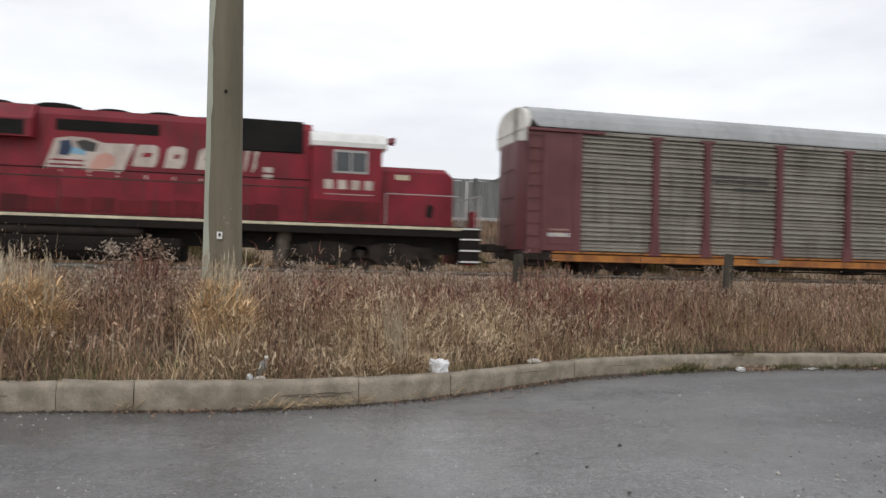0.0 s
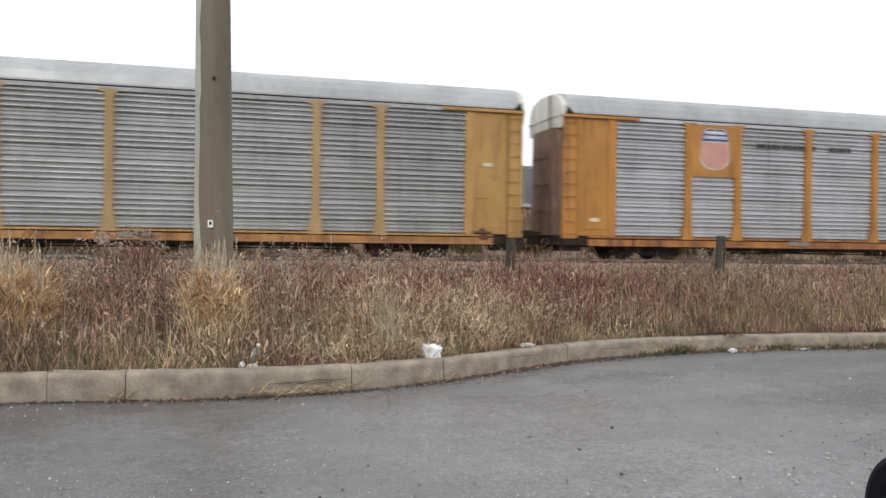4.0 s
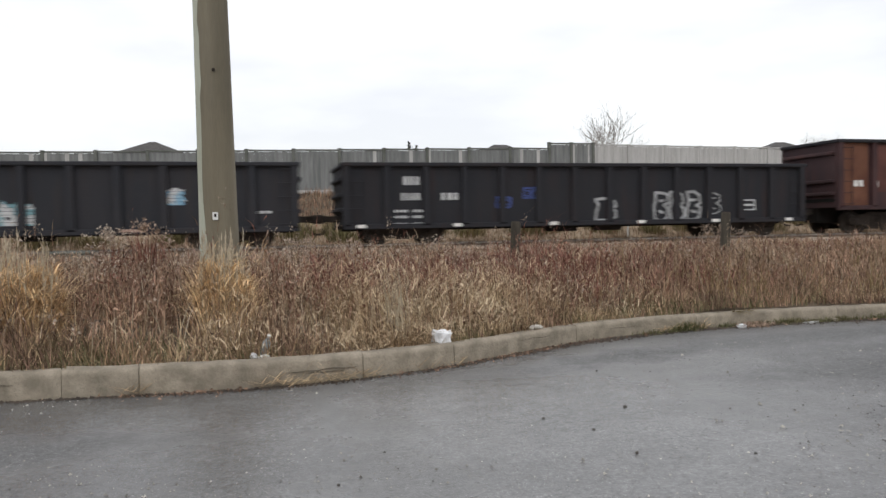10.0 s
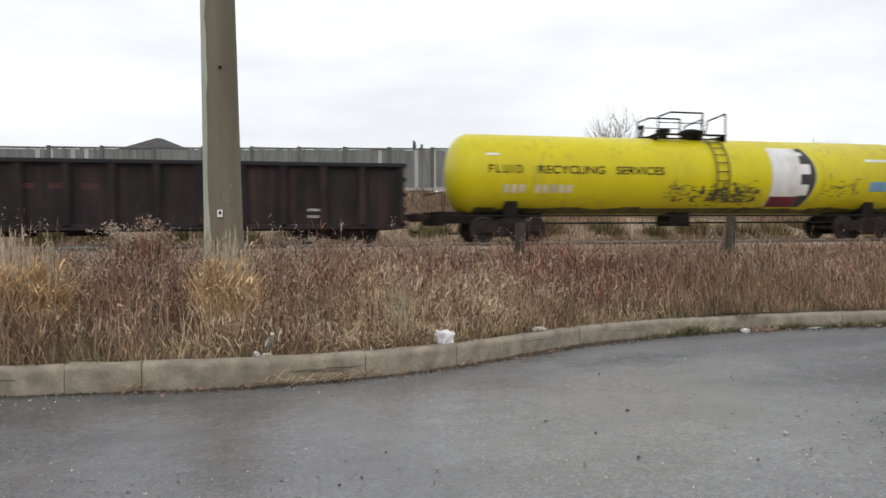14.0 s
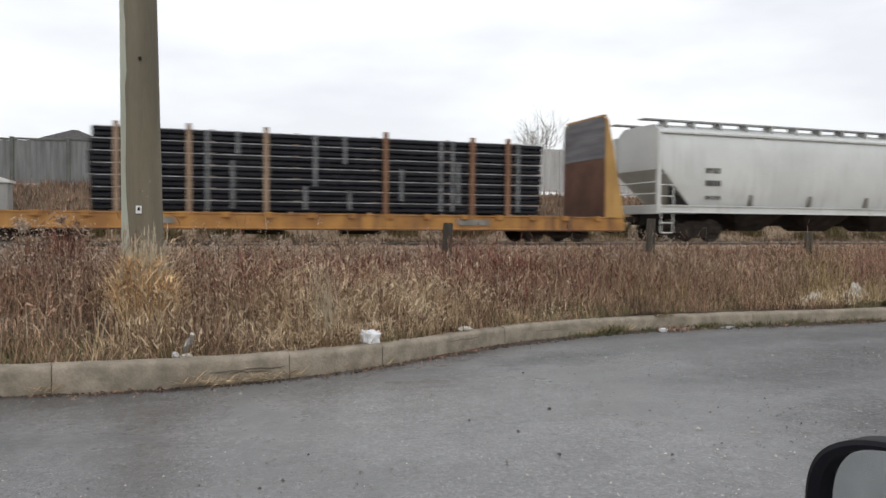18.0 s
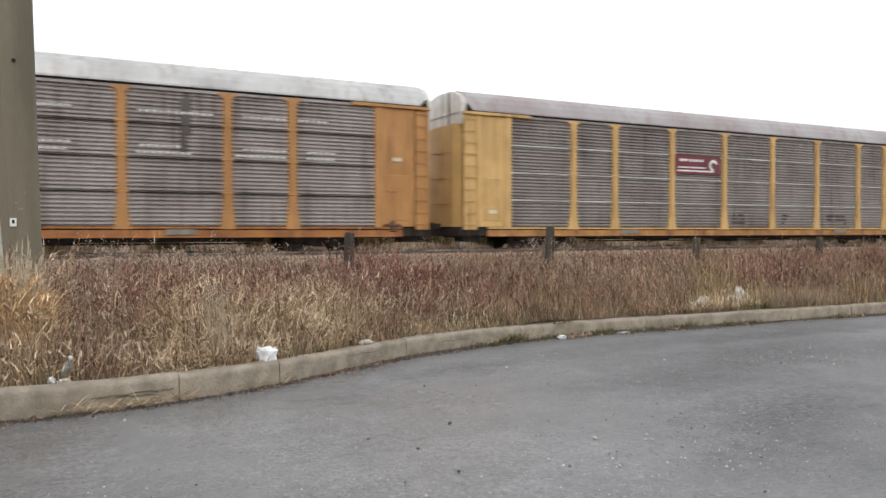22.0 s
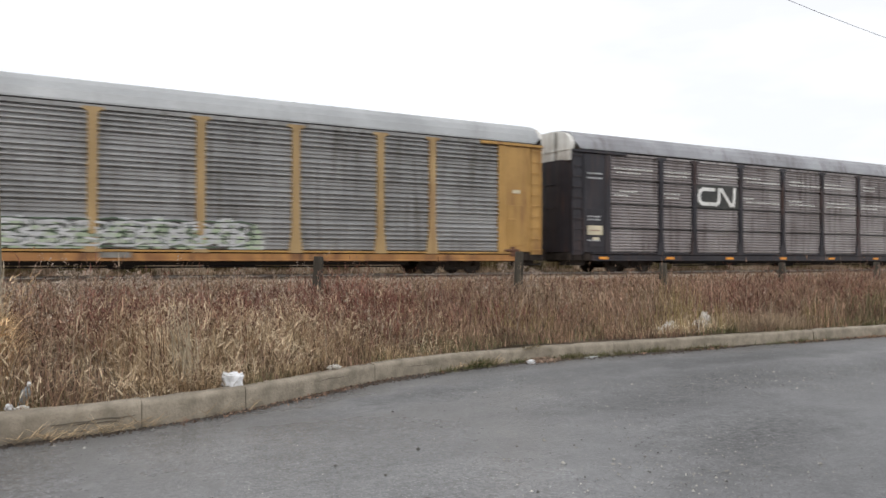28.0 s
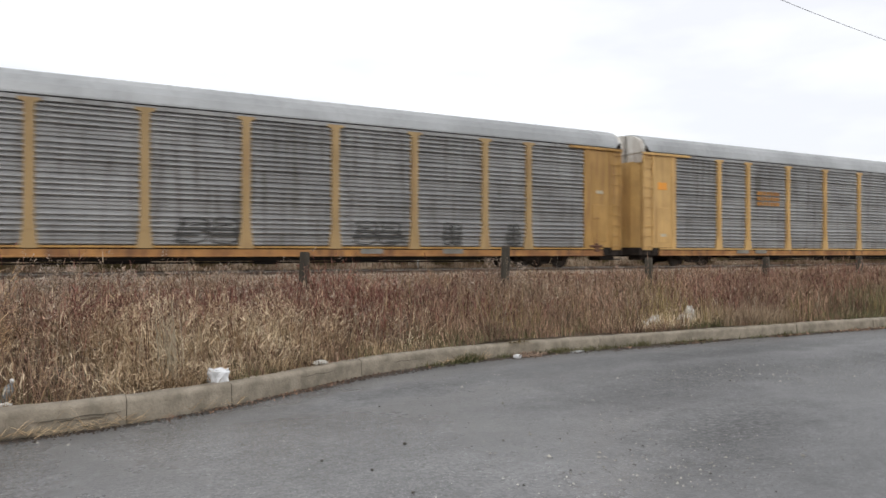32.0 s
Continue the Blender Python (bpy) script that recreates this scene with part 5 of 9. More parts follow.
def rack_under():
    g = G().box(0.1, BODY - 0.1, -0.32, 0.32, 0.42, 0.80).box(0.2, BODY - 0.2, -1.37, 1.37, 0.70, 0.79)
    for x in np.arange(6.2, BODY - 6, 1.35):
        g.prism([(-1.37, 0.52), (1.37, 0.52), (0.4, 0.36), (-0.4, 0.36)], x, x + 0.1, "x")
    g.box(8.2, 9.6, -1.1, -0.5, 0.28, 0.68, 0.04).box(12.6, 13.3, -1.2, -0.55, 0.22, 0.66, 0.04)
    g.cyl((15.2, -0.85, 0.48), (16.8, -0.85, 0.48), 0.19, 12)
    # black box added below the sill to deepen the shade under the car
    g.box(5.4, BODY - 5.4, -1.30, -1.12, 0.33, 0.46)
    return g.tube([(5.5, -1.2, 0.28), (21.5, -1.2, 0.28)], 0.025, 6)


def add_shield(car, frame_m, spec):
    """A plate over the upper half of the short panel, with a shield emblem."""
    a, b = EDGES[1], EDGES[2]
    plate = part("emblem_plate", G().box(a + 0.1, b - 0.1, -1.50, -1.43, 2.86, Z_TOP - 0.04, 0.006), frame_m, car)
    cx, z0, z1, w = (a + b) / 2 + 0.03, 3.08, 4.52, 0.58
    out = [(-w * 0.80, z1 - 0.08), (-w * 0.4, z1), (0, z1 - 0.05), (w * 0.4, z1), (w * 0.80, z1 - 0.08), (w * 0.92, z1 - 0.45), (w, z0 + 0.30), (w * 0.6, z0 + 0.06), (0, z0), (-w * 0.6, z0 + 0.06), (-w, z0 + 0.30), (-w * 0.92, z1 - 0.45)]
    part("emblem", G().prism([(cx + x * 1.0, z) for x, z in out], -1.508, -1.50, "y"), M_FADED, plate, "faded white shield-shaped emblem")
    low = [(x * 0.9, z) for x, z in out if z < z1 - 0.5]
    part("emblem_field", G().prism([(cx - w * 0.86, z1 - 0.52)] + [(cx + x, z + 0.05) for x, z in sorted(low, key=lambda p: p[0])] + [(cx + w * 0.86, z1 - 0.52)], -1.512, -1.508, "y"), spec, plate)
    part("emblem_band", G().prism([(cx + x * 0.95, z - 0.03) for x, z in out[:5]] + [(cx + w * 0.86, z1 - 0.44), (cx - w * 0.86, z1 - 0.44)], -1.513, -1.508, "y"), M_BLUE, plate, "dark blue band of the emblem")
    part("lettering", letter_bars(0.8, 0.10, 9), M_WHITE, plate, at=pose(cx - 0.4, -1.514, z1 - 0.21))
    part("lettering", letter_bars(0.86, 0.10, 9), M_WHITE, plate, at=pose(cx - 0.43, -1.514, z1 - 0.37))


def add_roundel(car, x, z, r=0.34):
    disc = lambda rr, y0, y1: G().cyl((0, y0, 0), (0, y1, 0), rr, 24)
    e = part("emblem", disc(r, -0.014, 0), M_NAVY, car, "round blue emblem with a pale cross", at=pose(x, -1.476, z))
    part("emblem_ring", disc(r * 0.80, -0.020, -0.014), M_LTBLUE, e)
    part("emblem_cross", G().box(-r * 0.72, r * 0.72, -0.026, -0.020, -0.025, 0.025).box(-0.025, 0.025, -0.027, -0.021, -r * 0.72, r * 0.72), M_GREYSTEEL, e)
    for k in (0, 1):
        part("emblem_bar", G().box(-r * 0.6, r * 0.6, -0.0205, -0.0195, -0.035, 0.035), M_NAVY, e, at=pose(0, -0.003, 0, 0, 45 + 90 * k, 0))


# 1: maroon carrier
c = autorack(8.09, "automobile carrier with faded maroon frame and soiled ribbed panels", P_MAROON, S_BROWN, R_STEEL, M_CAP, sill_m=P_SILLOR)
for z_, n_ in ((3.42, 16), (3.26, 14), (3.02, 9)):
    mark(c, 6.6 + (0.9 if n_ == 9 else 0), -1.482, z_, 2.3 if n_ > 9 else 1.3, 0.09, n_, M_SPRAYBLACK)
mark(c, 25.5, -1.506, 3.0, 0.6, 0.22, 4, M_SPRAYWHITE)
for k_ in range(6):
    mark(c, 25.42 + 0.06 * (k_ % 2), -1.506, 1.1 + 0.17 * k_, 0.85, 0.10, 7, M_SPRAYWHITE)
mark(c, 0.75, -1.506, 1.24, 0.78, 0.12, 6, M_SPRAYWHITE)
mark(c, 0.8, -1.506, 1.44, 0.7, 0.06, 8, M_SPRAYTAN)
# 2
c = autorack(36.54, "automobile carrier, yellow frame, grey ribbed panels, round blue emblem", P_YELLOW, S_GREEN, R_STEEL, M_CAP, door_m=P_DOORBROWN)
add_roundel(c, 1.30, 3.92)
for x_, z_, w_ in ((1.0, 3.35, 0.5), (1.15, 3.12, 0.3), (0.85, 2.72, 0.95)):
    mark(c, x_, -1.478, z_, w_, 0.06, 6, P_RUSTSHADE)
scrawl(c, 0.9, 1.75, 0.95, 1.75, -1.500, P_RUSTSHADE, 2, 13, 0.02)
# 3
c = autorack(65.12, "automobile carrier, orange-yellow frame, bright ribbed panels, shield emblem", P_ORANGE, S_STEEL, R_STEEL, M_CAP, sill_m=P_SILLDARK, shield=M_PINK, door_m=P_DOORBROWN)
mark(c, 7.2, -1.482, 3.92, 2.5, 0.16, 12, M_SPRAYBLACK)
mark(c, 10.2, -1.482, 3.92, 0.95, 0.16, 5, M_SPRAYBLACK)
spray(c, 20.6, 22.2, 0.85, 1.1, -1.482, [M_LTBLUE], 2, 5)
mark(c, 25.65, -1.506, 3.2, 0.5, 0.1, 4, M_SIGNGREEN)
mark(c, 25.7, -1.506, 2.75, 0.35, 0.12, 3, M_SPRAYWHITE)
# 4
c = autorack(93.61, "automobile carrier, orange frame, shield emblem, violet and green graffiti", P_ORANGE, S_GREEN, R_STEEL, M_CAP, sill_m=P_SILLDARK, shield=M_PINK, door_m=P_DOORBROWN)
spray(c, 3.95, 6.4, 0.70, 1.62, -1.512, [M_PURPLE, M_SPRAYWHITE, M_BLUE], 4, 21, fill=0.75)
scrawl(c, 3.9, 6.5, 0.78, 1.55, -1.518, M_SPRAYWHITE, 4, 25, 0.04)
scrawl(c, 4.0, 6.4, 0.72, 1.6, -1.522, M_BLUE, 5, 26, 0.03)
spray(c, 9.5, 12.6, 0.84, 1.62, -1.484, [M_LTBLUE, M_SPRAYWHITE, M_SPRAYCYAN, M_BLUE], 4, 22)
spray(c, 12.5, 15.9, 0.84, 1.75, -1.484, [M_SPRAYWHITE, M_LTBLUE, M_SPRAYCYAN], 5, 23)
spray(c, 15.9, 19.5, 0.84, 1.45, -1.484, [M_BLUE, M_SPRAYCYAN, M_LTBLUE], 4, 24, fill=0.4)
part("graffiti", G().box(9.6, 15.9, -1.512, -1.503, 0.46, 0.78), M_GRASSGREEN, c, "green spray over the sill")
part("graffiti", G().box(12.4, 15.7, -1.500, -1.480, 0.80, 0.96), M_LTGREEN, c, "pale green spray over the ribs")


# -- gondolas --
def gondola(x0, length, z0, z1, ribs, body_m, rim_m, label, taper=0.35):
    car = car_root("gondola_car", label, "railcar", x0)
    wall = G().box(0.0, length, -1.36, -1.30, z0 + 0.1, z1 - 0.05).box(0.0, length, 1.30, 1.36, z0 + 0.1, z1 - 0.05)
    part("body", wall.box(0.02, 0.08, -1.36, 1.36, z0 + 0.1, z1 - 0.05).box(length - 0.08, length - 0.02, -1.36, 1.36, z0 + 0.1, z1 - 0.05), body_m, car)
    part("floor", G().box(0, length, -1.3, 1.3, z0 + 0.3, z0 + 0.42), M_DARKIN, car)
    part("load", heap(length, z1), M_DARKIN, car, "dark scrap lying below the rim")
    rim = G().box(-0.05, length + 0.05, -1.52, -1.28, z1 - 0.09, z1 + 0.03, 0.02).box(-0.05, length + 0.05, 1.28, 1.52, z1 - 0.09, z1 + 0.03, 0.02)
    part("top_rim", rim.box(-0.06, 0.12, -1.3, 1.3, z1 - 0.09, z1 + 0.03, 0.02).box(length - 0.12, length + 0.06, -1.3, 1.3, z1 - 0.09, z1 + 0.03, 0.02), rim_m, car)
    part("side_sill", G().box(0, length, -1.50, -1.34, z0, z0 + 0.16, 0.015).box(0, length, 1.34, 1.50, z0, z0 + 0.16, 0.015), body_m, car)
    me = G().prism([(-0.11, z0 + 0.1), (0.11, z0 + 0.1), (0.085, z1 - 0.06), (-0.085, z1 - 0.06)], -1.50, -1.355, "y").mesh("rib", body_m)
    for k in range(ribs + 1):
        x = 0.12 + (length - 0.24) * k / ribs
        part("rib", me, body_m, car, at=pose(x, 0, 0))
        part("rib", me, body_m, car, at=pose(x, 0, 0, 0, 0, 180))
    for x in (0.0, length):
        for z in (z0 + 0.6, z0 + 1.05, z1 - 0.45):
            part("end_rib", G().box(-0.09, 0.09, -1.3, 1.3, -0.06, 0.06, 0.02), body_m, car, at=pose(x, 0, z))
        part("ladder", shared(("gon_ladder", round(z1 - z0, 2)), body_m, lambda: ladder_mesh(z1 - z0 - 0.4)), body_m, car, at=pose(0.4 if x == 0 else length - 0.4, -1.46, z0 + 0.1))
    part("underframe", G().box(0.1, length - 0.1, -0.3, 0.3, 0.42, z0 + 0.3).box(length * 0.42, length * 0.48, -1.0, -0.4, 0.3, 0.75, 0.03).cyl((length * 0.52, -0.8, 0.5), (length * 0.58, -0.8, 0.5), 0.2, 12), M_BLACK, car)
    for x in (2.0, length - 2.0):
        add_truck(car, x)
    add_couplers(car, 0, length)
    return car


def heap(length, z1):
    g, n = G(), 26
    vs = []
    for i in range(n + 1):
        for j in range(5):
            vs.append((0.1 + (length - 0.2) * i / n, -1.28 + 0.64 * j, z1 - 0.45 + rnd.uniform(-0.1, 0.1)))
    return g.add(vs, [(i * 5 + j, (i + 1) * 5 + j, (i + 1) * 5 + j + 1, i * 5 + j + 1) for i in range(n) for j in range(4)])


c = gondola(122.07, 16.04, 0.46, 2.47, 13, P_GONBLACK, P_GONBLACK, "black ribbed gondola car with pale blue graffiti")
mark(c, 1.48, -1.366, 1.88, 0.9, 0.24, 5, M_SPRAYWHITE)
mark(c, 1.54, -1.366, 1.36, 0.8, 0.2, 6, M_SPRAYWHITE)
for z_ in (0.66, 0.92):
    mark(c, 1.46, -1.366, z_, 0.42, 0.1, 4, M_SPRAYWHITE)
    mark(c, 2.05, -1.366, z_, 0.42, 0.1, 4, M_SPRAYWHITE)
spray(c, 1.7, 2.5, 1.0, 1.6, -1.372, [M_SPRAYCYAN, M_LTBLUE], 2, 30, 0.1, 0.8)
spray(c, 2.84, 3.56, 0.6, 1.62, -1.372, [M_SPRAYCYAN, M_SPRAYWHITE], 2, 31, 0.1, 0.9)
spray(c, 8.02, 8.96, 0.75, 1.53, -1.372, [M_SPRAYWHITE, M_SPRAYCYAN], 2, 32, 0.1, 0.9)
spray(c, 12.28, 12.88, 1.27, 1.79, -1.372, [M_LTBLUE, M_SPRAYWHITE], 2, 33, 0.1, 0.9)
mark(c, 3.95, -1.366, 0.92, 0.5, 0.14, 4, M_SPRAYTAN)
part("stencil_frame", G().box(13.64, 14.17, -1.372, -1.362, 1.28, 1.33).box(13.64, 14.17, -1.372, -1.362, 0.89, 0.94).box(13.64, 13.69, -1.372, -1.362, 0.94, 1.28).box(14.12, 14.17, -1.372, -1.362, 0.94, 1.28).box(13.76, 14.05, -1.372, -1.362, 1.06, 1.14), M_SPRAYWHITE, c, "white outlined stencil")
mark(c, 14.7, -1.366, 1.0, 0.6, 0.08, 3, M_SPRAYWHITE)
for x_ in (6.0, 11.1):
    part("rust_patch", G().box(x_, x_ + 0.6, -1.506, -1.502, 0.52, 0.60), M_SPRAYTAN, c)

c = gondola(139.40, 16.23, 0.48, 2.47, 13, P_GONBROWN, P_GONBROWN, "sooty brown-black gondola car with white lettering and graffiti")
mark(c, 1.87, -1.366, 1.82, 0.55, 0.26, 3, M_SPRAYWHITE)
mark(c, 1.80, -1.366, 1.35, 0.62, 0.22, 4, M_SPRAYWHITE)
mark(c, 3.06, -1.366, 1.35, 0.6, 0.22, 3, M_SPRAYWHITE)
for z_ in (0.58, 0.8, 0.98):
    mark(c, 1.58, -1.366, z_, 0.45, 0.08, 4, M_SPRAYWHITE)
    mark(c, 2.15, -1.366, z_, 0.45, 0.08, 4, M_SPRAYWHITE)
scrawl(c, 8.21, 9.05, 0.64, 1.34, -1.372, M_SPRAYGREY, 1, 41, 0.045)
scrawl(c, 10.36, 12.16, 0.60, 1.55, -1.372, M_SPRAYGREY, 3, 44, 0.045)
scrawl(c, 12.38, 12.95, 0.8, 1.5, -1.372, M_SPRAYGREY, 1, 43, 0.02)
scrawl(c, 4.84, 5.35, 1.10, 1.42, -1.372, M_BLUE, 2, 47, 0.03)
scrawl(c, 5.75, 6.35, 1.38, 1.72, -1.372, M_BLUE, 2, 48, 0.028)
part("stencil_frame", G().box(13.70, 14.28, -1.372, -1.362, 1.23, 1.27).box(13.70, 14.28, -1.372, -1.362, 0.90, 0.94).box(13.70, 13.75, -1.372, -1.362, 0.94, 1.23).box(14.23, 14.28, -1.372, -1.362, 0.94, 1.23).box(13.8, 14.18, -1.372, -1.362, 1.05, 1.12), M_SPRAYWHITE, c, "white outlined stencil")
for x_ in (0.4, 3.4, 6.6, 9.7, 12.5, 15.4):
    part("reflector", G().box(x_, x_ + 0.28, -1.508, -1.50, 0.52, 0.62), M_WHITE, c, "small white reflector")

c = gondola(157.02, 16.08, 0.86, 3.36, 11, P_GONRUST, P_GONBROWN, "tall rust-red gondola car with patchy oxide paint")
for x0_, x1_, z0_, z1_, m_ in ((0.24, 1.36, 0.98, 3.28, P_OXORANGE), (1.7, 2.82, 1.5, 3.2, P_OXIDE), (11.86, 13.0, 1.85, 3.2, P_OXIDE), (13.3, 14.4, 1.7, 3.2, P_OXIDE), (4.6, 5.6, 2.2, 3.1, P_GONRUST)):
    part("paint_patch", G().box(x0_, x1_, -1.366, -1.361, z0_, z1_), m_, c, "patch of brighter oxide paint")
mark(c, 0.75, -1.372, 1.70, 0.48, 0.22, 2, M_WHITE)
mark(c, 1.48, -1.372, 1.68, 0.42, 0.22, 2, M_WHITE)
mark(c, 2.3, -1.372, 1.5, 0.7, 0.06, 6, P_OXIDE)
spray(c, 8.97, 9.48, 1.25, 1.62, -1.372, [M_CREAM, M_SPRAYTAN], 2, 51, 0.08, 0.9)
spray(c, 11.9, 14.45, 1.02, 1.72, -1.370, [M_SPRAYGREY, M_SPRAYGREY, P_GONRUST], 4, 53, 0.10, 0.75, "round-lettered dull grey graffiti")
scrawl(c, 11.85, 14.5, 1.0, 1.75, -1.376, P_GONBLACK, 4, 54, 0.03)

c = gondola(174.38, 20.10, 0.46, 2.42, 17, P_GONSOOT, P_GONBROWN, "long brown-black gondola car with red lettering and green placard")
for x_ in (8.5, 9.35, 10.2, 11.0):
    mark(c, x_, -1.366, 1.62, 0.5, 0.16, 3, P_OXIDE)
part("placard", G().box(6.62, 7.35, -1.374, -1.362, 0.58, 1.03), M_SIGNGREEN, c, "dull green placard")
mark(c, 3.2, -1.366, 1.3, 0.66, 0.08, 5, M_SPRAYWHITE)
mark(c, 17.2, -1.366, 1.0, 0.6, 0.08, 5, M_SPRAYWHITE)
mark(c, 17.2, -1.366, 0.8, 0.55, 0.08, 5, M_SPRAYWHITE)


# -- tank car --
def words(text, size, mat, parent, x, z, zc, rad):
    """Lettering bent round the shell."""
    cu = bpy.data.curves.new("words", "FONT")
    cu.body, cu.size, cu.offset = text, size, 0.007
    tmp = new("words", cu)
    bpy.context.view_layer.update()
    me = bpy.data.meshes.new_from_object(tmp.evaluated_get(bpy.context.evaluated_depsgraph_get()))
    bpy.data.objects.remove(tmp)
    for v in me.vertices:
        zz = z + v.co.y
        v.co = (x + v.co.x * 1.22, -math.sqrt(rad * rad - (zz - zc) ** 2) - 0.006, zz)
    me.materials.clear()
    me.materials.append(mat)
    return part("lettering", me, mat, parent, "black painted words")


def shell_patch(x0, x1, z0, z1, zc, rad, n=12, edge=None):
    """A painted field on the tank's near side."""
    g, vs = G(), []
    for i in range(n + 1):
        z = z0 + (z1 - z0) * i / n
        y = -math.sqrt(max(rad * rad - (z - zc) ** 2, 0))
        a, b = (x0, x1) if edge is None else edge(i / n)
        vs += [(a, y, z), (b, y, z)]
    return g.add(vs, [(2 * i, 2 * i + 1, 2 * i + 3, 2 * i + 2) for i in range(n)])


def first_word(car, x, z, zc, rad):
    """The five painted strokes-letters that begin the line, drawn as strokes."""
    strokes = [[(0, 0, 0.05, 0.26), (0, 0.21, 0.17, 0.26), (0, 0.11, 0.14, 0.155)],
               [(0.24, 0, 0.29, 0.26), (0.24, 0, 0.41, 0.045)],
               [(0.48, 0.03, 0.53, 0.26), (0.50, 0, 0.66, 0.045), (0.63, 0.03, 0.68, 0.26)],
               [(0.77, 0, 0.82, 0.26)],
               [(0.92, 0, 0.97, 0.26), (0.92, 0, 1.09, 0.045), (0.92, 0.215, 1.09, 0.26), (1.07, 0.03, 1.12, 0.23)]]
    for letter in strokes:
        for x0, z0, x1, z1 in letter:
            part("lettering", shell_patch(x + x0, x + x1, z + z0, z + z1, zc, rad + 0.006, 2), M_BLACK, car)


def tank_car(x0):
    car = car_root("tank_car", "lemon yellow tank car with black lettering and tricolour emblem", "railcar", x0)
    zc, rad, a, b = 2.24, 1.335, 0.0, 17.6
    prof = [(a, 0.02), (a + 0.06, rad * 0.45), (a + 0.18, rad * 0.74), (a + 0.38, rad * 0.92), (a + 0.62, rad), (b - 0.62, rad), (b - 0.38, rad * 0.92), (b - 0.18, rad * 0.74), (b - 0.06, rad * 0.45), (b, 0.02)]
    part("shell", G().lathe(prof, 40, (0, 0, zc)), P_TANK, car, smooth=True)
    first_word(car, 1.05, 2.22, zc, rad)
    words("RECYCLING", 0.36, M_BLACK, car, 2.68, 2.22, zc, rad)
    words("SERVICES", 0.36, M_BLACK, car, 5.42, 2.22, zc, rad)
    r3 = rad + 0.005
    for k in range(9):
        if k != 3:
            part("lettering", shell_patch(1.55 + k * 0.27, 1.74 + k * 0.27, 1.60, 1.86, zc, r3, 4), M_CREAM, car)
    part("lettering", shell_patch(1.0, 1.42, 2.78, 2.86, zc, r3, 3), M_WHITE, car)
    part("lettering", shell_patch(15.3, 16.6, 2.78, 2.88, zc, r3, 3), M_WHITE, car)
    bow = lambda u: (11.36, 13.16 - 0.35 * (2 * u - 1) ** 2)
    em = part("emblem", shell_patch(0, 0, 1.16, 3.24, zc, rad + 0.004, 24, bow), M_WHITE, car, "white field of the emblem")
    part("emblem_black", shell_patch(0, 0, 1.16, 3.24, zc, rad + 0.008, 24, lambda u: (12.52, 13.14 - 0.35 * (2 * u - 1) ** 2)), M_SPRAYBLACK, em)
    part("emblem_red", shell_patch(11.38, 12.51, 1.16, 1.52, zc, rad + 0.012, 8), M_MAROON, em)
    for z0, z1, x1 in ((1.56, 1.94, 12.86), (2.30, 2.66, 12.90), (2.96, 3.10, 12.70)):
        part("emblem_bar", shell_patch(12.40, x1, z0, z1, zc, rad + 0.012, 4), M_WHITE, em)
    spray_shell = random.Random(4)
    for k in range(120):
        far = k % 4 == 0
        xx = (13.4 + spray_shell.random() * 1.5) if far else (7.2 + spray_shell.random() * 3.6)
        zz = (1.72 if far else 1.60) + spray_shell.gauss(0, 0.17)
        tall = spray_shell.random() < 0.4
        w_, h_ = (0.03, spray_shell.uniform(0.08, 0.26)) if tall else (spray_shell.uniform(0.06, 0.24), 0.028)
        part("graffiti", shell_patch(xx, xx + w_, zz, zz + h_, zc, rad + 0.009, 3), M_SPRAYBLACK if k % 3 else P_TANKGRIMESHADE, car)["kind"] = "stuff"
    # sooty belly with underside shade painted in, and a spill below the manway, with ragged upper edges
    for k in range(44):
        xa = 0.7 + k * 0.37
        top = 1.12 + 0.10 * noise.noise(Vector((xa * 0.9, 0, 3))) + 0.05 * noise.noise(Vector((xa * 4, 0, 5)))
        part("belly_grime", shell_patch(xa, xa + 0.37, 0.93, top, zc, rad + 0.003, 4), P_TANKGRIMESHADE, car)["kind"] = "stuff"
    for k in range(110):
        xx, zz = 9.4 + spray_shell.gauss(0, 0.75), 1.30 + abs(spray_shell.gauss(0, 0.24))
        part("grime_spot", shell_patch(xx, xx + spray_shell.uniform(0.04, 0.2), zz, zz + spray_shell.uniform(0.02, 0.14), zc, rad + 0.0035 + 0.0001 * k, 2), P_TANKGRIMESHADE, car)["kind"] = "stuff"
    part("notice", shell_patch(15.45, 16.35, 1.72, 2.06, zc, rad + 0.008, 4), M_LTBLUE, car, "pale blue notice panel")
    lad = G()
    for s in (9.15, 9.62):
        lad.tube([(s, -math.sin(t) * (rad + 0.08), zc + math.cos(t) * (rad + 0.08)) for t in np.linspace(0.25, 2.2, 12)], 0.028, 6)
    for t in np.linspace(0.4, 2.15, 9):
        y, z = -math.sin(t) * (rad + 0.08), zc + math.cos(t) * (rad + 0.08)
        lad.cyl((9.15, y, z), (9.62, y, z), 0.02, 6)
    part("ladder", lad, P_TANKGRIMESHADE, car)
    part("platform", G().box(7.25, 9.95, -0.75, -0.42, zc + rad + 0.085, zc + rad + 0.12, 0.008).box(7.25, 9.95, 0.42, 0.75, zc + rad + 0.085, zc + rad + 0.12, 0.008).box(7.25, 7.31, -0.7, 0.7, zc + rad - 0.12, zc + rad + 0.085).box(9.89, 9.95, -0.7, 0.7, zc + rad - 0.12, zc + rad + 0.085), M_BLACK, car, "black catwalk round the manway")
    rail = G()
    zt = zc + rad + 0.12
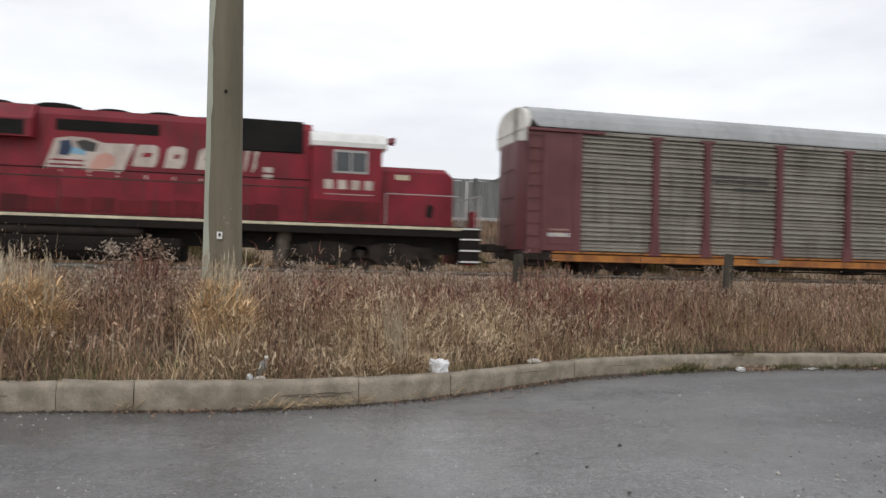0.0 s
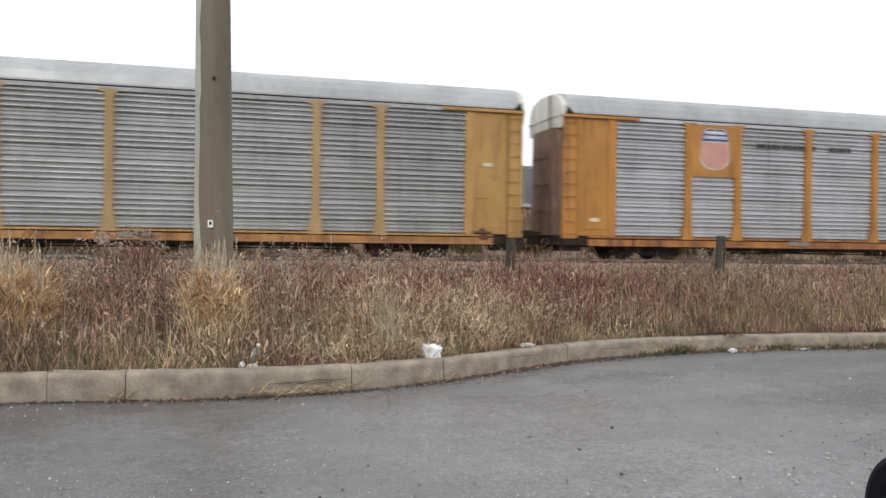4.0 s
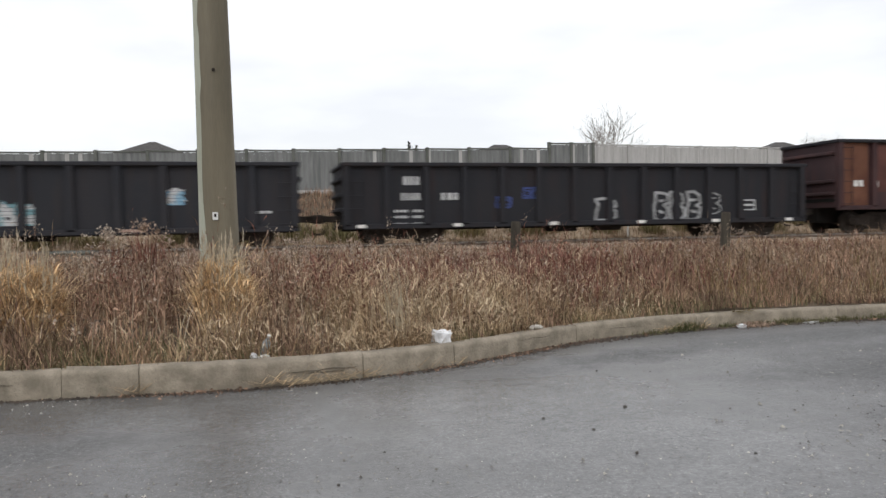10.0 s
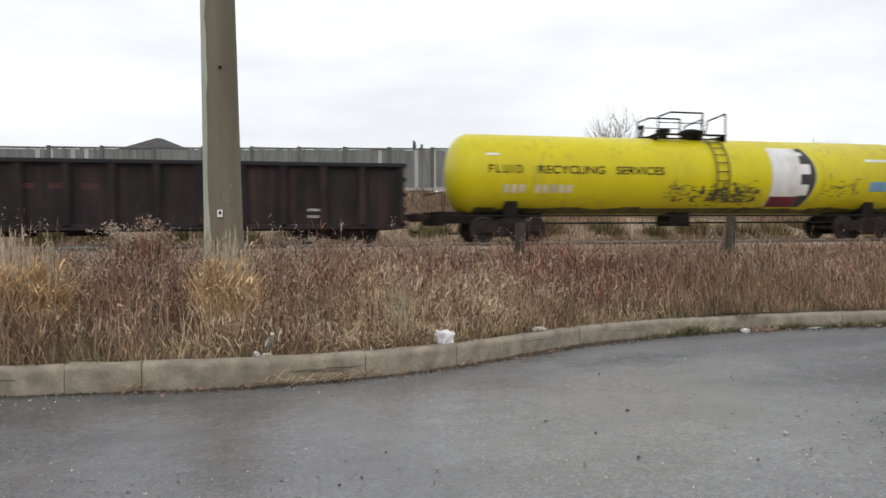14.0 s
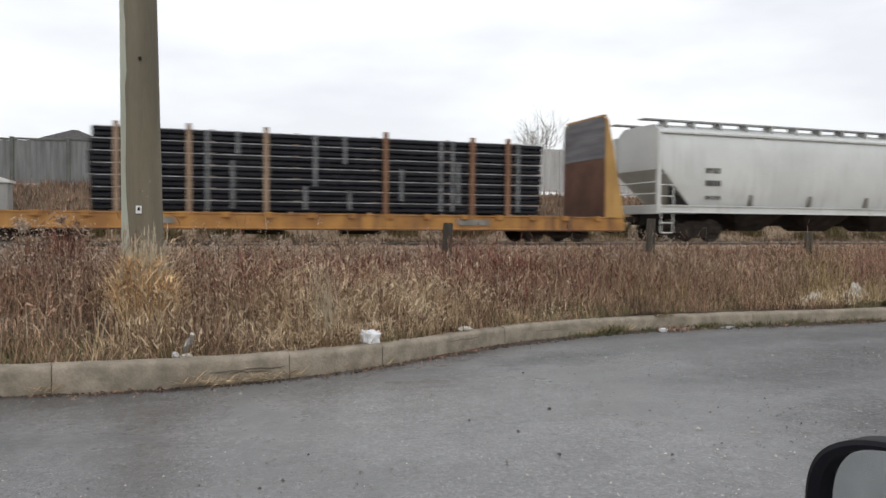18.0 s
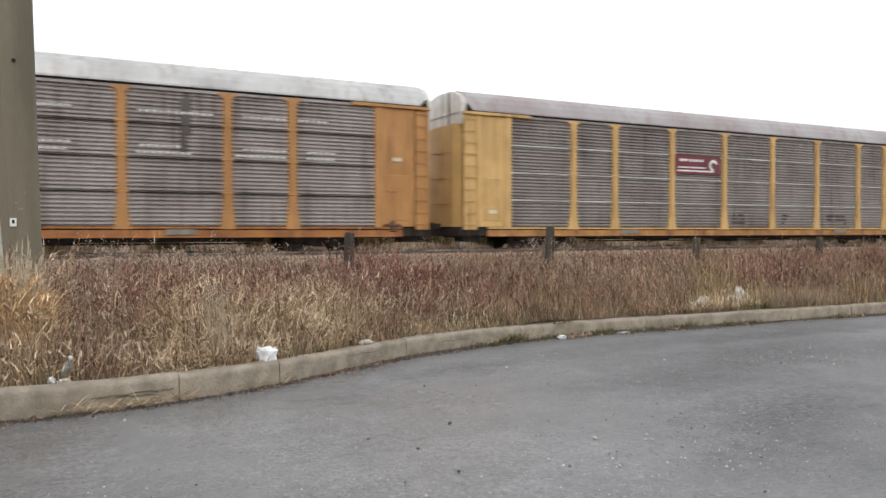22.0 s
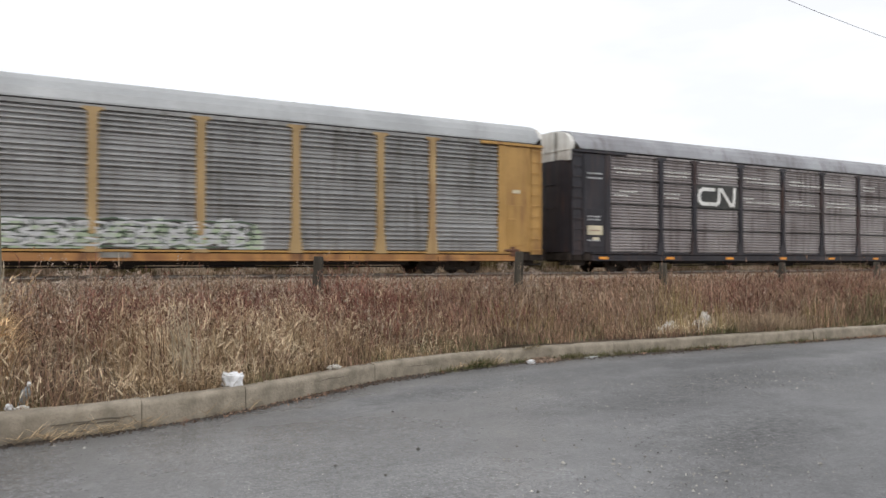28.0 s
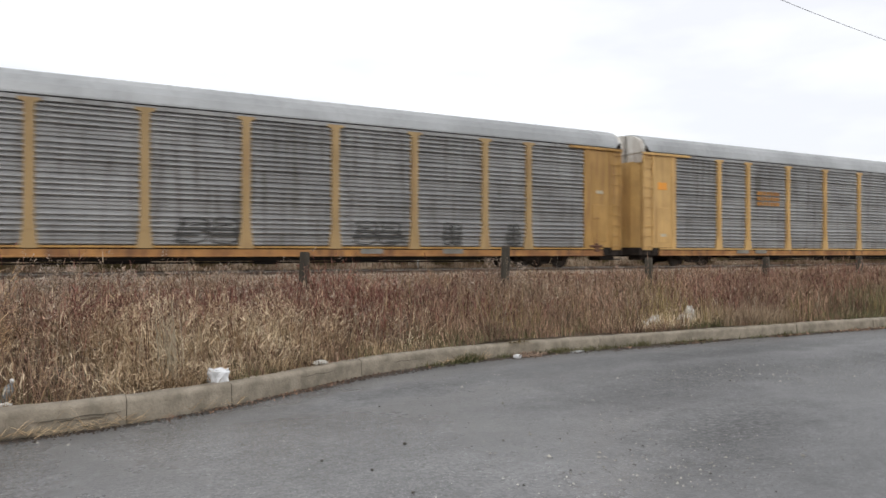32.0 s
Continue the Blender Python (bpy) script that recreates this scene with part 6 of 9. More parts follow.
    for y in (-0.72, 0.72):
        rail.tube([(7.3, y, zt), (7.3, y, zt + 0.55), (7.75, y, zt + 0.72), (9.0, y, zt + 0.72), (9.0, y, zt)], 0.03, 6)
        rail.tube([(9.1, y, zt), (9.2, y, zt + 0.45), (9.9, y, zt + 0.72), (9.9, y, zt)], 0.03, 6)
        rail.tube([(7.3, y, zt + 0.36), (9.0, y, zt + 0.36)], 0.016, 6)
    part("handrail", rail, M_BLACK, car)
    part("manway", G().lathe([(0, 0.34), (0.26, 0.34), (0.26, 0.44), (0.34, 0.44), (0.42, 0.2)], 18, (9.0, 0, zc + rad - 0.06), "z"), M_BLACK, car, smooth=True)
    part("valve", G().lathe([(0, 0.16), (0.3, 0.16), (0.3, 0.26), (0.38, 0.26), (0.44, 0.1)], 14, (7.9, 0, zc + rad - 0.06), "z"), M_BLACK, car, smooth=True)
    part("vent_pipe", G().cyl((7.0, -0.1, zc + rad - 0.1), (7.0, -0.1, zc + rad + 0.42), 0.06, 10).box(6.92, 7.08, -0.18, -0.02, zc + rad + 0.3, zc + rad + 0.44, 0.02), M_BLACK, car)
    part("draft_sill", G().box(-0.398, 3.2, -0.35, 0.35, 0.62, 1.0), M_BLACK, car)
    part("draft_sill", G().box(b - 3.2, b + 0.398, -0.35, 0.35, 0.62, 1.0), M_BLACK, car)
    part("end_beam", G().box(-0.55, -0.4, -1.45, 1.45, 0.55, 1.0), M_BLACK, car)
    part("end_beam", G().box(b + 0.4, b + 0.55, -1.45, 1.45, 0.55, 1.0), M_BLACK, car)
    part("side_rail", G().tube([(-0.5, -1.42, 0.86), (b + 0.5, -1.42, 0.86)], 0.028, 6).tube([(-0.45, -1.42, 1.6), (-0.45, -1.42, 0.86)], 0.022, 6).tube([(-0.45, -1.42, 1.6), (-0.45, 1.42, 1.6)], 0.022, 6).tube([(b + 0.45, -1.42, 1.6), (b + 0.45, 1.42, 1.6)], 0.022, 6).tube([(b + 0.45, -1.42, 1.6), (b + 0.45, -1.42, 0.86)], 0.022, 6), M_BLACK, car)
    for x in (1.9, b - 1.9):
        part("saddle", G().prism([(-0.95, 0.78), (0.95, 0.78), (0.98, 1.35), (0.6, 1.12), (0, 0.98), (-0.6, 1.12), (-0.98, 1.35)], x - 0.22, x + 0.22, "x"), M_BLACK, car)
        part("step", G().tube([(x - 2.2 if x < 5 else x + 1.7, -1.42, 0.9), (x - 2.2 if x < 5 else x + 1.7, -1.42, 0.3), (x - 1.8 if x < 5 else x + 2.1, -1.42, 0.3), (x - 1.8 if x < 5 else x + 2.1, -1.42, 0.9)], 0.02, 6), M_BLACK, car)
        add_truck(car, x)
    part("brake_rod", G().box(7.9, 8.7, -0.5, 0.5, 0.5, 0.95, 0.04).tube([(3, -0.5, 0.62), (b - 3, -0.5, 0.62)], 0.03, 6), M_BLACK, car)
    add_couplers(car, -0.5, b + 0.5)


tank_car(196.15)


# -- bulkhead flat cars with bundles of black tube --
def bulkhead(car, x, into, lining_low, lining_up):
    """An end wall: a lined face towards the load, buttresses and rungs on the outside."""
    s = -into
    out = lambda d: x + s * d
    # the plate's dark colour holds the shade of the slots between columns
    b = part("bulkhead", G().prism([(-1.455, 0.60), (1.455, 0.60), (1.455, 4.12), (1.25, 4.34), (-1.25, 4.34), (-1.455, 4.12)], min(x, out(0.05)), max(x, out(0.05)), "x"), P_RUSTSHADE, car, "dark rusted plate")
    for y in (-1.46, 1.40):
        part("buttress", G().prism([(x, 0.42), (out(0.80), 0.42), (out(0.76), 1.0), (out(0.12), 4.22), (x, 4.36)], y, y + 0.07, "y"), P_YELLOW, b)
    for y in (-0.66, 0.0, 0.62):
        part("column", G().prism([(x, 0.6), (out(0.32), 0.6), (out(0.28), 2.1), (out(0.11), 4.3), (x, 4.3)], y, y + 0.09, "y"), P_YELLOW, b)
    for z, d in ((1.15, 0.40), (2.15, 0.46), (4.08, 0.13)):
        part("stiffener", G().box(min(x, out(d)), max(x, out(d)), -1.4, 1.4, z, z + 0.05), P_YELLOW, b)
    part("top_beam", G().box(min(x - 0.02, out(0.14)), max(x + 0.02, out(0.14)), -1.3, 1.3, 4.34, 4.42, 0.01), P_YELLOW, b)
    f = x + into * 0.03
    part("lining", G().box(min(x, f), max(x, f), -1.44, 1.44, 0.90, 2.9), lining_low, b)
    part("lining", G().prism([(-1.44, 2.91), (1.44, 2.91), (1.44, 4.10), (1.22, 4.34), (-1.22, 4.34), (-1.44, 4.10)], min(x, f), max(x, f), "x"), lining_up, b)
    part("brake_wheel", G().lathe([(0, 0.24), (0.03, 0.28), (0.06, 0.24)], 16, (out(0.72), 0.55, 1.7), "x"), M_IRON, b)


def tube_load(car, xa, xb, z0, layers, h, seed):
    r = random.Random(seed)
    z = z0
    for k in range(layers):
        n = 11
        w = 2.62 / n
        for j in range(n):
            e0, e1 = r.uniform(-0.08, 0.08), r.uniform(-0.08, 0.08)
            y = -1.31 + j * w
            half = h / 2 - 0.006
            for q in range(2):
                zz = z + q * h / 2
                tube = part("steel_tube", G().box(xa + e0, xb + e1, y + 0.004, y + w - 0.004, zz + 0.004, zz + half, 0.035 if j == 0 else 0.0), P_PIPE, car)
                lay = tube if j == 0 else lay
        # painted highlight: a thin pale strip along the top of each layer
        part("worn_edge", G().box(xa + 0.1, xb - 0.1, -1.316, -1.300, z + h - 0.020, z + h + 0.002), P_HIGHLIGHT, lay, "bare worn steel edge")
        z += h
        for x in np.arange(xa + 0.8, xb - 0.5, 2.4):
            part("batten", G().box(x, x + 0.09, -1.30, 1.30, z, z + 0.035), P_STAKE, car)
        z += 0.035
    return z


def bulkhead_flat(x0, length, label, xa, xb, layers, stakes, straps, seed, right_low, right_up):
    car = car_root("bulkhead_flat_car", label, "railcar", x0)
    part("deck", G().box(0.2, length - 0.2, -1.42, 1.42, 0.76, 0.86), M_TIE, car, "worn timber deck")
    part("side_sill", G().prism([(-1.50, 0.42), (-1.38, 0.42), (-1.38, 0.88), (-1.50, 0.88), (-1.50, 0.84), (-1.47, 0.83), (-1.47, 0.47), (-1.50, 0.46)], 0.1, length - 0.1, "x"), P_FLATSILL, car)
    part("sill_lip", G().box(0.1, length - 0.1, -1.505, -1.40, 0.385, 0.418), P_RUSTSHADE, car, "dark rusty lower lip")
    part("far_sill", G().box(0.1, length - 0.1, 1.38, 1.50, 0.42, 0.88), P_FLATSILL, car)
    pk = shared("stake_pocket", P_FLATSILL, lambda: G().box(-0.11, 0.11, -1.58, -1.50, 0.74, 0.90, 0.01))
    for x in np.arange(1.4, length - 1, 1.22):
        part("stake_pocket", pk, P_FLATSILL, car, at=pose(x, 0, 0))
    for x in (5.0, length - 6.2):
        part("sill_plate", G().box(x, x + 1.1, -1.512, -1.50, 0.56, 0.74), M_PLATE, car, "grey stencilled plate")
    bulkhead(car, 0.80, 1, P_TIMBER, P_TIMBER)
    bulkhead(car, length - 0.80, -1, right_low, right_up)
    h = 0.30
    zt = tube_load(car, xa, xb, 0.93, layers, h, seed)
    for x in np.arange(xa + 0.6, xb, 2.4):
        part("bolster", G().box(x, x + 0.12, -1.35, 1.35, 0.86, 0.93), P_STAKE, car)
    for x, top, m in stakes:
        part("stake", G().box(x - 0.07, x + 0.07, -1.45, -1.33, 0.62, zt + top, 0.008), m, car, "timber side stake")
        part("stake", G().box(x - 0.07, x + 0.07, 1.33, 1.45, 0.62, zt + top, 0.008), m, car)
    for x, za, zb in straps:
        part("strap", G().box(x - 0.055, x + 0.055, -1.335, -1.318, za, min(zb, zt - 0.03)), P_STRAP, car, "grey steel strap")
    part("underframe", G().box(0.3, length - 0.3, -0.3, 0.3, 0.42, 0.76).box(8, 9.2, -1.1, -0.5, 0.25, 0.7, 0.04).cyl((11, -0.8, 0.45), (12.2, -0.8, 0.45), 0.2, 12), M_BLACK, car)
    for x in (2.3, length - 2.3):
        add_truck(car, x)
    add_couplers(car, 0.2, length - 0.2)
    return car


c = bulkhead_flat(215.06, 20.44, "yellow bulkhead flat car loaded with strapped black steel tubes", 2.7, 16.75, 6,
                  [(4.49, 0.20, P_STAKE), (5.68, 0.12, P_STAKE), (8.15, 0.22, P_STAKE), (11.8, 0.14, P_STAKERED), (14.22, 0.22, P_STAKE), (15.52, 0.20, P_STAKE)],
                  [(4.05, 2.2, 2.9), (4.1, 1.6, 2.1), (4.25, 1.0, 1.5), (6.05, 1.0, 2.1), (6.5, 1.6, 2.9), (8.6, 0.95, 2.9), (9.2, 1.5, 2.9), (9.3, 1.0, 1.7), (10.0, 2.2, 2.9), (10.0, 1.0, 1.6), (11.1, 1.4, 2.9), (11.45, 1.0, 2.1), (13.6, 1.0, 2.9), (15.9, 1.0, 2.0), (15.75, 2.3, 2.9)], 61, P_TIMBER, P_TIMBER)
part("crate", G().box(2.2, 2.62, -1.3, 1.3, 0.87, 1.75, 0.02), M_PAPER, c, "pale wrapped bundle end")
c = bulkhead_flat(236.89, 20.82, "yellow bulkhead flat car stacked high with black steel tubes", 3.9, 17.65, 7,
                  [(4.6, 0.1, P_STAKE), (6.5, 0.12, P_STAKE), (8.65, 0.12, P_STAKE), (12.27, 0.15, P_STAKERED), (15.15, 0.10, P_STAKERED), (16.4, 0.12, P_STAKERED)],
                  [(5.0, 1.0, 2.4), (7.0, 0.95, 3.3), (7.7, 1.0, 2.4), (7.85, 2.6, 3.3), (9.8, 1.0, 1.7), (10.1, 1.7, 3.3), (11.0, 2.4, 3.3), (11.15, 1.0, 1.6), (12.8, 1.3, 2.3), (14.1, 1.0, 3.3), (14.5, 1.0, 3.3), (14.7, 1.2, 2.6), (16.8, 1.0, 3.3)], 62, P_RUSTSHADE, P_TIMBER)


# -- covered hopper --
def hopper(x0):
    car = car_root("covered_hopper", "pale grey covered hopper car with dirty smooth sides", "railcar", x0)
    n, length = 19.5, 19.5
    zr, zs = 4.02, 1.33
    near = [(-float(np.interp(z, [zs, 1.6, 1.9, 2.3, 2.8, 3.3, 3.6, 3.92], [1.30, 1.40, 1.46, 1.505, 1.52, 1.50, 1.46, 1.36])), z) for z in (zs, 1.5, 1.7, 1.9, 2.1, 2.35, 2.6, 2.85, 3.1, 3.35, 3.6, 3.76, 3.92)]
    side = near + [(-1.28, zr), (-0.9, zr + 0.22), (0.9, zr + 0.22), (1.28, zr)] + [(-y, z) for y, z in reversed(near)]
    g, m = G(), len(side)
    # slope sheets: the lower corners draw back towards the middle of the car
    vs = []
    stations = [(0.15, 2.62), (1.5, zs), (length - 1.5, zs), (length - 0.15, 2.62)]
    for x, low in stations:
        for y, z in side:
            zz = max(z, low)
            vs.append((x, y if zz == z else math.copysign(float(np.interp(zz, [zs, 1.9, 2.8, 3.6], [1.30, 1.46, 1.52, 1.46])), y), zz))
    fs = [(i * m + k, (i + 1) * m + k, (i + 1) * m + k + 1, i * m + k + 1) for i in range(3) for k in range(m - 1)]
    fs += [tuple(range(m)), tuple(3 * m + k for k in range(m))] + [(i * m, (i + 1) * m, (i + 1) * m + m - 1, i * m + m - 1) for i in range(3)]
    part("body", g.add(vs, fs), P_HOPPER, car, smooth=True)
    part("side_sill", G().prism([(-1.46, 1.06), (-1.40, 1.06), (-1.40, 1.34), (-1.52, 1.34), (-1.52, 1.30), (-1.46, 1.29), (-1.46, 1.11), (-1.51, 1.10), (-1.51, 1.06)], 0.14, length - 0.14, "x"), P_HOPPER, car)
    part("side_sill", G().box(0.14, length - 0.14, 1.40, 1.50, 1.08, 1.34, 0.012), P_HOPPER, car)
    for x in (0.0, length - 0.14):
        part("end_sill", G().box(x, x + 0.14, -1.5, 1.5, 1.02, 1.34, 0.012), P_HOPPER, car)
    part("eave_rail", G().box(0.1, length - 0.1, -1.46, -1.34, 3.88, 3.98, 0.02).box(0.1, length - 0.1, 1.34, 1.46, 3.88, 3.98, 0.02), P_HOPPER, car)
    walk_ = G().box(-0.35, length + 0.35, -1.12, -0.72, zr + 0.36, zr + 0.40).box(-0.35, length + 0.35, 0.72, 1.12, zr + 0.36, zr + 0.40)
    part("running_board", walk_, M_GREYSTEEL, car, "grey steel roof walkway")
    br = shared("board_bracket", M_GREYSTEEL, lambda: G().box(-0.04, 0.04, -0.22, 0.22, zr + 0.08, zr + 0.36))
    for x in np.arange(0.6, length, 1.18):
        part("bracket", br, M_GREYSTEEL, car, at=pose(x, -0.92, 0))
        part("bracket", br, M_GREYSTEEL, car, at=pose(x, 0.92, 0))
    for x in np.arange(1.6, length - 1, 1.45):
        part("hatch", G().box(x, x + 0.75, -0.33, 0.33, zr + 0.2, zr + 0.33, 0.03), P_HOPPER, car)
    rib = shared("hopper_rib", M_PLATE, lambda: G().prism([(-1.50, 1.32), (-1.32, 1.32), (-1.42, 1.75), (-1.53, 1.75)], -0.05, 0.05, "x"))
    for x in (4.1, 6.9, 9.75, 12.6, 15.2):
        part("side_rib", rib, M_PLATE, car, at=pose(x, 0, 0))
    for x, f in ((0.08, 1), (length - 0.08, -1)):
        for y in (-1.42, 1.42):
            part("corner_post", G().box(x - 0.07, x + 0.07, y - 0.07, y + 0.07, 1.3, 3.95, 0.01), P_HOPPER, car)
        part("end_brace", G().tube([(x, -1.42, 1.75), (x, 1.42, 1.75)], 0.03, 6).tube([(x, -1.42, 2.15), (x, 1.42, 2.15)], 0.03, 6), P_HOPPER, car)
        part("ladder", G().tube([(x + f * 0.62, -1.45, 1.3), (x + f * 0.62, -1.45, 2.75)], 0.025, 6).tube([(x + f * 0.08, -1.45, 1.65), (x + f * 0.62, -1.45, 1.65)], 0.02, 6).tube([(x + f * 0.08, -1.45, 2.05), (x + f * 0.62, -1.45, 2.05)], 0.02, 6).tube([(x + f * 0.08, -1.45, 2.45), (x + f * 0.62, -1.45, 2.45)], 0.02, 6), P_HOPPER, car)
        part("step", G().tube([(x + f * 0.1, -1.46, 1.1), (x + f * 0.1, -1.46, 0.35), (x + f * 0.6, -1.46, 0.35), (x + f * 0.6, -1.46, 1.1)], 0.022, 6).tube([(x + f * 0.1, -1.46, 0.7), (x + f * 0.6, -1.46, 0.7)], 0.022, 6), P_HOPPER, car)
        # dark plate painted as the shaded hollow under the slope sheet
        part("slope_opening", G().prism([(x + f * 0.55, 1.36), (x + f * 1.32, 1.36), (x + f * 0.85, 1.85), (x + f * 0.55, 2.10)], -1.30, -1.26, "y"), M_DARKIN, car)
    for k in range(4):
        a = 3.4 + k * 3.35
        part("discharge_bay", G().add([(a, -1.3, 1.3), (a + 2.9, -1.3, 1.3), (a + 2.9, 1.3, 1.3), (a, 1.3, 1.3), (a + 0.95, -0.5, 0.42), (a + 1.95, -0.5, 0.42), (a + 1.95, 0.5, 0.42), (a + 0.95, 0.5, 0.42)], [(0, 1, 5, 4), (1, 2, 6, 5), (2, 3, 7, 6), (3, 0, 4, 7), (4, 5, 6, 7)]), M_IRON, car)
    part("underframe", G().box(0.1, length - 0.1, -0.3, 0.3, 0.62, 1.05), M_BLACK, car)
    for z_, h_, n_ in ((2.50, 0.2, 4), (2.05, 0.2, 6), (1.56, 0.13, 5)):
        mark(car, 2.02, -1.515, z_, 0.7, h_, n_, M_SPRAYBLACK)
    for k in range(5):
        part("lettering", G().box(16.25, 17.0 + 0.1 * (k % 3), -1.53, -1.518, 2.0 + 0.11 * k, 2.03 + 0.11 * k), M_SPRAYBLACK, car)
    part("notice", G().box(16.92, 17.26, -1.50, -1.46, 1.48, 1.72), M_SPRAYBLACK, car, "small black notice")
    for x in (2.0, length - 2.0):
        add_truck(car, x)
    add_couplers(car, 0, length)


hopper(259.01)

# 13: old weathered carrier
c = autorack(279.76, "old automobile carrier, rusty grey panels, shield emblem, pink graffiti", P_OLDORANGE, S_DARK, R_PALE, M_CAP, "seamed", sill_m=P_SILLDARK, shield=M_WHITE)
spray(c, 1.85, 4.7, 0.56, 1.72, -1.506, [M_SPRAYPINK, M_SPRAYPINK, M_SPRAYWHITE], 5, 71, pitch=0.09, fill=1.0)
scrawl(c, 1.95, 4.6, 0.66, 1.55, -1.512, M_SPRAYWHITE, 3, 72, 0.075)
scrawl(c, 2.0, 4.65, 0.62, 1.6, -1.516, M_MAROON, 4, 73, 0.028)
rust_ = part("roof_rust", G().sheet([(-1.55, 4.745), (-1.55, 4.80), (-1.48, 5.056), (-1.36, 5.271), (-1.135, 5.426), (-0.76, 5.526)], 0.40, 0.95), P_RUSTSHADE, c, "rust-brown first sheet of the roof")
for x_, z_ in ((-0.15, 3.95), (0.02, 2.35), (-0.17, 2.3), (-0.17, 3.8)):
    part("slot", G().box(x_ - 0.02, x_ + 0.42, -1.475, -1.452, z_, z_ + 0.11), M_BLACK, c, "dark slot in the end post")
part("vent_plate", G().cyl((0.27, -1.478, 1.36), (0.27, -1.462, 1.36), 0.13, 16), M_CREAM, c, "round cream plate")
for x_ in (2.4, 7.1, 9.8, 13.6, 19.4):
    part("stain", G().box(x_, x_ + 0.16, -1.481, -1.4785, 2.9, 4.4).box(x_ + 0.16, x_ + 0.30, -1.481, -1.4785, 3.4, 4.5), S_SOOT, c, "dark run-down stain")["kind"] = "stuff"
rr_ = random.Random(9)
for a_, b_ in zip(EDGES[2:], EDGES[3:]):
    for z_ in (3.98, 3.02, 2.83):
        n_ = rr_.randint(5, 12)
        off_ = rr_.uniform(0.15, 0.5)
        holes = G()
        for k_ in range(n_):
            xx_ = a_ + off_ + k_ * 0.19
            if xx_ < b_ - 0.2:
                holes.box(xx_, xx_ + 0.10, -1.486, -1.466, z_ - 0.01, z_ + 0.06)
        if holes.f:
            part("vent_strip", holes, M_WHITE, c, "row of worn bright vent holes")["kind"] = "stuff"
# 14: maroon plate
c = autorack(308.27, "automobile carrier, pale yellow frame, dark panels, maroon name plate", P_PALEYEL, S_MID, R_PINK, M_CAP, "seamed")
for z_ in (1.71, 2.667, 3.624):
    part("seam_strip", G().box(EDGES[0], EDGES[-1], -1.490, -1.476, z_, z_ + 0.05), R_PALE, c, "pale metal strip over a sheet seam")
pl = part("name_plate", G().box(9.49, 11.90, -1.50, -1.47, 2.92, 3.68, 0.006), M_MAROON, c, "maroon plate with white emblem")
part("lettering", G().box(9.60, 11.10, -1.507, -1.50, 3.16, 3.21).box(9.60, 11.55, -1.507, -1.50, 3.02, 3.08), M_WHITE, pl)
part("lettering", letter_bars(1.3, 0.1, 10), M_WHITE, pl, at=pose(9.7, -1.501, 3.42))
wheel_ = G()
for k_ in range(7):
    t0_, t1_ = radians(20 + k_ * 36), radians(56 + k_ * 36)
    wheel_.prism([(11.52 + 0.24 * math.cos(t0_), 3.30 + 0.24 * math.sin(t0_)), (11.52 + 0.24 * math.cos(t1_), 3.30 + 0.24 * math.sin(t1_)), (11.52 + 0.13 * math.cos(t1_), 3.30 + 0.13 * math.sin(t1_)), (11.52 + 0.13 * math.cos(t0_), 3.30 + 0.13 * math.sin(t0_))], -1.508, -1.50, "y")
part("emblem", wheel_, M_WHITE, pl)
for x_, w_ in ((12.6, 0.8), (15.6, 0.5), (18.3, 1.6)):
    spray(c, x_, x_ + w_, 0.95, 1.45, -1.484, [M_SPRAYBLACK], 2, int(x_ * 7), fill=0.45)
# 15: bright silver
c = autorack(336.82, "automobile carrier with orange-yellow frame and bright silver ribbed panels", P_ORANGE, S_BRIGHT, R_BRIGHT, M_WHITE)
# 16: round emblem, pink and green graffiti
c = autorack(365.31, "yellow-framed automobile carrier, round blue emblem, pink and green graffiti", P_YELLOW, S_GREY, R_STEEL, M_CAP)
add_roundel(c, 1.28, 3.92)
spray(c, 1.95, 4.5, 0.84, 1.55, -1.484, [M_SPRAYTAN, M_SPRAYPINK, M_GREYSTEEL], 4, 81, fill=0.55)
spray(c, 4.7, 6.3, 0.84, 1.62, -1.484, [M_SPRAYPINK, M_GREYSTEEL], 3, 82, fill=0.55)
spray(c, 6.4, 8.0, 0.84, 1.45, -1.484, [M_SPRAYTAN, M_SPRAYPINK], 2, 83, fill=0.7)
spray(c, 8.7, 12.4, 0.80, 1.72, -1.510, [M_LTGREEN, M_SPRAYWHITE, M_GREYSTEEL, M_SPRAYWHITE], 4, 84, fill=0.72)
spray(c, 12.3, 16.9, 0.80, 1.70, -1.510, [M_LTGREEN, M_SPRAYWHITE, M_GREYSTEEL, M_SPRAYWHITE], 5, 85, fill=0.72)
scrawl(c, 8.8, 16.6, 0.86, 1.62, -1.516, M_SIGNGREEN, 9, 86, 0.022)
scrawl(c, 8.9, 16.4, 0.9, 1.55, -1.520, M_SPRAYWHITE, 8, 87, 0.03)
for x_, w_, m_ in ((1.95, 1.0, M_SPRAYPINK), (3.0, 1.5, M_SPRAYTAN), (4.75, 1.3, M_SPRAYPINK), (6.1, 0.5, M_SPRAYTAN), (6.65, 1.4, M_SPRAYTAN)):
    spray(c, x_, x_ + w_, 0.80, 1.66, -1.486, [m_, m_, M_GREYSTEEL], 1, int(x_ * 10), pitch=0.155, fill=0.5, label="faded pink and tan graffiti")
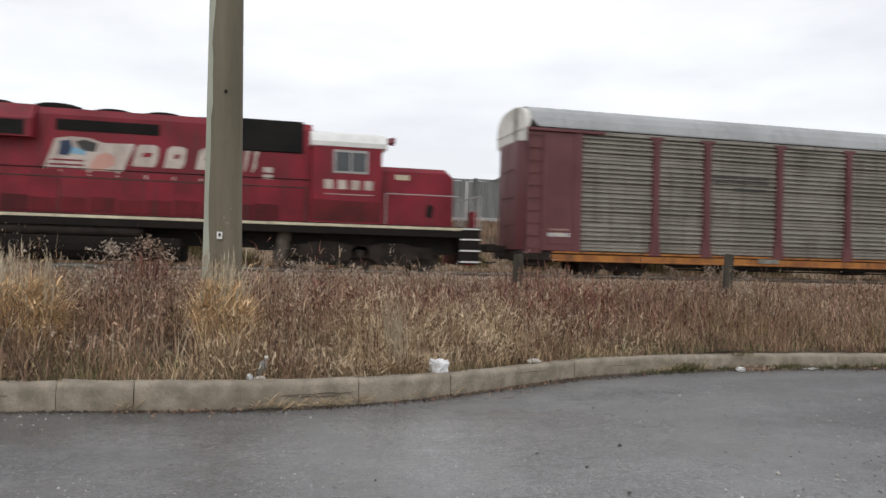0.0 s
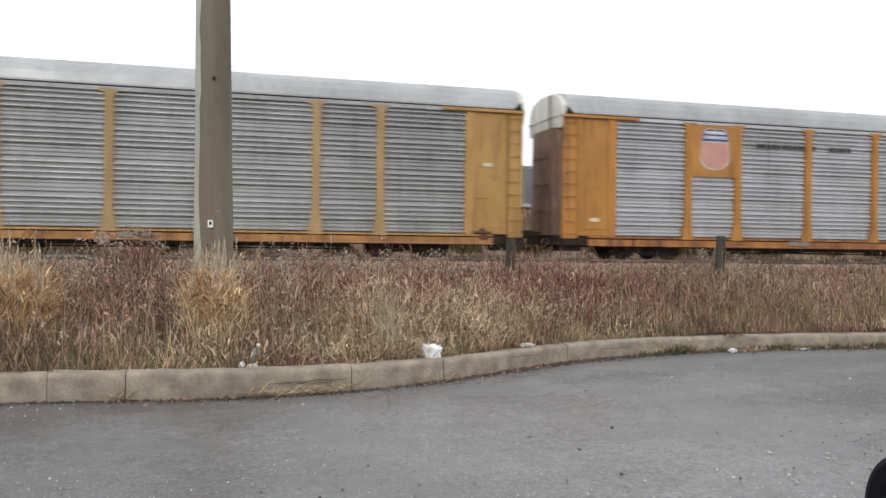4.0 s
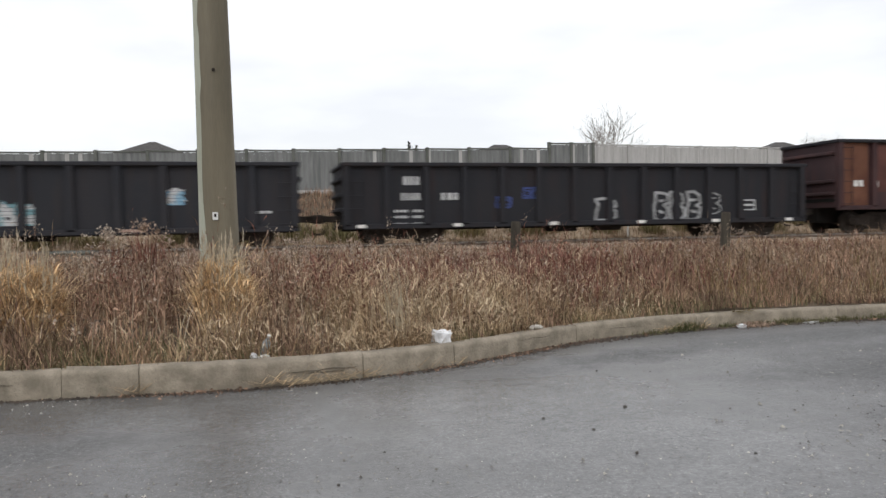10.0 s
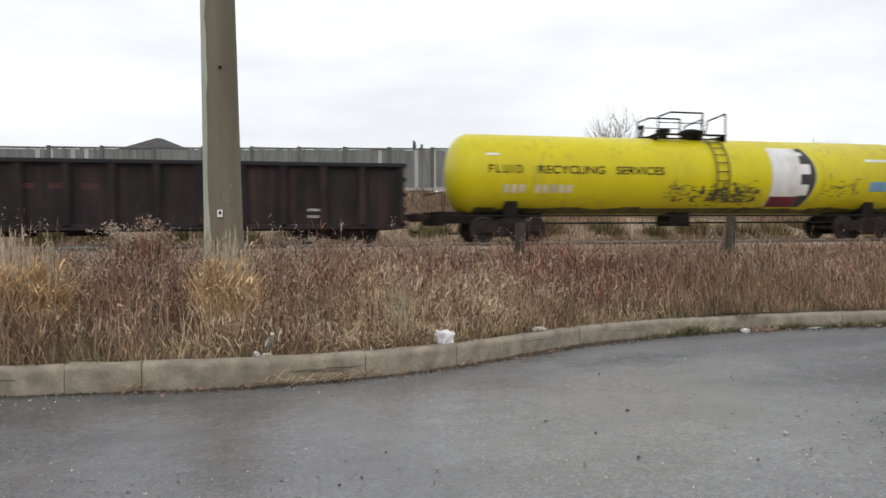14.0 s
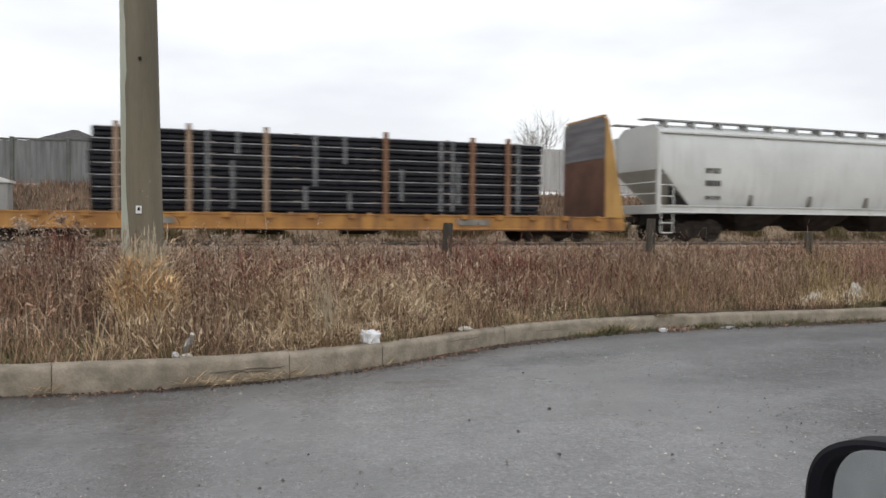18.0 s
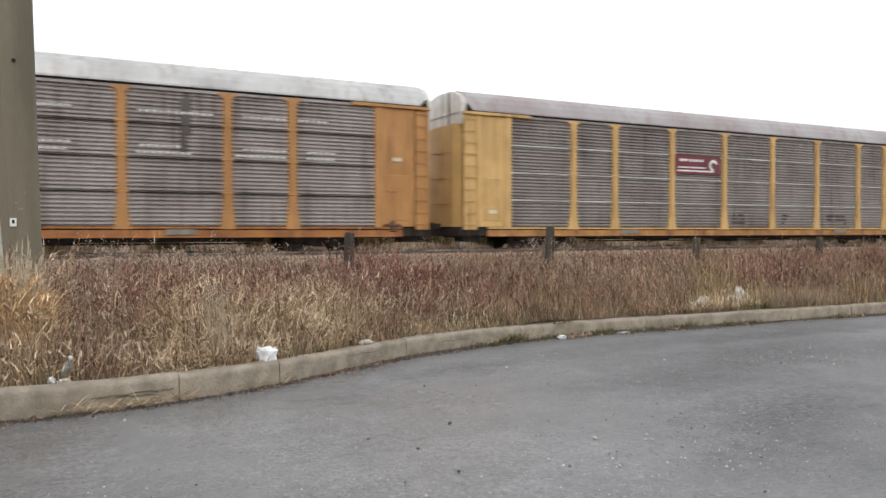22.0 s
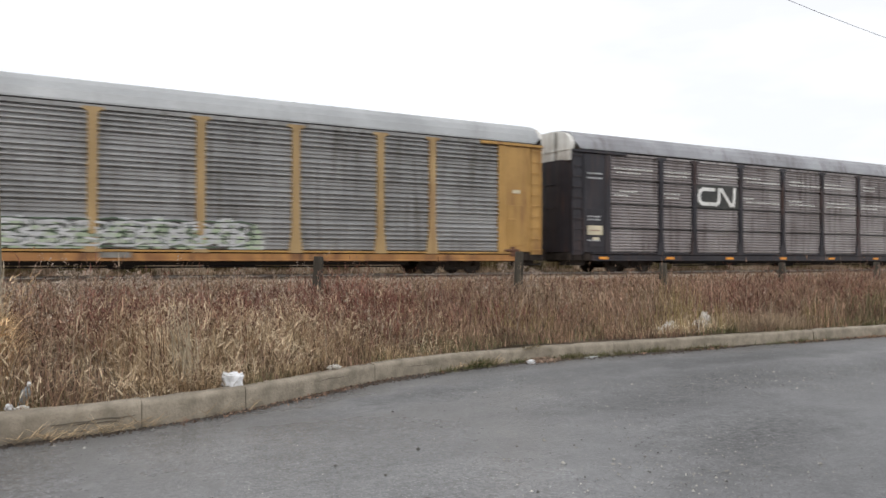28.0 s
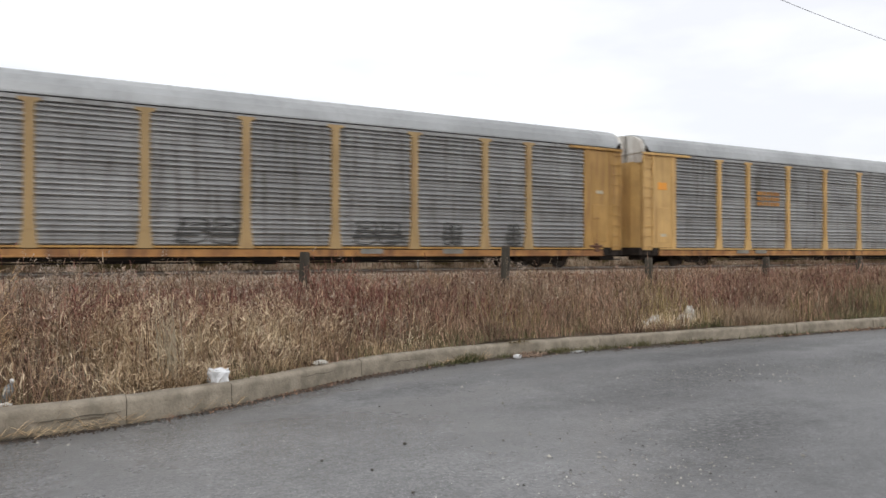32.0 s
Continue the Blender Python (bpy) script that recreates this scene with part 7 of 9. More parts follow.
# 17: black carrier
c = autorack(393.94, "black-framed automobile carrier, worn grey-brown ribbed panels, white emblem", P_BLACK, S_SMOKE, R_LEAD, M_CAP, "seamed", sill_m=P_BLACK)
field = part("emblem_field", G().box(6.50, 9.22, -1.50, -1.47, 2.70, 3.70, 0.004), M_SPRAYBLACK, c, "black field behind the emblem")


def thick_line(pts, w, y):
    """A flat line of even width with square corners filled, each stroke lapped over the last."""
    g = G()
    for k, ((x0, z0), (x1, z1)) in enumerate(zip(pts, pts[1:])):
        d = math.hypot(x1 - x0, z1 - z0)
        nx, nz, ex, ez = -(z1 - z0) / d * w, (x1 - x0) / d * w, (x1 - x0) / d * w, (z1 - z0) / d * w
        g.prism([(x0 + nx - ex, z0 + nz - ez), (x1 + nx + ex, z1 + nz + ez), (x1 - nx + ex, z1 - nz + ez), (x0 - nx - ex, z0 - nz - ez)], y - 0.006 - 0.0015 * k, y, "y")
    return g


part("emblem", thick_line([(7.62, 3.50), (6.98, 3.50), (6.80, 3.40), (6.74, 3.22), (6.76, 3.02), (6.88, 2.91), (7.04, 2.88), (7.78, 2.88), (7.90, 2.96), (7.94, 3.10), (7.96, 3.50), (8.10, 3.50), (8.66, 2.88), (8.82, 2.88), (8.86, 3.02), (8.90, 3.56)], 0.075, -1.502), M_WHITE, field, "white bent-line emblem")
for z_ in (3.62, 3.80):
    mark(c, 0.72, -1.506, z_, 0.75, 0.06, 7, M_SPRAYWHITE)
for z_ in (2.02, 2.14, 1.22):
    mark(c, 0.74, -1.506, z_, 0.62, 0.06, 6, M_SPRAYWHITE)
for x_ in (0.72, 25.72):
    cp_ = part("notice", G().box(x_, x_ + 0.74, -1.514, -1.476, 1.46, 1.82), M_CREAM, c, "cream notice panel")
    part("lettering", letter_bars(0.5, 0.06, 5), M_SPRAYTAN, cp_, at=pose(x_ + 0.12, -1.515, 1.6))
for z_ in (2.75, 2.95, 3.1, 3.28):
    mark(c, 25.8, -1.506, z_, 0.6, 0.08, 5, M_SPRAYWHITE)
for x_ in np.arange(1.3, 26.5, 3.55):
    part("reflector", G().box(x_, x_ + 0.44, -1.512, -1.50, 0.52, 0.62), M_ORANGE, c, "orange reflector")
for a_, b_ in zip(EDGES, EDGES[1:]):
    for z_ in (4.08, 3.92, 3.18, 3.02):
        n_ = rr_.randint(4, 13)
        off_ = rr_.uniform(0.15, 0.5)
        holes = G()
        for k_ in range(n_):
            xx_ = a_ + off_ + k_ * 0.19
            if xx_ < b_ - 0.2:
                holes.box(xx_, xx_ + 0.10, -1.486, -1.466, z_ - 0.01, z_ + 0.06)
        if holes.f:
            part("vent_strip", holes, M_WHITE, c, "row of worn bright vent holes")["kind"] = "stuff"
# 18
c = autorack(422.44, "yellow-framed automobile carrier with round blue emblem and grey ribbed panels", P_YELLOW, S_GREY, R_STEEL, M_CAP)
add_roundel(c, 1.30, 3.96)
for x_, w_ in ((10.1, 2.0), (15.6, 1.9), (18.9, 0.9), (21.6, 0.7)):
    spray(c, x_, x_ + w_, 0.90, 1.50, -1.484, [M_SPRAYBLACK], 3, int(x_ * 5), fill=0.35)
    scrawl(c, x_ + 0.1, x_ + w_ - 0.1, 0.85, 1.6, -1.490, M_SPRAYBLACK, 2, int(x_ * 7), 0.02)
# 19, 20
c = autorack(450.85, "yellow-framed automobile carrier with orange lettering on grey panels", P_PALEYEL, S_GREY, R_STEEL, M_CAP)
for z_ in (3.22, 2.98, 2.74):
    mark(c, 7.1, -1.482, z_, 1.6, 0.17, 7, P_ORANGE)
part("notice", G().box(0.85, 1.35, -1.486, -1.476, 3.2, 3.5), M_ORANGE, c, "small orange notice")
autorack(479.35, "yellow-framed automobile carrier with grey ribbed panels", P_YELLOW, S_GREY, R_STEEL, M_CAP)


# -- locomotive (its nose to the right, drawn backwards) --
def locomotive(x0):
    car = car_root("diesel_locomotive", "faded red diesel road locomotive with white lettering and black running gear", "locomotive", x0)
    zf = 1.43      # walkway
    part("frame", G().box(-14.6, 6.1, -1.47, 1.47, 1.10, zf, 0.01), M_BLACK, car)
    part("sill_stripe", G().box(-14.6, 6.0, -1.482, -1.472, zf - 0.11, zf - 0.03), M_CREAM, car, "white stripe along the walkway edge")
    hy = 0.93
    hood = [(-hy, zf), (-hy, 4.22), (-hy + 0.12, 4.42), (hy - 0.12, 4.42), (hy, 4.22), (hy, zf)]
    part("long_hood", G().prism(hood, -13.6, 1.36, "x"), P_RED, car)
    fl = [(-1.32, 3.5), (-1.32, 4.0), (-0.9, 4.46), (0.9, 4.46), (1.32, 4.0), (1.32, 3.5)]
    part("radiator_housing", G().prism(fl, -13.0, -6.25, "x"), P_RED, car)
    part("intake_grille", G().box(-12.4, -6.45, -1.335, -1.322, 3.55, 3.95), M_DARKIN, car, "dark louvred intake")
    for x0_, x1_, z0_, z1_ in ((-5.75, -3.0, 3.78, 4.10), (-0.75, 0.98, 3.62, 4.18)):
        gr = part("intake_grille", G().box(x0_, x1_, -hy - 0.012, -hy, z0_, z1_), M_DARKIN, car, "dark louvred intake")
        lv = G()
        for z in np.arange(z0_ + 0.04, z1_ - 0.03, 0.07):
            lv.box(x0_ + 0.02, x1_ - 0.02, -hy - 0.02, -hy - 0.012, z, z + 0.02)
        part("louvres", lv, M_BLACK, gr)
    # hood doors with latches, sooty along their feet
    d = shared("hood_door", P_RED, lambda: G().box(0.02, 0.72, -hy - 0.018, -hy, zf + 0.06, 2.68, 0.004).box(0.30, 0.42, -hy - 0.030, -hy - 0.01, 2.25, 2.33))
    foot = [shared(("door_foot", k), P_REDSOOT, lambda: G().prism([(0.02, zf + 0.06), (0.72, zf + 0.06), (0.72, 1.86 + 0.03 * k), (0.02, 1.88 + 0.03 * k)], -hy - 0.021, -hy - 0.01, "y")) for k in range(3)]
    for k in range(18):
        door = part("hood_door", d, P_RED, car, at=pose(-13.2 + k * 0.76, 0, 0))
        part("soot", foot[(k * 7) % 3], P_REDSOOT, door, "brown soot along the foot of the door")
    part("seam", G().box(-13.6, 1.36, -hy - 0.014, -hy, 2.70, 2.73), M_BLACK, car)
    for x in (-9.5, -7.6, -5.9, -4.4, -3.0):
        big = x < -5
        part("roof_fan", G().lathe([(0, 0.66), (0.11, 0.66), (0.16, 0.5), (0.16, 0.04)] if big else [(0, 0.55), (0.10, 0.55), (0.14, 0.42), (0.14, 0.04)], 20, (x, 0, 4.42 if not big else 4.46), "z"), M_BLACK, car, smooth=True)
    part("exhaust", G().box(-2.0, -1.2, -0.3, 0.3, 4.42, 4.52, 0.02), M_BLACK, car)
    part("blower_housing", G().box(-0.85, 1.1, -0.98, 0.98, 3.5, 4.46, 0.03), M_DARKIN, car)
    # cab
    cab = [(-1.46, zf), (-1.46, 3.72), (-1.40, 3.92), (1.40, 3.92), (1.46, 3.72), (1.46, zf)]
    cb = part("cab", G().prism(cab, 1.36, 3.44, "x"), P_RED, car)
    part("cab_roof", G().prism([(-1.475, 3.72), (-1.475, 3.86), (-1.25, 4.12), (-0.6, 4.28), (0.6, 4.28), (1.25, 4.12), (1.475, 3.86), (1.475, 3.72)], 1.30, 3.60, "x"), M_WHITE, cb, "white-painted cab roof")
    wf = part("window", G().box(1.98, 3.02, -1.475, -1.46, 2.92, 3.62, 0.004), M_GREYSTEEL, cb, "grey cab window frame")
    for x in (2.05, 2.53):
        part("pane", G().box(x, x + 0.42, -1.482, -1.475, 2.99, 3.55), M_GLASS, wf)
    part("horn", G().box(3.5, 3.7, -0.5, -0.2, 4.05, 4.2, 0.03).cyl((3.6, -0.4, 4.12), (4.0, -0.4, 4.16), 0.05, 8, 0.10).cyl((3.6, -0.55, 4.05), (3.95, -0.55, 4.05), 0.05, 8, 0.09), M_MAROON, cb)
    for k in range(4):
        part("lettering", G().box(1.72 + k * 0.40, 1.98 + k * 0.40, -1.468, -1.46, 2.44, 2.72), M_FADED, cb, "faded white number bars")
    part("lettering", G().box(1.75, 3.2, -1.468, -1.46, 2.28, 2.30), M_FADED, cb)
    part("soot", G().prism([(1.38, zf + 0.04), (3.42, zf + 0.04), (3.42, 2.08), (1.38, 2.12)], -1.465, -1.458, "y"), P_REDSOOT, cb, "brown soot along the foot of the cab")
    nose = [(-0.92, zf), (-0.92, 3.12), (-0.8, 3.26), (0.8, 3.26), (0.92, 3.12), (0.92, zf)]
    ns = part("short_hood", G().prism(nose, 3.44, 5.55, "x").add([(5.55, -0.92, zf), (5.85, -0.82, zf), (5.85, -0.82, 3.0), (5.55, -0.92, 3.12), (5.55, 0.92, zf), (5.85, 0.82, zf), (5.85, 0.82, 3.0), (5.55, 0.92, 3.12), (5.55, -0.8, 3.26), (5.55, 0.8, 3.26)], [(0, 1, 2, 3), (4, 7, 6, 5), (1, 5, 6, 2), (3, 2, 6, 7, 9, 8)]), P_RED, car)
    part("lettering", G().box(3.95, 4.4, -0.93, -0.92, 2.86, 3.02), M_CREAM, ns)
    part("soot_patch", G().prism([(4.95, 1.75), (5.15, 1.68), (5.2, 2.05), (5.05, 2.15), (4.98, 2.0)], -0.926, -0.92, "y"), M_BLACK, ns)
    # emblem and painted name as plain shapes
    yl = -hy - 0.006
    em = part("emblem", G().prism([(-6.05, 2.62), (-3.98, 2.62), (-3.66, 3.50), (-4.5, 3.48), (-4.85, 3.60), (-5.35, 3.62), (-5.75, 3.55)], yl - 0.004, yl, "y"), M_FADED, car, "faded white slanted emblem field")
    part("emblem_dark", G().prism([(-5.66, 3.10), (-5.40, 3.06), (-5.30, 3.30), (-5.36, 3.52), (-5.62, 3.48)], yl - 0.007, yl - 0.004, "y"), M_NAVY, em)
    part("emblem_dark", G().prism([(-5.05, 3.22), (-4.70, 3.22), (-4.66, 3.46), (-5.0, 3.55), (-5.22, 3.48)], yl - 0.007, yl - 0.004, "y"), M_SPRAYBLACK, em)
    part("emblem_blue", G().prism([(-5.36, 3.14), (-4.95, 3.10), (-4.98, 3.24), (-5.30, 3.34)], yl - 0.008, yl - 0.004, "y"), M_LTBLUE, em)
    part("emblem_red", G().prism([(-4.85, 2.70), (-4.55, 2.66), (-4.2, 2.86), (-4.18, 3.10), (-4.42, 3.22), (-4.66, 3.12), (-4.82, 2.92)], yl - 0.008, yl - 0.004, "y"), M_PINK, em)
    for k in range(3):
        part("emblem_bar", G().prism([(-5.98 + 0.05 * k, 2.66 + 0.13 * k), (-5.0, 2.66 + 0.13 * k), (-4.98, 2.71 + 0.13 * k), (-5.96 + 0.05 * k, 2.71 + 0.13 * k)], yl - 0.009, yl - 0.004, "y"), P_RED, em)
    part("emblem_bar", G().box(-4.9, -4.05, yl - 0.004, yl, 2.53, 2.57), M_FADED, em)
    for x, w, cut in ((-3.72, 0.72, 0.3), (-2.86, 0.62, 0.2), (-1.98, 0.64, 0.2), (-1.26, 0.52, 0.2), (-0.66, 0.18, 0.0), (-0.40, 0.18, 0.0)):
        sh = part("lettering", G().prism([(x, 2.86), (x + w - 0.14, 2.86), (x + w - 0.04, 3.02), (x + w, 3.42), (x + w - 0.1, 3.50), (x + 0.22, 3.50), (x + 0.10, 3.40)], yl - 0.004, yl, "y"), M_FADED, car, "large faded white painted sign shapes")
        if cut:
            part("cut", G().prism([(x + 0.26, 3.14), (x + w - 0.22, 3.14), (x + w - 0.16, 3.27), (x + 0.31, 3.27)], yl - 0.007, yl - 0.004, "y"), P_RED, sh)
    part("lettering", letter_bars(0.62, 0.20, 3), M_FADED, car, at=pose(-4.02, yl, 2.48))
    part("lettering", G().prism([(-3.4, 2.50), (-1.5, 2.54), (-1.7, 2.60), (-3.4, 2.62)], yl - 0.004, yl, "y"), M_FADED, car)
    for z in (2.66, 2.88):
        part("lettering", G().box(-0.05, 0.22, yl - 0.004, yl, z, z + 0.16), M_FADED, car)
    part("lettering", G().cyl((-6.7, yl - 0.005, 2.45), (-6.7, yl, 2.45), 0.2, 16), M_FADED, car)
    # steps, rails, plough end
    st = part("step_well", G().box(5.95, 6.62, -1.45, -0.9, 0.28, zf, 0.01), M_BLACK, car)
    for z in (0.33, 0.68, 1.03, 1.36):
        part("tread", G().box(5.97, 6.60, -1.475, -1.2, z, z + 0.045), M_WHITE, st, "white-edged step")
    hr = G()
    for x in (-13, -10.5, -8, -5.5, -3, -0.5, 1.2):
        hr.cyl((x, -1.42, zf), (x, -1.42, zf + 1.0), 0.018, 6)
    hr.tube([(-13, -1.42, zf + 1.0), (1.2, -1.42, zf + 1.0)], 0.018, 6)
    part("handrail", hr, M_WHEEL, car)
    part("nose_rail", G().tube([(3.6, -1.42, zf), (3.6, -1.42, zf + 0.95), (5.9, -1.42, zf + 0.95), (5.95, -1.42, zf)], 0.013, 6), M_GREYSTEEL, car, "worn white handrail")
    er = part("end_rail", G().tube([(6.55, -1.42, 0.9), (6.6, -1.42, zf + 1.0), (6.6, 1.42, zf + 1.0), (6.55, 1.42, 0.9)], 0.022, 6), M_GREYSTEEL, car, "worn white end handrail")
    for y in (-0.9, -0.4, 0.4, 0.9):
        part("rail_post", G().cyl((6.6, y, zf - 0.2), (6.6, y, zf + 1.0), 0.02, 6), M_GREYSTEEL, er)
    part("pilot", G().box(6.1, 6.5, -1.4, 1.4, 0.25, zf, 0.02).box(6.5, 6.66, -0.9, -0.3, zf - 0.1, zf + 0.55, 0.02), P_RED, car)
    part("centre_sill", G().box(-14.4, 6.0, -0.85, 0.85, 0.62, 1.10).box(-13.6, -7.6, -1.0, 1.0, 0.55, 1.10).box(-0.2, 5.9, -1.0, 1.0, 0.55, 1.10), M_BLACK, car)
    part("fuel_tank", G().prism([(-1.30, 0.42), (-1.12, 0.22), (-0.8, 0.13), (0.8, 0.13), (1.12, 0.22), (1.30, 0.42), (1.35, 0.62), (1.35, 0.82), (-1.35, 0.82), (-1.35, 0.62)], -8.3, -2.3, "x"), M_BLACK, car)
    part("air_tank", G().lathe([(-7.9, 0.03), (-7.84, 0.12), (-7.7, 0.16), (-3.5, 0.16), (-3.36, 0.12), (-3.3, 0.03)], 16, (0, -1.25, 0.985)), M_IRON, car)
    part("sandbox_pipe", G().prism([(0.35, 0.2), (0.60, 0.2), (0.80, 1.1), (0.45, 1.1)], -1.3, -1.1, "y"), M_TIE, car)
    for x in (2.9, -10.6):
        add_truck(car, x, 0.51, (-2.05, 0.0, 2.05), 1.05)
    add_couplers(car, -14.9, 6.7)


locomotive(0.0)


# ---- vegetation of the verge ----
def soil_at(x, y):
    return ground_z(x, y)


def trodden(x, y):
    """The flattened place round the rubble heap."""
    return (np.abs(x - 8.7) < 0.6) & (y < 8.25) & (y > 7.72)


def scatter(n, y0, y1, dens=None):
    """Random places in the wedge of verge that lies open to the road."""
    y = rng.uniform(y0, y1, n * 3)
    lo, hi = -0.40 * y - 1.2, 1.95 * y + 2.5
    x = rng.uniform(-0.40 * y1 - 1.2, 1.95 * y1 + 2.5, n * 3)
    ok = (x > lo) & (x < hi) & (y > kerb_y(x) + 0.22) & (~trodden(x, y) | (rng.random(n * 3) < 0.2))
    if dens is not None:
        ok &= rng.random(n * 3) < dens(x, y)
    return x[ok][:n], y[ok][:n]


def blades(x, y, z, h, width, lean, seg=3, droop=0.5, heading=None):
    """Bent tapering blades, one strip each, as one array of corners and faces."""
    n = len(x)
    a = rng.uniform(0, 2 * np.pi, n) if heading is None else heading
    side = a + np.pi / 2 + rng.normal(0, 0.5, n)
    lx, ly = np.cos(a) * lean, np.sin(a) * lean
    sx, sy = np.cos(side), np.sin(side)
    t = np.linspace(0, 1, seg + 1)
    cx = x[:, None] + (lx * h)[:, None] * t ** 1.8
    cy = y[:, None] + (ly * h)[:, None] * t ** 1.8
    cz = z[:, None] + h[:, None] * (t - droop * (lean[:, None] ** 2) * t ** 2.2)
    w = (width[:, None] * (1 - t) ** 0.6 * 0.5) if True else 0
    left = np.stack([cx - sx[:, None] * w, cy - sy[:, None] * w, cz], -1)
    right = np.stack([cx + sx[:, None] * w, cy + sy[:, None] * w, cz], -1)
    v = np.empty((n, 2 * seg + 1, 3))
    v[:, 0:2 * seg:2] = left[:, :seg]
    v[:, 1:2 * seg:2] = right[:, :seg]
    v[:, 2 * seg] = np.stack([cx[:, -1], cy[:, -1], cz[:, -1]], -1)
    tris = []
    for k in range(seg - 1):
        b = 2 * k
        tris += [(b, b + 1, b + 3), (b, b + 3, b + 2)]
    tris.append((2 * seg - 2, 2 * seg - 1, 2 * seg))
    return v, np.array(tris)


def soup(name, pieces, mat, label, category):
    """One mesh of many small pieces: a list of (corners per piece, triangles per piece)."""
    verts, faces, base = [], [], 0
    for v, t in pieces:
        n, k = v.shape[:2]
        verts.append(v.reshape(-1, 3))
        faces.append((t[None] + base + k * np.arange(n)[:, None, None]).reshape(-1, 3))
        base += n * k
    verts, faces = np.concatenate(verts), np.concatenate(faces)
    me = bpy.data.meshes.new(name)
    me.vertices.add(len(verts))
    me.vertices.foreach_set("co", verts.astype(np.float32).ravel())
    me.loops.add(len(faces) * 3)
    me.loops.foreach_set("vertex_index", faces.astype(np.int32).ravel())
    me.polygons.add(len(faces))
    me.polygons.foreach_set("loop_start", np.arange(0, len(faces) * 3, 3, dtype=np.int32))
    me.update(calc_edges=True)
    me.materials.append(mat)
    return tagged(new(name, me), label, category, kind="stuff")


def flecks(x, y, z, size):
    """Small tilted flakes: seed fluff, dry leaves."""
    n = len(x)
    v = rng.normal(0, 1, (n, 3, 3)) * size[:, None, None]
    return v + np.stack([x, y, z], 1)[:, None], np.array([(0, 1, 2)])


def patchy(x, y, s, seed):
    return 0.5 + 0.5 * np.sin(x * s + seed + 1.3 * np.sin(y * s * 0.8 + seed)) * np.cos(y * s * 1.1 - seed * 0.7 + 0.9 * np.sin(x * s * 0.6))


def tufts(x, y, count, spread, h, lean, width, seg=4, droop=0.55, hvar=0.3):
    """Blades sprouting from common roots, each tuft blown its own way."""
    n = len(x)
    k = np.maximum((count * rng.uniform(0.6, 1.4, n)).astype(int), 4)
    own = rng.uniform(0, 6.283, n)
    size = rng.normal(1, hvar, n).clip(0.45, 1.8)
    x, y, own, size, hh = (np.repeat(v, k) for v in (x, y, own, size, h * np.ones(n)))
    m = len(x)
    a = np.where(rng.random(m) < 0.55, own + rng.normal(0, 0.6, m), rng.uniform(0, 6.283, m))
    r = np.abs(rng.normal(0, spread, m))
    x, y = x + r * np.cos(a), y + r * np.sin(a)
    ok = y > kerb_y(x) + 0.16
    x, y, a, hh, size = x[ok], y[ok], a[ok], hh[ok], size[ok]
    m = len(x)
    ln = np.abs(rng.normal(lean, lean * 0.7, m)).clip(0.02, 1.35)
    return blades(x, y, soil_at(x, y) - 0.02, hh * size * rng.uniform(0.55, 1.25, m), width * rng.uniform(0.6, 1.4, m), ln, seg, droop, a)


def curls(x, y, z, length, width, start, bend, seg=4, heading=None, power=1.6):
    """Blades that rise and bow over: the angle from upright grows along each blade."""
    n = len(x)
    a = rng.uniform(0, 2 * np.pi, n) if heading is None else heading
    t = (np.arange(seg) + 0.5) / seg
    th = (start[:, None] + bend[:, None] * t ** power).clip(-0.4, 2.7)
    out = np.concatenate([np.zeros((n, 1)), np.cumsum(np.sin(th) * length[:, None] / seg, 1)], 1)
    up = np.concatenate([np.zeros((n, 1)), np.cumsum(np.cos(th) * length[:, None] / seg, 1)], 1)
    cx, cy = x[:, None] + out * np.cos(a)[:, None], y[:, None] + out * np.sin(a)[:, None]
    cz = np.maximum(z[:, None] + up, z[:, None] + 0.004)
    side = a + np.pi / 2 + rng.normal(0, 0.6, n)
    u = np.linspace(0, 1, seg + 1)
    w = width[:, None] * 0.5 * (1 - u) ** 0.5
    sx, sy = np.cos(side)[:, None] * w, np.sin(side)[:, None] * w
    v = np.empty((n, 2 * seg + 1, 3))
    v[:, 0:2 * seg:2] = np.stack([cx - sx, cy - sy, cz], -1)[:, :seg]
    v[:, 1:2 * seg:2] = np.stack([cx + sx, cy + sy, cz], -1)[:, :seg]
    v[:, 2 * seg] = np.stack([cx, cy, cz], -1)[:, -1]
    tris = []
    for k in range(seg - 1):
        b = 2 * k
        tris += [(b, b + 1, b + 3), (b, b + 3, b + 2)]
    tris.append((2 * seg - 2, 2 * seg - 1, 2 * seg))
    return v, np.array(tris)


def blotch(x, y, s, seed):
    """Smooth random patches, from 0 to 1, about 1/s metres across."""
    total = 0
    for k, w in ((1.0, 0.65), (2.1, 0.35)):
        u, v = np.asarray(x) * s * k + seed * 7.13, np.asarray(y) * s * k * 0.8 + seed * 3.7
        i, j = np.floor(u).astype(int), np.floor(v).astype(int)
        fx, fy = u - i, v - j
        fx, fy = fx * fx * (3 - 2 * fx), fy * fy * (3 - 2 * fy)
        h = lambda a, b: (np.sin(a * 127.1 + b * 311.7 + seed * 74.7) * 43758.5453) % 1.0
        total = total + w * ((h(i, j) * (1 - fx) + h(i + 1, j) * fx) * (1 - fy) + (h(i, j + 1) * (1 - fx) + h(i + 1, j + 1) * fx) * fy)
    return total


def rise(v, a, b):
    return np.clip((v - a) / (b - a), 0, 1)


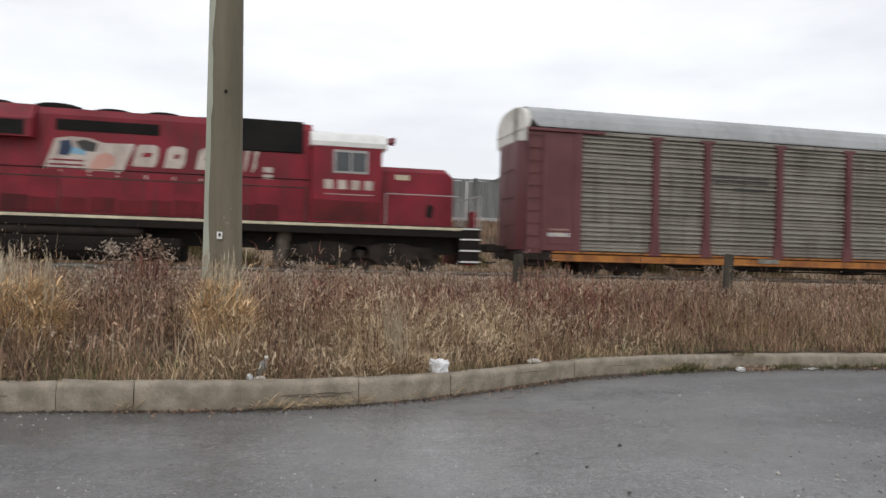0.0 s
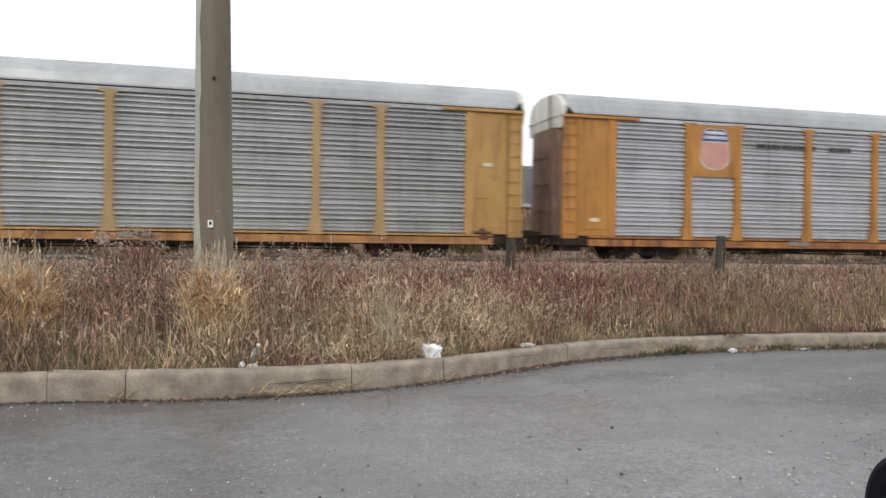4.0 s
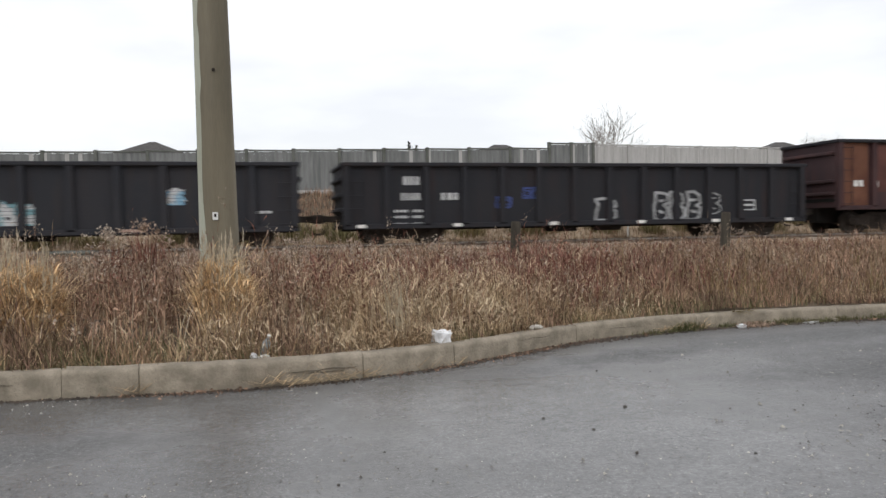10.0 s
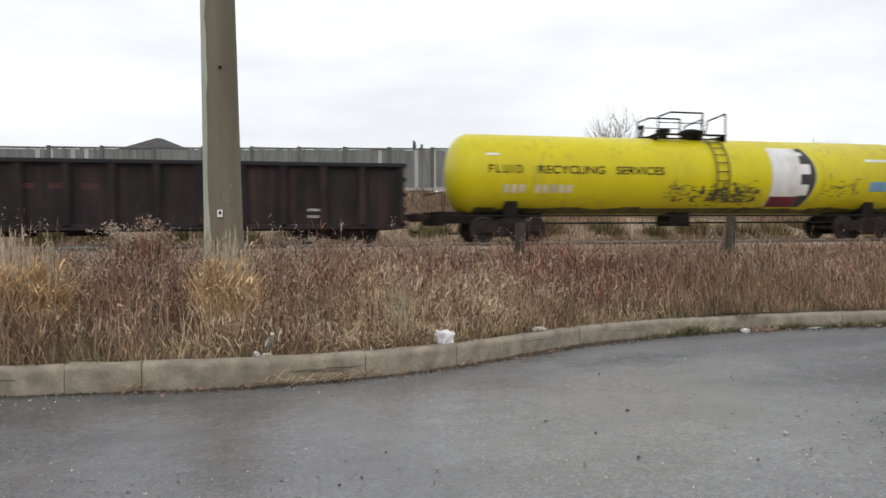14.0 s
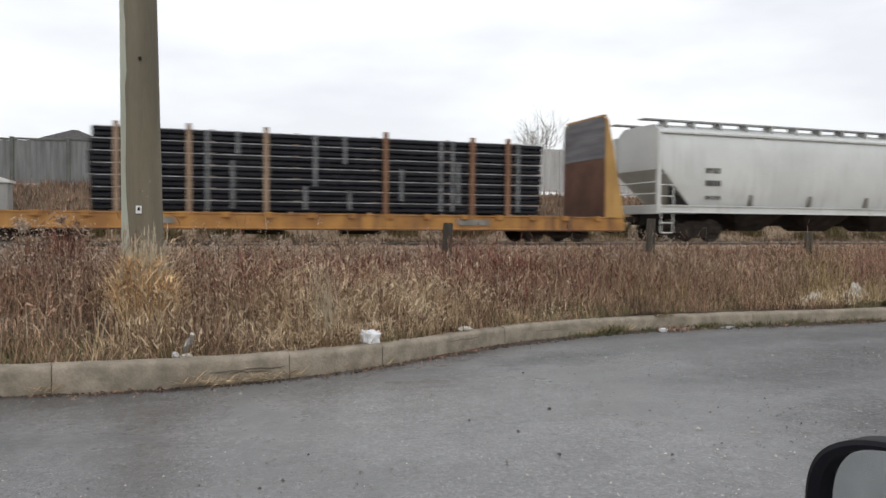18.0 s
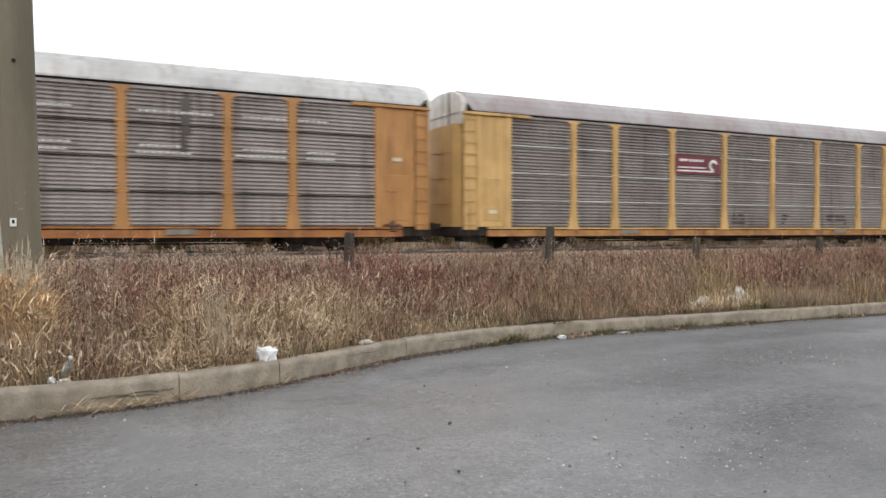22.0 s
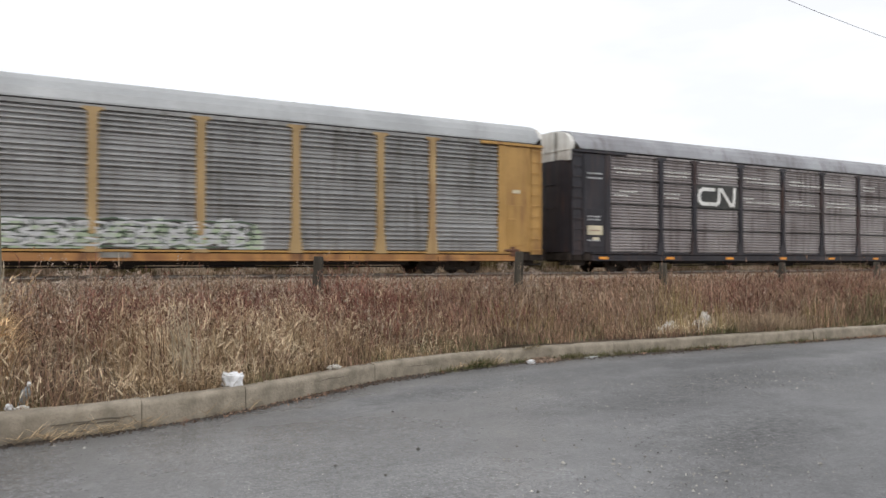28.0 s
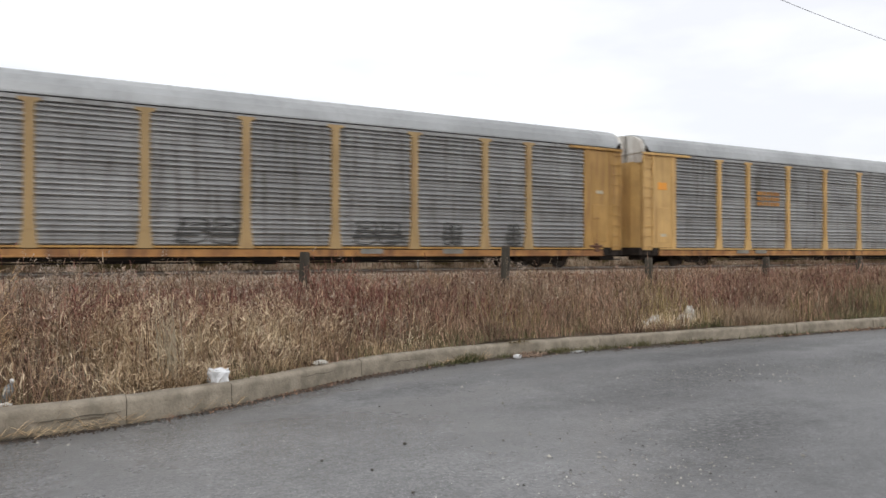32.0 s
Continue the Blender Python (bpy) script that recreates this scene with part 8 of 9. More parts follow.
def verge_height(x, y):
    """How tall the front growth stands: low at the kerb, taller behind, in uneven clumps."""
    d = y - kerb_y(x)
    return np.clip(0.18 + 0.26 * d, 0.18, 0.52) * (0.45 + 1.05 * blotch(x, y, 2.2, 5.0))


def pale_patch(x, y):
    """The straw-coloured stretch of the verge behind the bend of the kerb."""
    return np.exp(-((x - 1.6) / 2.1) ** 2) * np.exp(-np.clip((y - kerb_y(x) - 1.2) / 1.4, 0, 9) ** 2)


def fringe(n, x0, x1, d0, d1, dens):
    """Random places in a strip behind the kerb."""
    x = rng.uniform(x0, x1, n)
    y = kerb_y(x) + rng.uniform(d0, d1, n)
    ok = (rng.random(n) < dens(x, y)) & (~trodden(x, y) | (rng.random(n) < 0.2))
    return x[ok], y[ok]


def build_grass():
    # upright growth of the front strip: clumps of several kinds growing through one another
    def front(x, y):
        d = y - kerb_y(x)
        return np.clip(1.35 - d / 2.9, 0.0, 1)

    kinds = (("straw_grass", M_STRAW, 24000, "pale straw-coloured dry grass behind the kerb", "grass", 1.0, 2.0),
             ("dry_brown_grass", M_WEED, 17000, "dead brown grass stems behind the kerb", "grass", 1.15, 3.0),
             ("dull_green_grass", M_GREEN, 9000, "dull yellow-green grass low among dry stems", "grass", 0.6, 4.0))
    for name, mat, n, label, category, tall, seed in kinds:
        x, y = scatter(n, 5.9, 11.0, lambda x, y: front(x, y) * (0.10 + 0.90 * rise(blotch(x, y, 1.1, seed), 0.40, 0.62)) * (0.25 + 0.75 * rise(blotch(x, y, 4.0, seed + 0.5), 0.35, 0.6)) * (1.0 if tall > 0.7 else np.clip(1.2 - (y - kerb_y(x)), 0, 1)) * ((np.interp(x, [3.5, 7.0], [0.14, 0.05]) * (1 + 1.7 * (x < 3.5)) + 0.62 * pale_patch(x, y)) if tall == 1.0 else (1 - 0.5 * pale_patch(x, y))))
        n = len(x)
        h = verge_height(x, y) * tall * rng.uniform(0.5, 1.35, n)
        own = 6.283 * blotch(x, y, 3.5, seed + 0.9) * 2
        p = curls(x, y, soil_at(x, y) - 0.02, h, rng.uniform(0.005, 0.012, n), np.abs(rng.normal(0.05, 0.34, n)), np.abs(rng.normal(0.5, 0.8, n)), 4, own + rng.normal(0, 1.0, n))
        pieces = [p]
        # a thick fringe along the kerb, and the pale stretch behind its bend
        x, y = fringe(26000, -4.2, 20.0, 0.10, 0.95, lambda x, y: (0.15 + 0.85 * rise(blotch(x, y, 1.3, seed + 2.0), 0.42, 0.6)) * np.where((x > 4) & (tall == 1.0), 0.12, 1.0))
        if tall == 1.0:
            u, v = fringe(30000, -0.6, 4.6, 0.15, 3.2, lambda x, y: pale_patch(x, y) * (0.2 + 0.8 * rise(blotch(x, y, 2.4, 7.0), 0.38, 0.58)))
            x, y = np.concatenate([x[:len(x) // 2], u]), np.concatenate([y[:len(y) // 2], v])
        n = len(x)
        h = verge_height(x, y) * min(tall, 0.9) * rng.uniform(0.4, 1.2, n)
        pieces.append(curls(x, y, soil_at(x, y) - 0.02, h, rng.uniform(0.004, 0.010, n), np.abs(rng.normal(0.05, 0.40, n)), np.abs(rng.normal(0.5, 0.8, n)), 3))
        if name == "straw_grass":
            x, y = scatter(1500, 9.0, 20.8, lambda x, y: rise(blotch(x, y, 0.5, 1.0), 0.4, 0.6) * np.interp(x, [6, 12], [1.0, 0.4]))
            pieces.append(tufts(x, y, 14, 0.10, np.clip(0.55 - 0.014 * y, 0.2, 0.45), 0.35, 0.013, 3))
        soup(name, pieces, mat, label, category)
    # low thatch of fallen straw over the soil, thickest along the kerb
    x, y = scatter(15000, 5.9, 12.0, lambda x, y: np.clip(1.3 - (y - kerb_y(x)) / 2.2, 0.12, 1))
    n = len(x)
    thatch = curls(x, y, soil_at(x, y) - 0.005, rng.uniform(0.08, 0.24, n), rng.uniform(0.005, 0.011, n), rng.uniform(0.3, 1.4, n), rng.uniform(-0.2, 0.6, n), 3)
    x, y = scatter(14000, 16.0, 21.6, lambda x, y: np.interp(x, [6, 16], [1.0, 0.4]))
    n = len(x)
    thin = curls(x, y, soil_at(x, y) - 0.005, rng.uniform(0.08, 0.28, n), rng.uniform(0.010, 0.02, n), rng.uniform(0.2, 1.3, n), rng.uniform(-0.2, 0.6, n), 3)
    n = 2600
    x, y = 8.8 + rng.normal(0, 0.8, n), 7.85 + rng.normal(0, 0.32, n)
    x, y = x[y > kerb_y(x) + 0.2], y[y > kerb_y(x) + 0.2]
    n = len(x)
    trod = curls(x, y, soil_at(x, y) + 0.02, rng.uniform(0.06, 0.26, n), rng.uniform(0.006, 0.012, n), rng.uniform(0.5, 1.5, n), rng.uniform(-0.2, 0.4, n), 3)
    soup("trampled_straw", [trod], M_CURL, "pale trampled straw round the rubble stones", "grass")
    soup("fallen_straw", [thatch, thin], M_STRAW, "fallen pale straw lying over the soil", "grass")
    # taller straw leaning over the foot of the heap
    x = rng.uniform(9.1, 10.7, 2600)
    y = kerb_y(x) + rng.uniform(0.10, 0.6, 2600)
    lean_over = curls(x, y, soil_at(x, y) - 0.02, rng.uniform(0.10, 0.34, 2600), rng.uniform(0.005, 0.010, 2600), np.abs(rng.normal(0.2, 0.4, 2600)), np.abs(rng.normal(0.3, 0.6, 2600)), 3)
    soup("straw_tufts", [lean_over], M_BANK, "short dry straw tufts beside the rubble stones", "grass")
    # curled dry leaves hanging on the stems, in drifts, many of them blown one way
    n = 38000
    x, y = scatter(n, 5.95, 12.5, lambda x, y: np.clip(1.25 - (y - kerb_y(x)) / 3.6, 0.10, 1) * np.maximum((0.05 + 0.35 * rise(blotch(x, y, 1.6, 6.0), 0.45, 0.65)) * np.interp(x, [4, 7], [0.3, 0.06]), pale_patch(x, y) * (0.45 + 0.55 * rise(blotch(x, y, 2.6, 7.0), 0.4, 0.6))))
    u, v = fringe(30000, -0.6, 4.8, 0.15, 3.4, lambda x, y: pale_patch(x, y) * (0.15 + 0.85 * rise(blotch(x, y, 2.4, 7.0), 0.38, 0.58)))
    x, y = np.concatenate([x, u]), np.concatenate([y, v])
    n = len(x)
    z = soil_at(x, y) + verge_height(x, y) * rng.uniform(0.25, 1.1, n)
    p = curls(x, y, z, rng.gamma(5, 0.021, n).clip(0.04, 0.24), rng.uniform(0.005, 0.010, n), rng.normal(0.9, 0.5, n), rng.uniform(0.4, 1.6, n), 4, np.where(rng.random(n) < 0.5, 0.2, 3.3) + rng.normal(0, 0.8, n), 0.9)
    soup("curled_dry_leaves", [p], M_CURL, "pale curled dry grass leaves on brown stems", "grass")
    # olive-gold clumps scattered through the verge beyond the bend
    x, y = scatter(30000, 6.6, 13.0, lambda x, y: rise(x, 5.0, 7.5) * rise(blotch(x, y, 0.9, 21.0), 0.50, 0.66) * np.clip(1.25 - (y - kerb_y(x)) / 3.2, 0.08, 1))
    n = len(x)
    q = curls(x, y, soil_at(x, y) - 0.02, verge_height(x, y) * rng.uniform(0.7, 1.5, n), rng.uniform(0.005, 0.011, n), np.abs(rng.normal(0.05, 0.16, n)), np.abs(rng.normal(0.3, 0.35, n)), 3)
    soup("olive_gold_grass", [q], M_OLIVEGOLD, "olive-gold dry grass clumps along the verge", "grass")
    # greener clump far along the kerb
    x, y = scatter(5200, 7.2, 9.6, lambda x, y: np.exp(-((x - 14.2) ** 2) / 3.0) * ((y - kerb_y(x)) < 1.7))
    q = curls(x, y, soil_at(x, y) - 0.02, rng.uniform(0.25, 0.7, len(x)), rng.uniform(0.007, 0.012, len(x)), np.abs(rng.normal(0.15, 0.12, len(x))), np.abs(rng.normal(0.4, 0.3, len(x))), 3)
    soup("green_grass", [q], M_GREEN, "yellow-green grass clump along the kerb", "grass")
    # tall golden tussocks: mops of bowed leaves, dead brown ones within, thin plumes above
    gold, dead, plumes = [], [], []
    for cx, cy, rad, hh, n in ((-2.06, 7.20, 0.26, 0.69, 1500), (-2.44, 7.42, 0.22, 0.67, 700), (-1.86, 7.0, 0.16, 0.52, 400), (-0.40, 7.40, 0.19, 0.72, 1500), (-0.28, 7.12, 0.16, 0.60, 700), (-0.50, 7.2, 0.14, 0.54, 350), (-0.30, 9.3, 0.35, 0.85, 160), (-3.2, 9.4, 0.7, 0.85, 260)):
        a, r = rng.uniform(0, 6.283, n), rad * rng.random(n) ** 0.7
        x, y = cx + r * np.cos(a), cy + r * np.sin(a)
        length = hh * rng.beta(3.0, 1.5, n) * 1.25
        p = curls(x, y, soil_at(x, y) - 0.02, length, rng.uniform(0.004, 0.010, n), 0.05 + 0.35 * r / rad * rng.random(n), np.abs(rng.normal(2.0, 0.9, n)), 6, a + rng.normal(0, 0.9, n), 3.0)
        m = rng.random(n) < 0.76
        gold.append((p[0][m], p[1]))
        dead.append((p[0][~m], p[1]))
        k = n
        a, r = rng.uniform(0, 6.283, k), rad * 1.2 * np.sqrt(rng.random(k))
        x, y = cx + r * np.cos(a), cy + r * np.sin(a)
        gold.append(curls(x, y, soil_at(x, y) + hh * rng.beta(3.0, 1.3, k), rng.uniform(0.06, 0.22, k), rng.uniform(0.007, 0.013, k), rng.normal(1.1, 0.5, k), rng.uniform(0.2, 1.6, k), 4, rng.normal(0.2, 1.3, k), 1.2))
        if cy < 8:
            k = n // 32
            a, r = rng.uniform(0, 6.283, k), rad * 0.8 * np.sqrt(rng.random(k))
            x, y = cx + r * np.cos(a), cy + r * np.sin(a)
            h, ln = hh * rng.uniform(1.05, 1.45, k), np.abs(rng.normal(0.05, 0.07, k))
            plumes.append(blades(x, y, soil_at(x, y), h, rng.uniform(0.006, 0.011, k), ln, 3, 0.1, a))
            tip = rng.uniform(0.72, 1.0, (k, 9))
            fx, fy, fz = (v.ravel() for v in (x[:, None] + (np.cos(a) * ln * h)[:, None] * tip ** 1.8, y[:, None] + (np.sin(a) * ln * h)[:, None] * tip ** 1.8, soil_at(x, y)[:, None] + h[:, None] * tip))
            plumes.append(blades(fx, fy, fz, rng.uniform(0.04, 0.10, k * 9), rng.uniform(0.007, 0.012, k * 9), np.abs(rng.normal(0.25, 0.15, k * 9)), 2, 0.1))
    soup("golden_tussocks", gold, M_GOLD, "tall golden tussocks of ragged dry grass", "grass")
    soup("tussock_dead_leaves", dead, M_WEED, "brown dead leaves within the golden tussocks", "grass")
    soup("tussock_plumes", plumes, M_STEM, "thin pale plumes standing above the tussocks", "grass")
    # brown weeds: stem, side twigs, dry leaves and seed fluff
    for name, mat, n, seed, y0, y1, label in (("brown_weeds", M_WEED, 31000, 1.0, 6.3, 20.6, "dense dead brown weed stalks filling the verge"), ("russet_weeds", M_REDWEED, 26000, 6.0, 6.6, 18.5, "patches of russet dead weed stalks in the verge"), ("tan_weeds", M_BANK, 15000, 17.0, 7.6, 17.5, "patches of tan dry weed stalks in the verge")):
        def dens(x, y):
            d = y - kerb_y(x)
            near = np.clip((d - 0.25) / 1.3, 0.12, 1) * np.interp(y, [14, 16.5, 20.4], [1, 0.45, 0.15])
            red = 1.1 * np.exp(-((x - 4.2) ** 2 / 5 + (y - 10.3) ** 2 / 5)) + 0.9 * np.exp(-((x - 1.6) ** 2 / 1.2 + (y - 9.3) ** 2 / 1.6)) + 0.6 * np.exp(-((x + 1.2) ** 2 / 1.0 + (y - 9.0) ** 2 / 2)) + 0.5 * rise(blotch(x, y, 0.7, 3.0), 0.55, 0.7) + 0.2 * rise(x, 8, 13) * rise(blotch(x, y, 0.9, 13.0), 0.4, 0.6)
            return near * (np.clip(red, 0, 1) * (0.4 + 0.6 * rise(blotch(x, y, 1.8, 9.0), 0.35, 0.6)) if mat == M_REDWEED else (0.16 + 0.84 * rise(blotch(x, y, 1.3, seed), 0.38, 0.60)) * (1 - 0.85 * np.clip(red, 0, 1)) if mat == M_WEED else rise(blotch(x, y, 0.75, seed), 0.46, 0.62) * np.interp(x, [6, 11], [1.0, 0.1]) * (1 - 0.9 * np.clip(red, 0, 1)))

        x, y = scatter(n, y0, y1, dens)
        n = len(x)
        d = y - kerb_y(x)
        z = soil_at(x, y)
        h = (0.30 + 0.19 * np.clip(d / 2.5, 0, 1)) * rng.normal(1.0, 0.14, n) * (1 + rng.uniform(0.2, 0.75, n) * (rng.random(n) < 0.08 + 0.22 * rise(blotch(x, y, 0.9, 15.0), 0.52, 0.68))) * np.interp(y, [6, 9, 12, 15, 20], [1.1, 1.08, 0.95, 0.68, 0.45])
        h *= 0.6 + 0.75 * blotch(x, y, 1.4, 8.0)
        lean = np.abs(rng.normal(0.16, 0.22, n))
        hd = rng.uniform(0, 6.283, n)
        stems = blades(x, y, z - 0.02, h, rng.uniform(0.005, 0.011, n) * (0.75 + 0.03 * y), lean, 2, 0.2, hd)
        k = 6
        u = rng.uniform(0.25, 0.97, (n, k))
        tx = (x + 0)[:, None] + (np.cos(hd) * lean * h)[:, None] * u ** 1.8
        ty = y[:, None] + (np.sin(hd) * lean * h)[:, None] * u ** 1.8
        tz = z[:, None] + h[:, None] * u
        far = np.repeat(y, k)
        twigs = blades(tx.ravel(), ty.ravel(), tz.ravel(), rng.uniform(0.05, 0.17, n * k), rng.uniform(0.005, 0.011, n * k) * (0.7 + 0.04 * far), np.abs(rng.normal(0.9, 0.5, n * k)), 2, 0.1)
        u = rng.uniform(0.1, 0.95, (n, 5))
        lx, ly, lz = ((v[:, None] + o).ravel() for v, o in ((x, rng.normal(0, 0.05, (n, 5))), (y, rng.normal(0, 0.05, (n, 5))), (z, h[:, None] * u)))
        leaves = flecks(lx, ly, lz, rng.uniform(0.006, 0.016, n * 5) * (0.8 + 0.03 * ly))
        soup(name, [stems, twigs, leaves], mat, label, "weeds")
        m = rng.random(n) < 0.6 * (0.34 if mat == M_WEED else 0.2 if mat == M_REDWEED else 0.28) * np.interp(x, [5, 9], [1.0, 0.15]) * np.interp(y, [9, 12, 15], [0.7, 1.3, 1.9])
        fx, fy, fz, fh = x[m], y[m], z[m], h[m]
        ex, ey = np.cos(hd[m]) * lean[m] * fh, np.sin(hd[m]) * lean[m] * fh
        k = 11
        s = rng.normal(0, 0.028, (3, len(fx), k))
        pts = flecks((fx[:, None] + ex[:, None] + s[0]).ravel(), (fy[:, None] + ey[:, None] + s[1]).ravel(), (fz[:, None] + fh[:, None] * 0.97 + s[2] * 1.8).ravel(), rng.uniform(0.006, 0.014, len(fx) * k) * np.repeat(np.interp(fy, [9, 16], [0.9, 1.5]), k))
        soup(name.split("_")[0] + "_seed_heads", [pts], M_FLUFF, "pale fluffy seed heads on dead weeds", "weeds")
    # a few bushier plants standing above the rest
    pieces, fluff, dark = [], [], []
    for bx, by, hh, w, n in ((-2.12, 11.6, 0.98, 0.40, 150), (-1.62, 11.5, 1.08, 0.42, 200), (8.9, 13.2, 0.86, 0.26, 120), (9.2, 13.0, 0.80, 0.22, 90), (0.6, 11.8, 0.85, 0.25, 90), (1.4, 12.4, 0.78, 0.2, 60), (17.2, 14, 0.75, 0.26, 80), (3.5, 14, 0.72, 0.25, 60)):
        a, r = rng.uniform(0, 6.283, n), w * 0.35 * np.sqrt(rng.random(n))
        x, y = bx + r * np.cos(a), by + r * np.sin(a)
        z = soil_at(x, y)
        h, ln = hh * rng.uniform(0.45, 1.0, n), np.abs(rng.normal(0.2, 0.12, n))
        (dark if bx < 0 else pieces).append(blades(x, y, z, h, rng.uniform(0.007, 0.014, n), ln, 3, 0.1, a))
        tipx, tipy = x + np.cos(a) * ln * h, y + np.sin(a) * ln * h
        for _ in range(6 if bx > 0 else 3 if bx < -2 else 1):
            s = rng.normal(0, 0.03, (3, n))
            fluff.append(flecks(tipx + s[0], tipy + s[1], z + h + s[2], rng.uniform(0.008, 0.018, n)))
    heads = []
    for bx, by, hh, w, n in ((-1.66, 11.5, 1.05, 0.13, 150), (-1.50, 11.5, 0.98, 0.12, 100), (-1.38, 11.6, 0.84, 0.15, 80), (-1.85, 11.55, 0.80, 0.2, 110)):
        p = rng.normal(0, 1, (3, n))
        p /= np.maximum(np.sqrt((p ** 2).sum(0)), 0.4) / rng.uniform(0.2, 1.45, n)
        x, y = bx + p[0] * w, by + p[1] * w
        heads.append(flecks(x, y, soil_at(x, y) + hh + p[2] * w * 0.8, rng.uniform(0.010, 0.022, n)))
        a = rng.uniform(0, 6.283, n)
        x, y = bx + rng.normal(0, w * 0.7, n), by + rng.normal(0, w * 0.7, n)
        dark.append(blades(x, y, soil_at(x, y) + rng.uniform(0, hh * 0.7, n), rng.uniform(0.15, 0.34, n), rng.uniform(0.008, 0.015, n), np.abs(rng.normal(0.3, 0.25, n)), 2, 0.1, a))
    soup("brown_weed_heads", heads, M_HEADBROWN, "bushy pinkish-brown heads of tall weeds beside the pole", "weeds")
    x, y = -2.13 + rng.normal(0, 0.05, 170), 11.5 + rng.normal(0, 0.05, 170)
    fluff.append(flecks(x, y, soil_at(x, y) + 0.93 + rng.normal(0, 0.06, 170), rng.uniform(0.010, 0.022, 170)))
    soup("dark_weed_clumps", dark, M_REDWEED, "dark russet weed clumps beside the pole", "weeds")
    soup("tall_weed_clumps", pieces, M_WEED, "taller bushy dead weeds against the track", "weeds")
    soup("tall_seed_heads", fluff, M_FLUFF, "large pale seed heads on the taller weeds", "weeds")
    # single pale stalks
    x, y = scatter(2600, 6.2, 15.0, lambda x, y: np.clip((y - kerb_y(x)) / 1.5, 0.1, 1))
    p = blades(x, y, soil_at(x, y), rng.gamma(14, 0.035, len(x)), rng.uniform(0.006, 0.011, len(x)), np.abs(rng.normal(0.3, 0.35, len(x))), 3, 0.1)
    cx, cy = np.full(16, -2.18) + rng.normal(0, 0.06, 16), np.full(16, 6.75) + rng.normal(0, 0.06, 16)
    q = blades(cx, cy, soil_at(cx, cy), rng.uniform(0.2, 0.5, 16), rng.uniform(0.014, 0.022, 16), np.abs(rng.normal(0.35, 0.2, 16)), 3, 0.1)
    cx, cy = 1.22 + rng.normal(0, 0.05, 40), 6.75 + rng.normal(0, 0.06, 40)
    r = blades(cx, cy, soil_at(cx, cy), rng.uniform(0.4, 0.85, 40), rng.uniform(0.014, 0.024, 40), np.abs(rng.normal(0.16, 0.12, 40)), 3, 0.1, rng.normal(3.1, 0.8, 40))
    soup("pale_stalks", [p, q, r], M_STEM, "single pale dry stalks among the weeds", "weeds")
    # tufts creeping over the kerb and turf on the far bank
    x = rng.uniform(-3, 14, 2600)
    x = x[rng.random(len(x)) < 0.06 + 0.5 * (patchy(x, x * 0, 1.6, 2.0) > 0.66)]
    y = kerb_y(x) - rng.uniform(-0.03, 0.06, len(x)) * (rng.random(len(x)) < 0.8)
    p = blades(x, y, np.full(len(x), -0.005), rng.uniform(0.02, 0.07, len(x)), rng.uniform(0.004, 0.008, len(x)), np.abs(rng.normal(1.1, 0.4, len(x))), 2)
    x = np.concatenate([rng.uniform(-0.1, 0.85, 190), rng.uniform(-1.05, -0.9, 30), rng.uniform(4.2, 4.9, 120), rng.uniform(1.0, 1.7, 25)])
    y = kerb_y(x) - rng.uniform(0.0, 0.05, len(x))
    q = curls(x, y - 0.01, rng.uniform(0.0, 0.045, len(x)), rng.uniform(0.05, 0.22, len(x)), rng.uniform(0.004, 0.009, len(x)), rng.normal(1.1, 0.25, len(x)), rng.uniform(0.1, 0.8, len(x)), 3, np.where(rng.random(len(x)) < 0.65, 0.25, 3.3) + rng.normal(0, 0.35, len(x)))
    soup("kerb_tufts", [p, q], M_STRAW, "small dry tufts rooted in the kerb joint", "grass")
    # moss and low green weed in the angle of the kerb
    x = rng.uniform(3.8, 16, 5200)
    x = x[rng.random(len(x)) < rise(blotch(x, x * 0, 1.5, 12.0), 0.42, 0.66)]
    y = kerb_y(x) - np.abs(rng.normal(0, 0.05, len(x))) - 0.005
    p = blades(x, y, np.full(len(x), -0.004), rng.uniform(0.02, 0.10, len(x)), rng.uniform(0.006, 0.013, len(x)), np.abs(rng.normal(0.8, 0.4, len(x))), 2)
    clumps = [p]
    for cx, w, hh, n in ((4.60, 0.11, 0.13, 420), (5.13, 0.10, 0.08, 160), (5.99, 0.10, 0.10, 200), (6.75, 0.12, 0.09, 160), (7.32, 0.12, 0.11, 200), (4.2, 0.10, 0.06, 100)):
        x = cx + rng.normal(0, w, n)
        y = kerb_y(x) - 0.01 - np.abs(rng.normal(0, 0.035, n))
        clumps.append(blades(x, y, np.full(n, -0.004), hh * rng.uniform(0.3, 1.1, n), rng.uniform(0.006, 0.013, n), np.abs(rng.normal(0.5, 0.4, n)), 2))
    # a drift of dead leaves and straw below tufts that hang over the kerb
    x = 5.50 + rng.normal(0, 0.13, 700)
    y = kerb_y(x) - 0.02 - np.abs(rng.normal(0, 0.10, 700))
    drift = flecks(x, y, 0.008 + np.abs(rng.normal(0, 0.018, 700)), rng.uniform(0.006, 0.016, 700))
    x = 5.42 + rng.normal(0, 0.10, 110)
    over = curls(x, kerb_y(x) + 0.10, np.full(110, 0.13), rng.uniform(0.10, 0.26, 110), rng.uniform(0.004, 0.009, 110), rng.uniform(0.7, 1.2, 110), rng.uniform(0.6, 1.5, 110), 4, -1.57 + rng.normal(0, 0.5, 110))
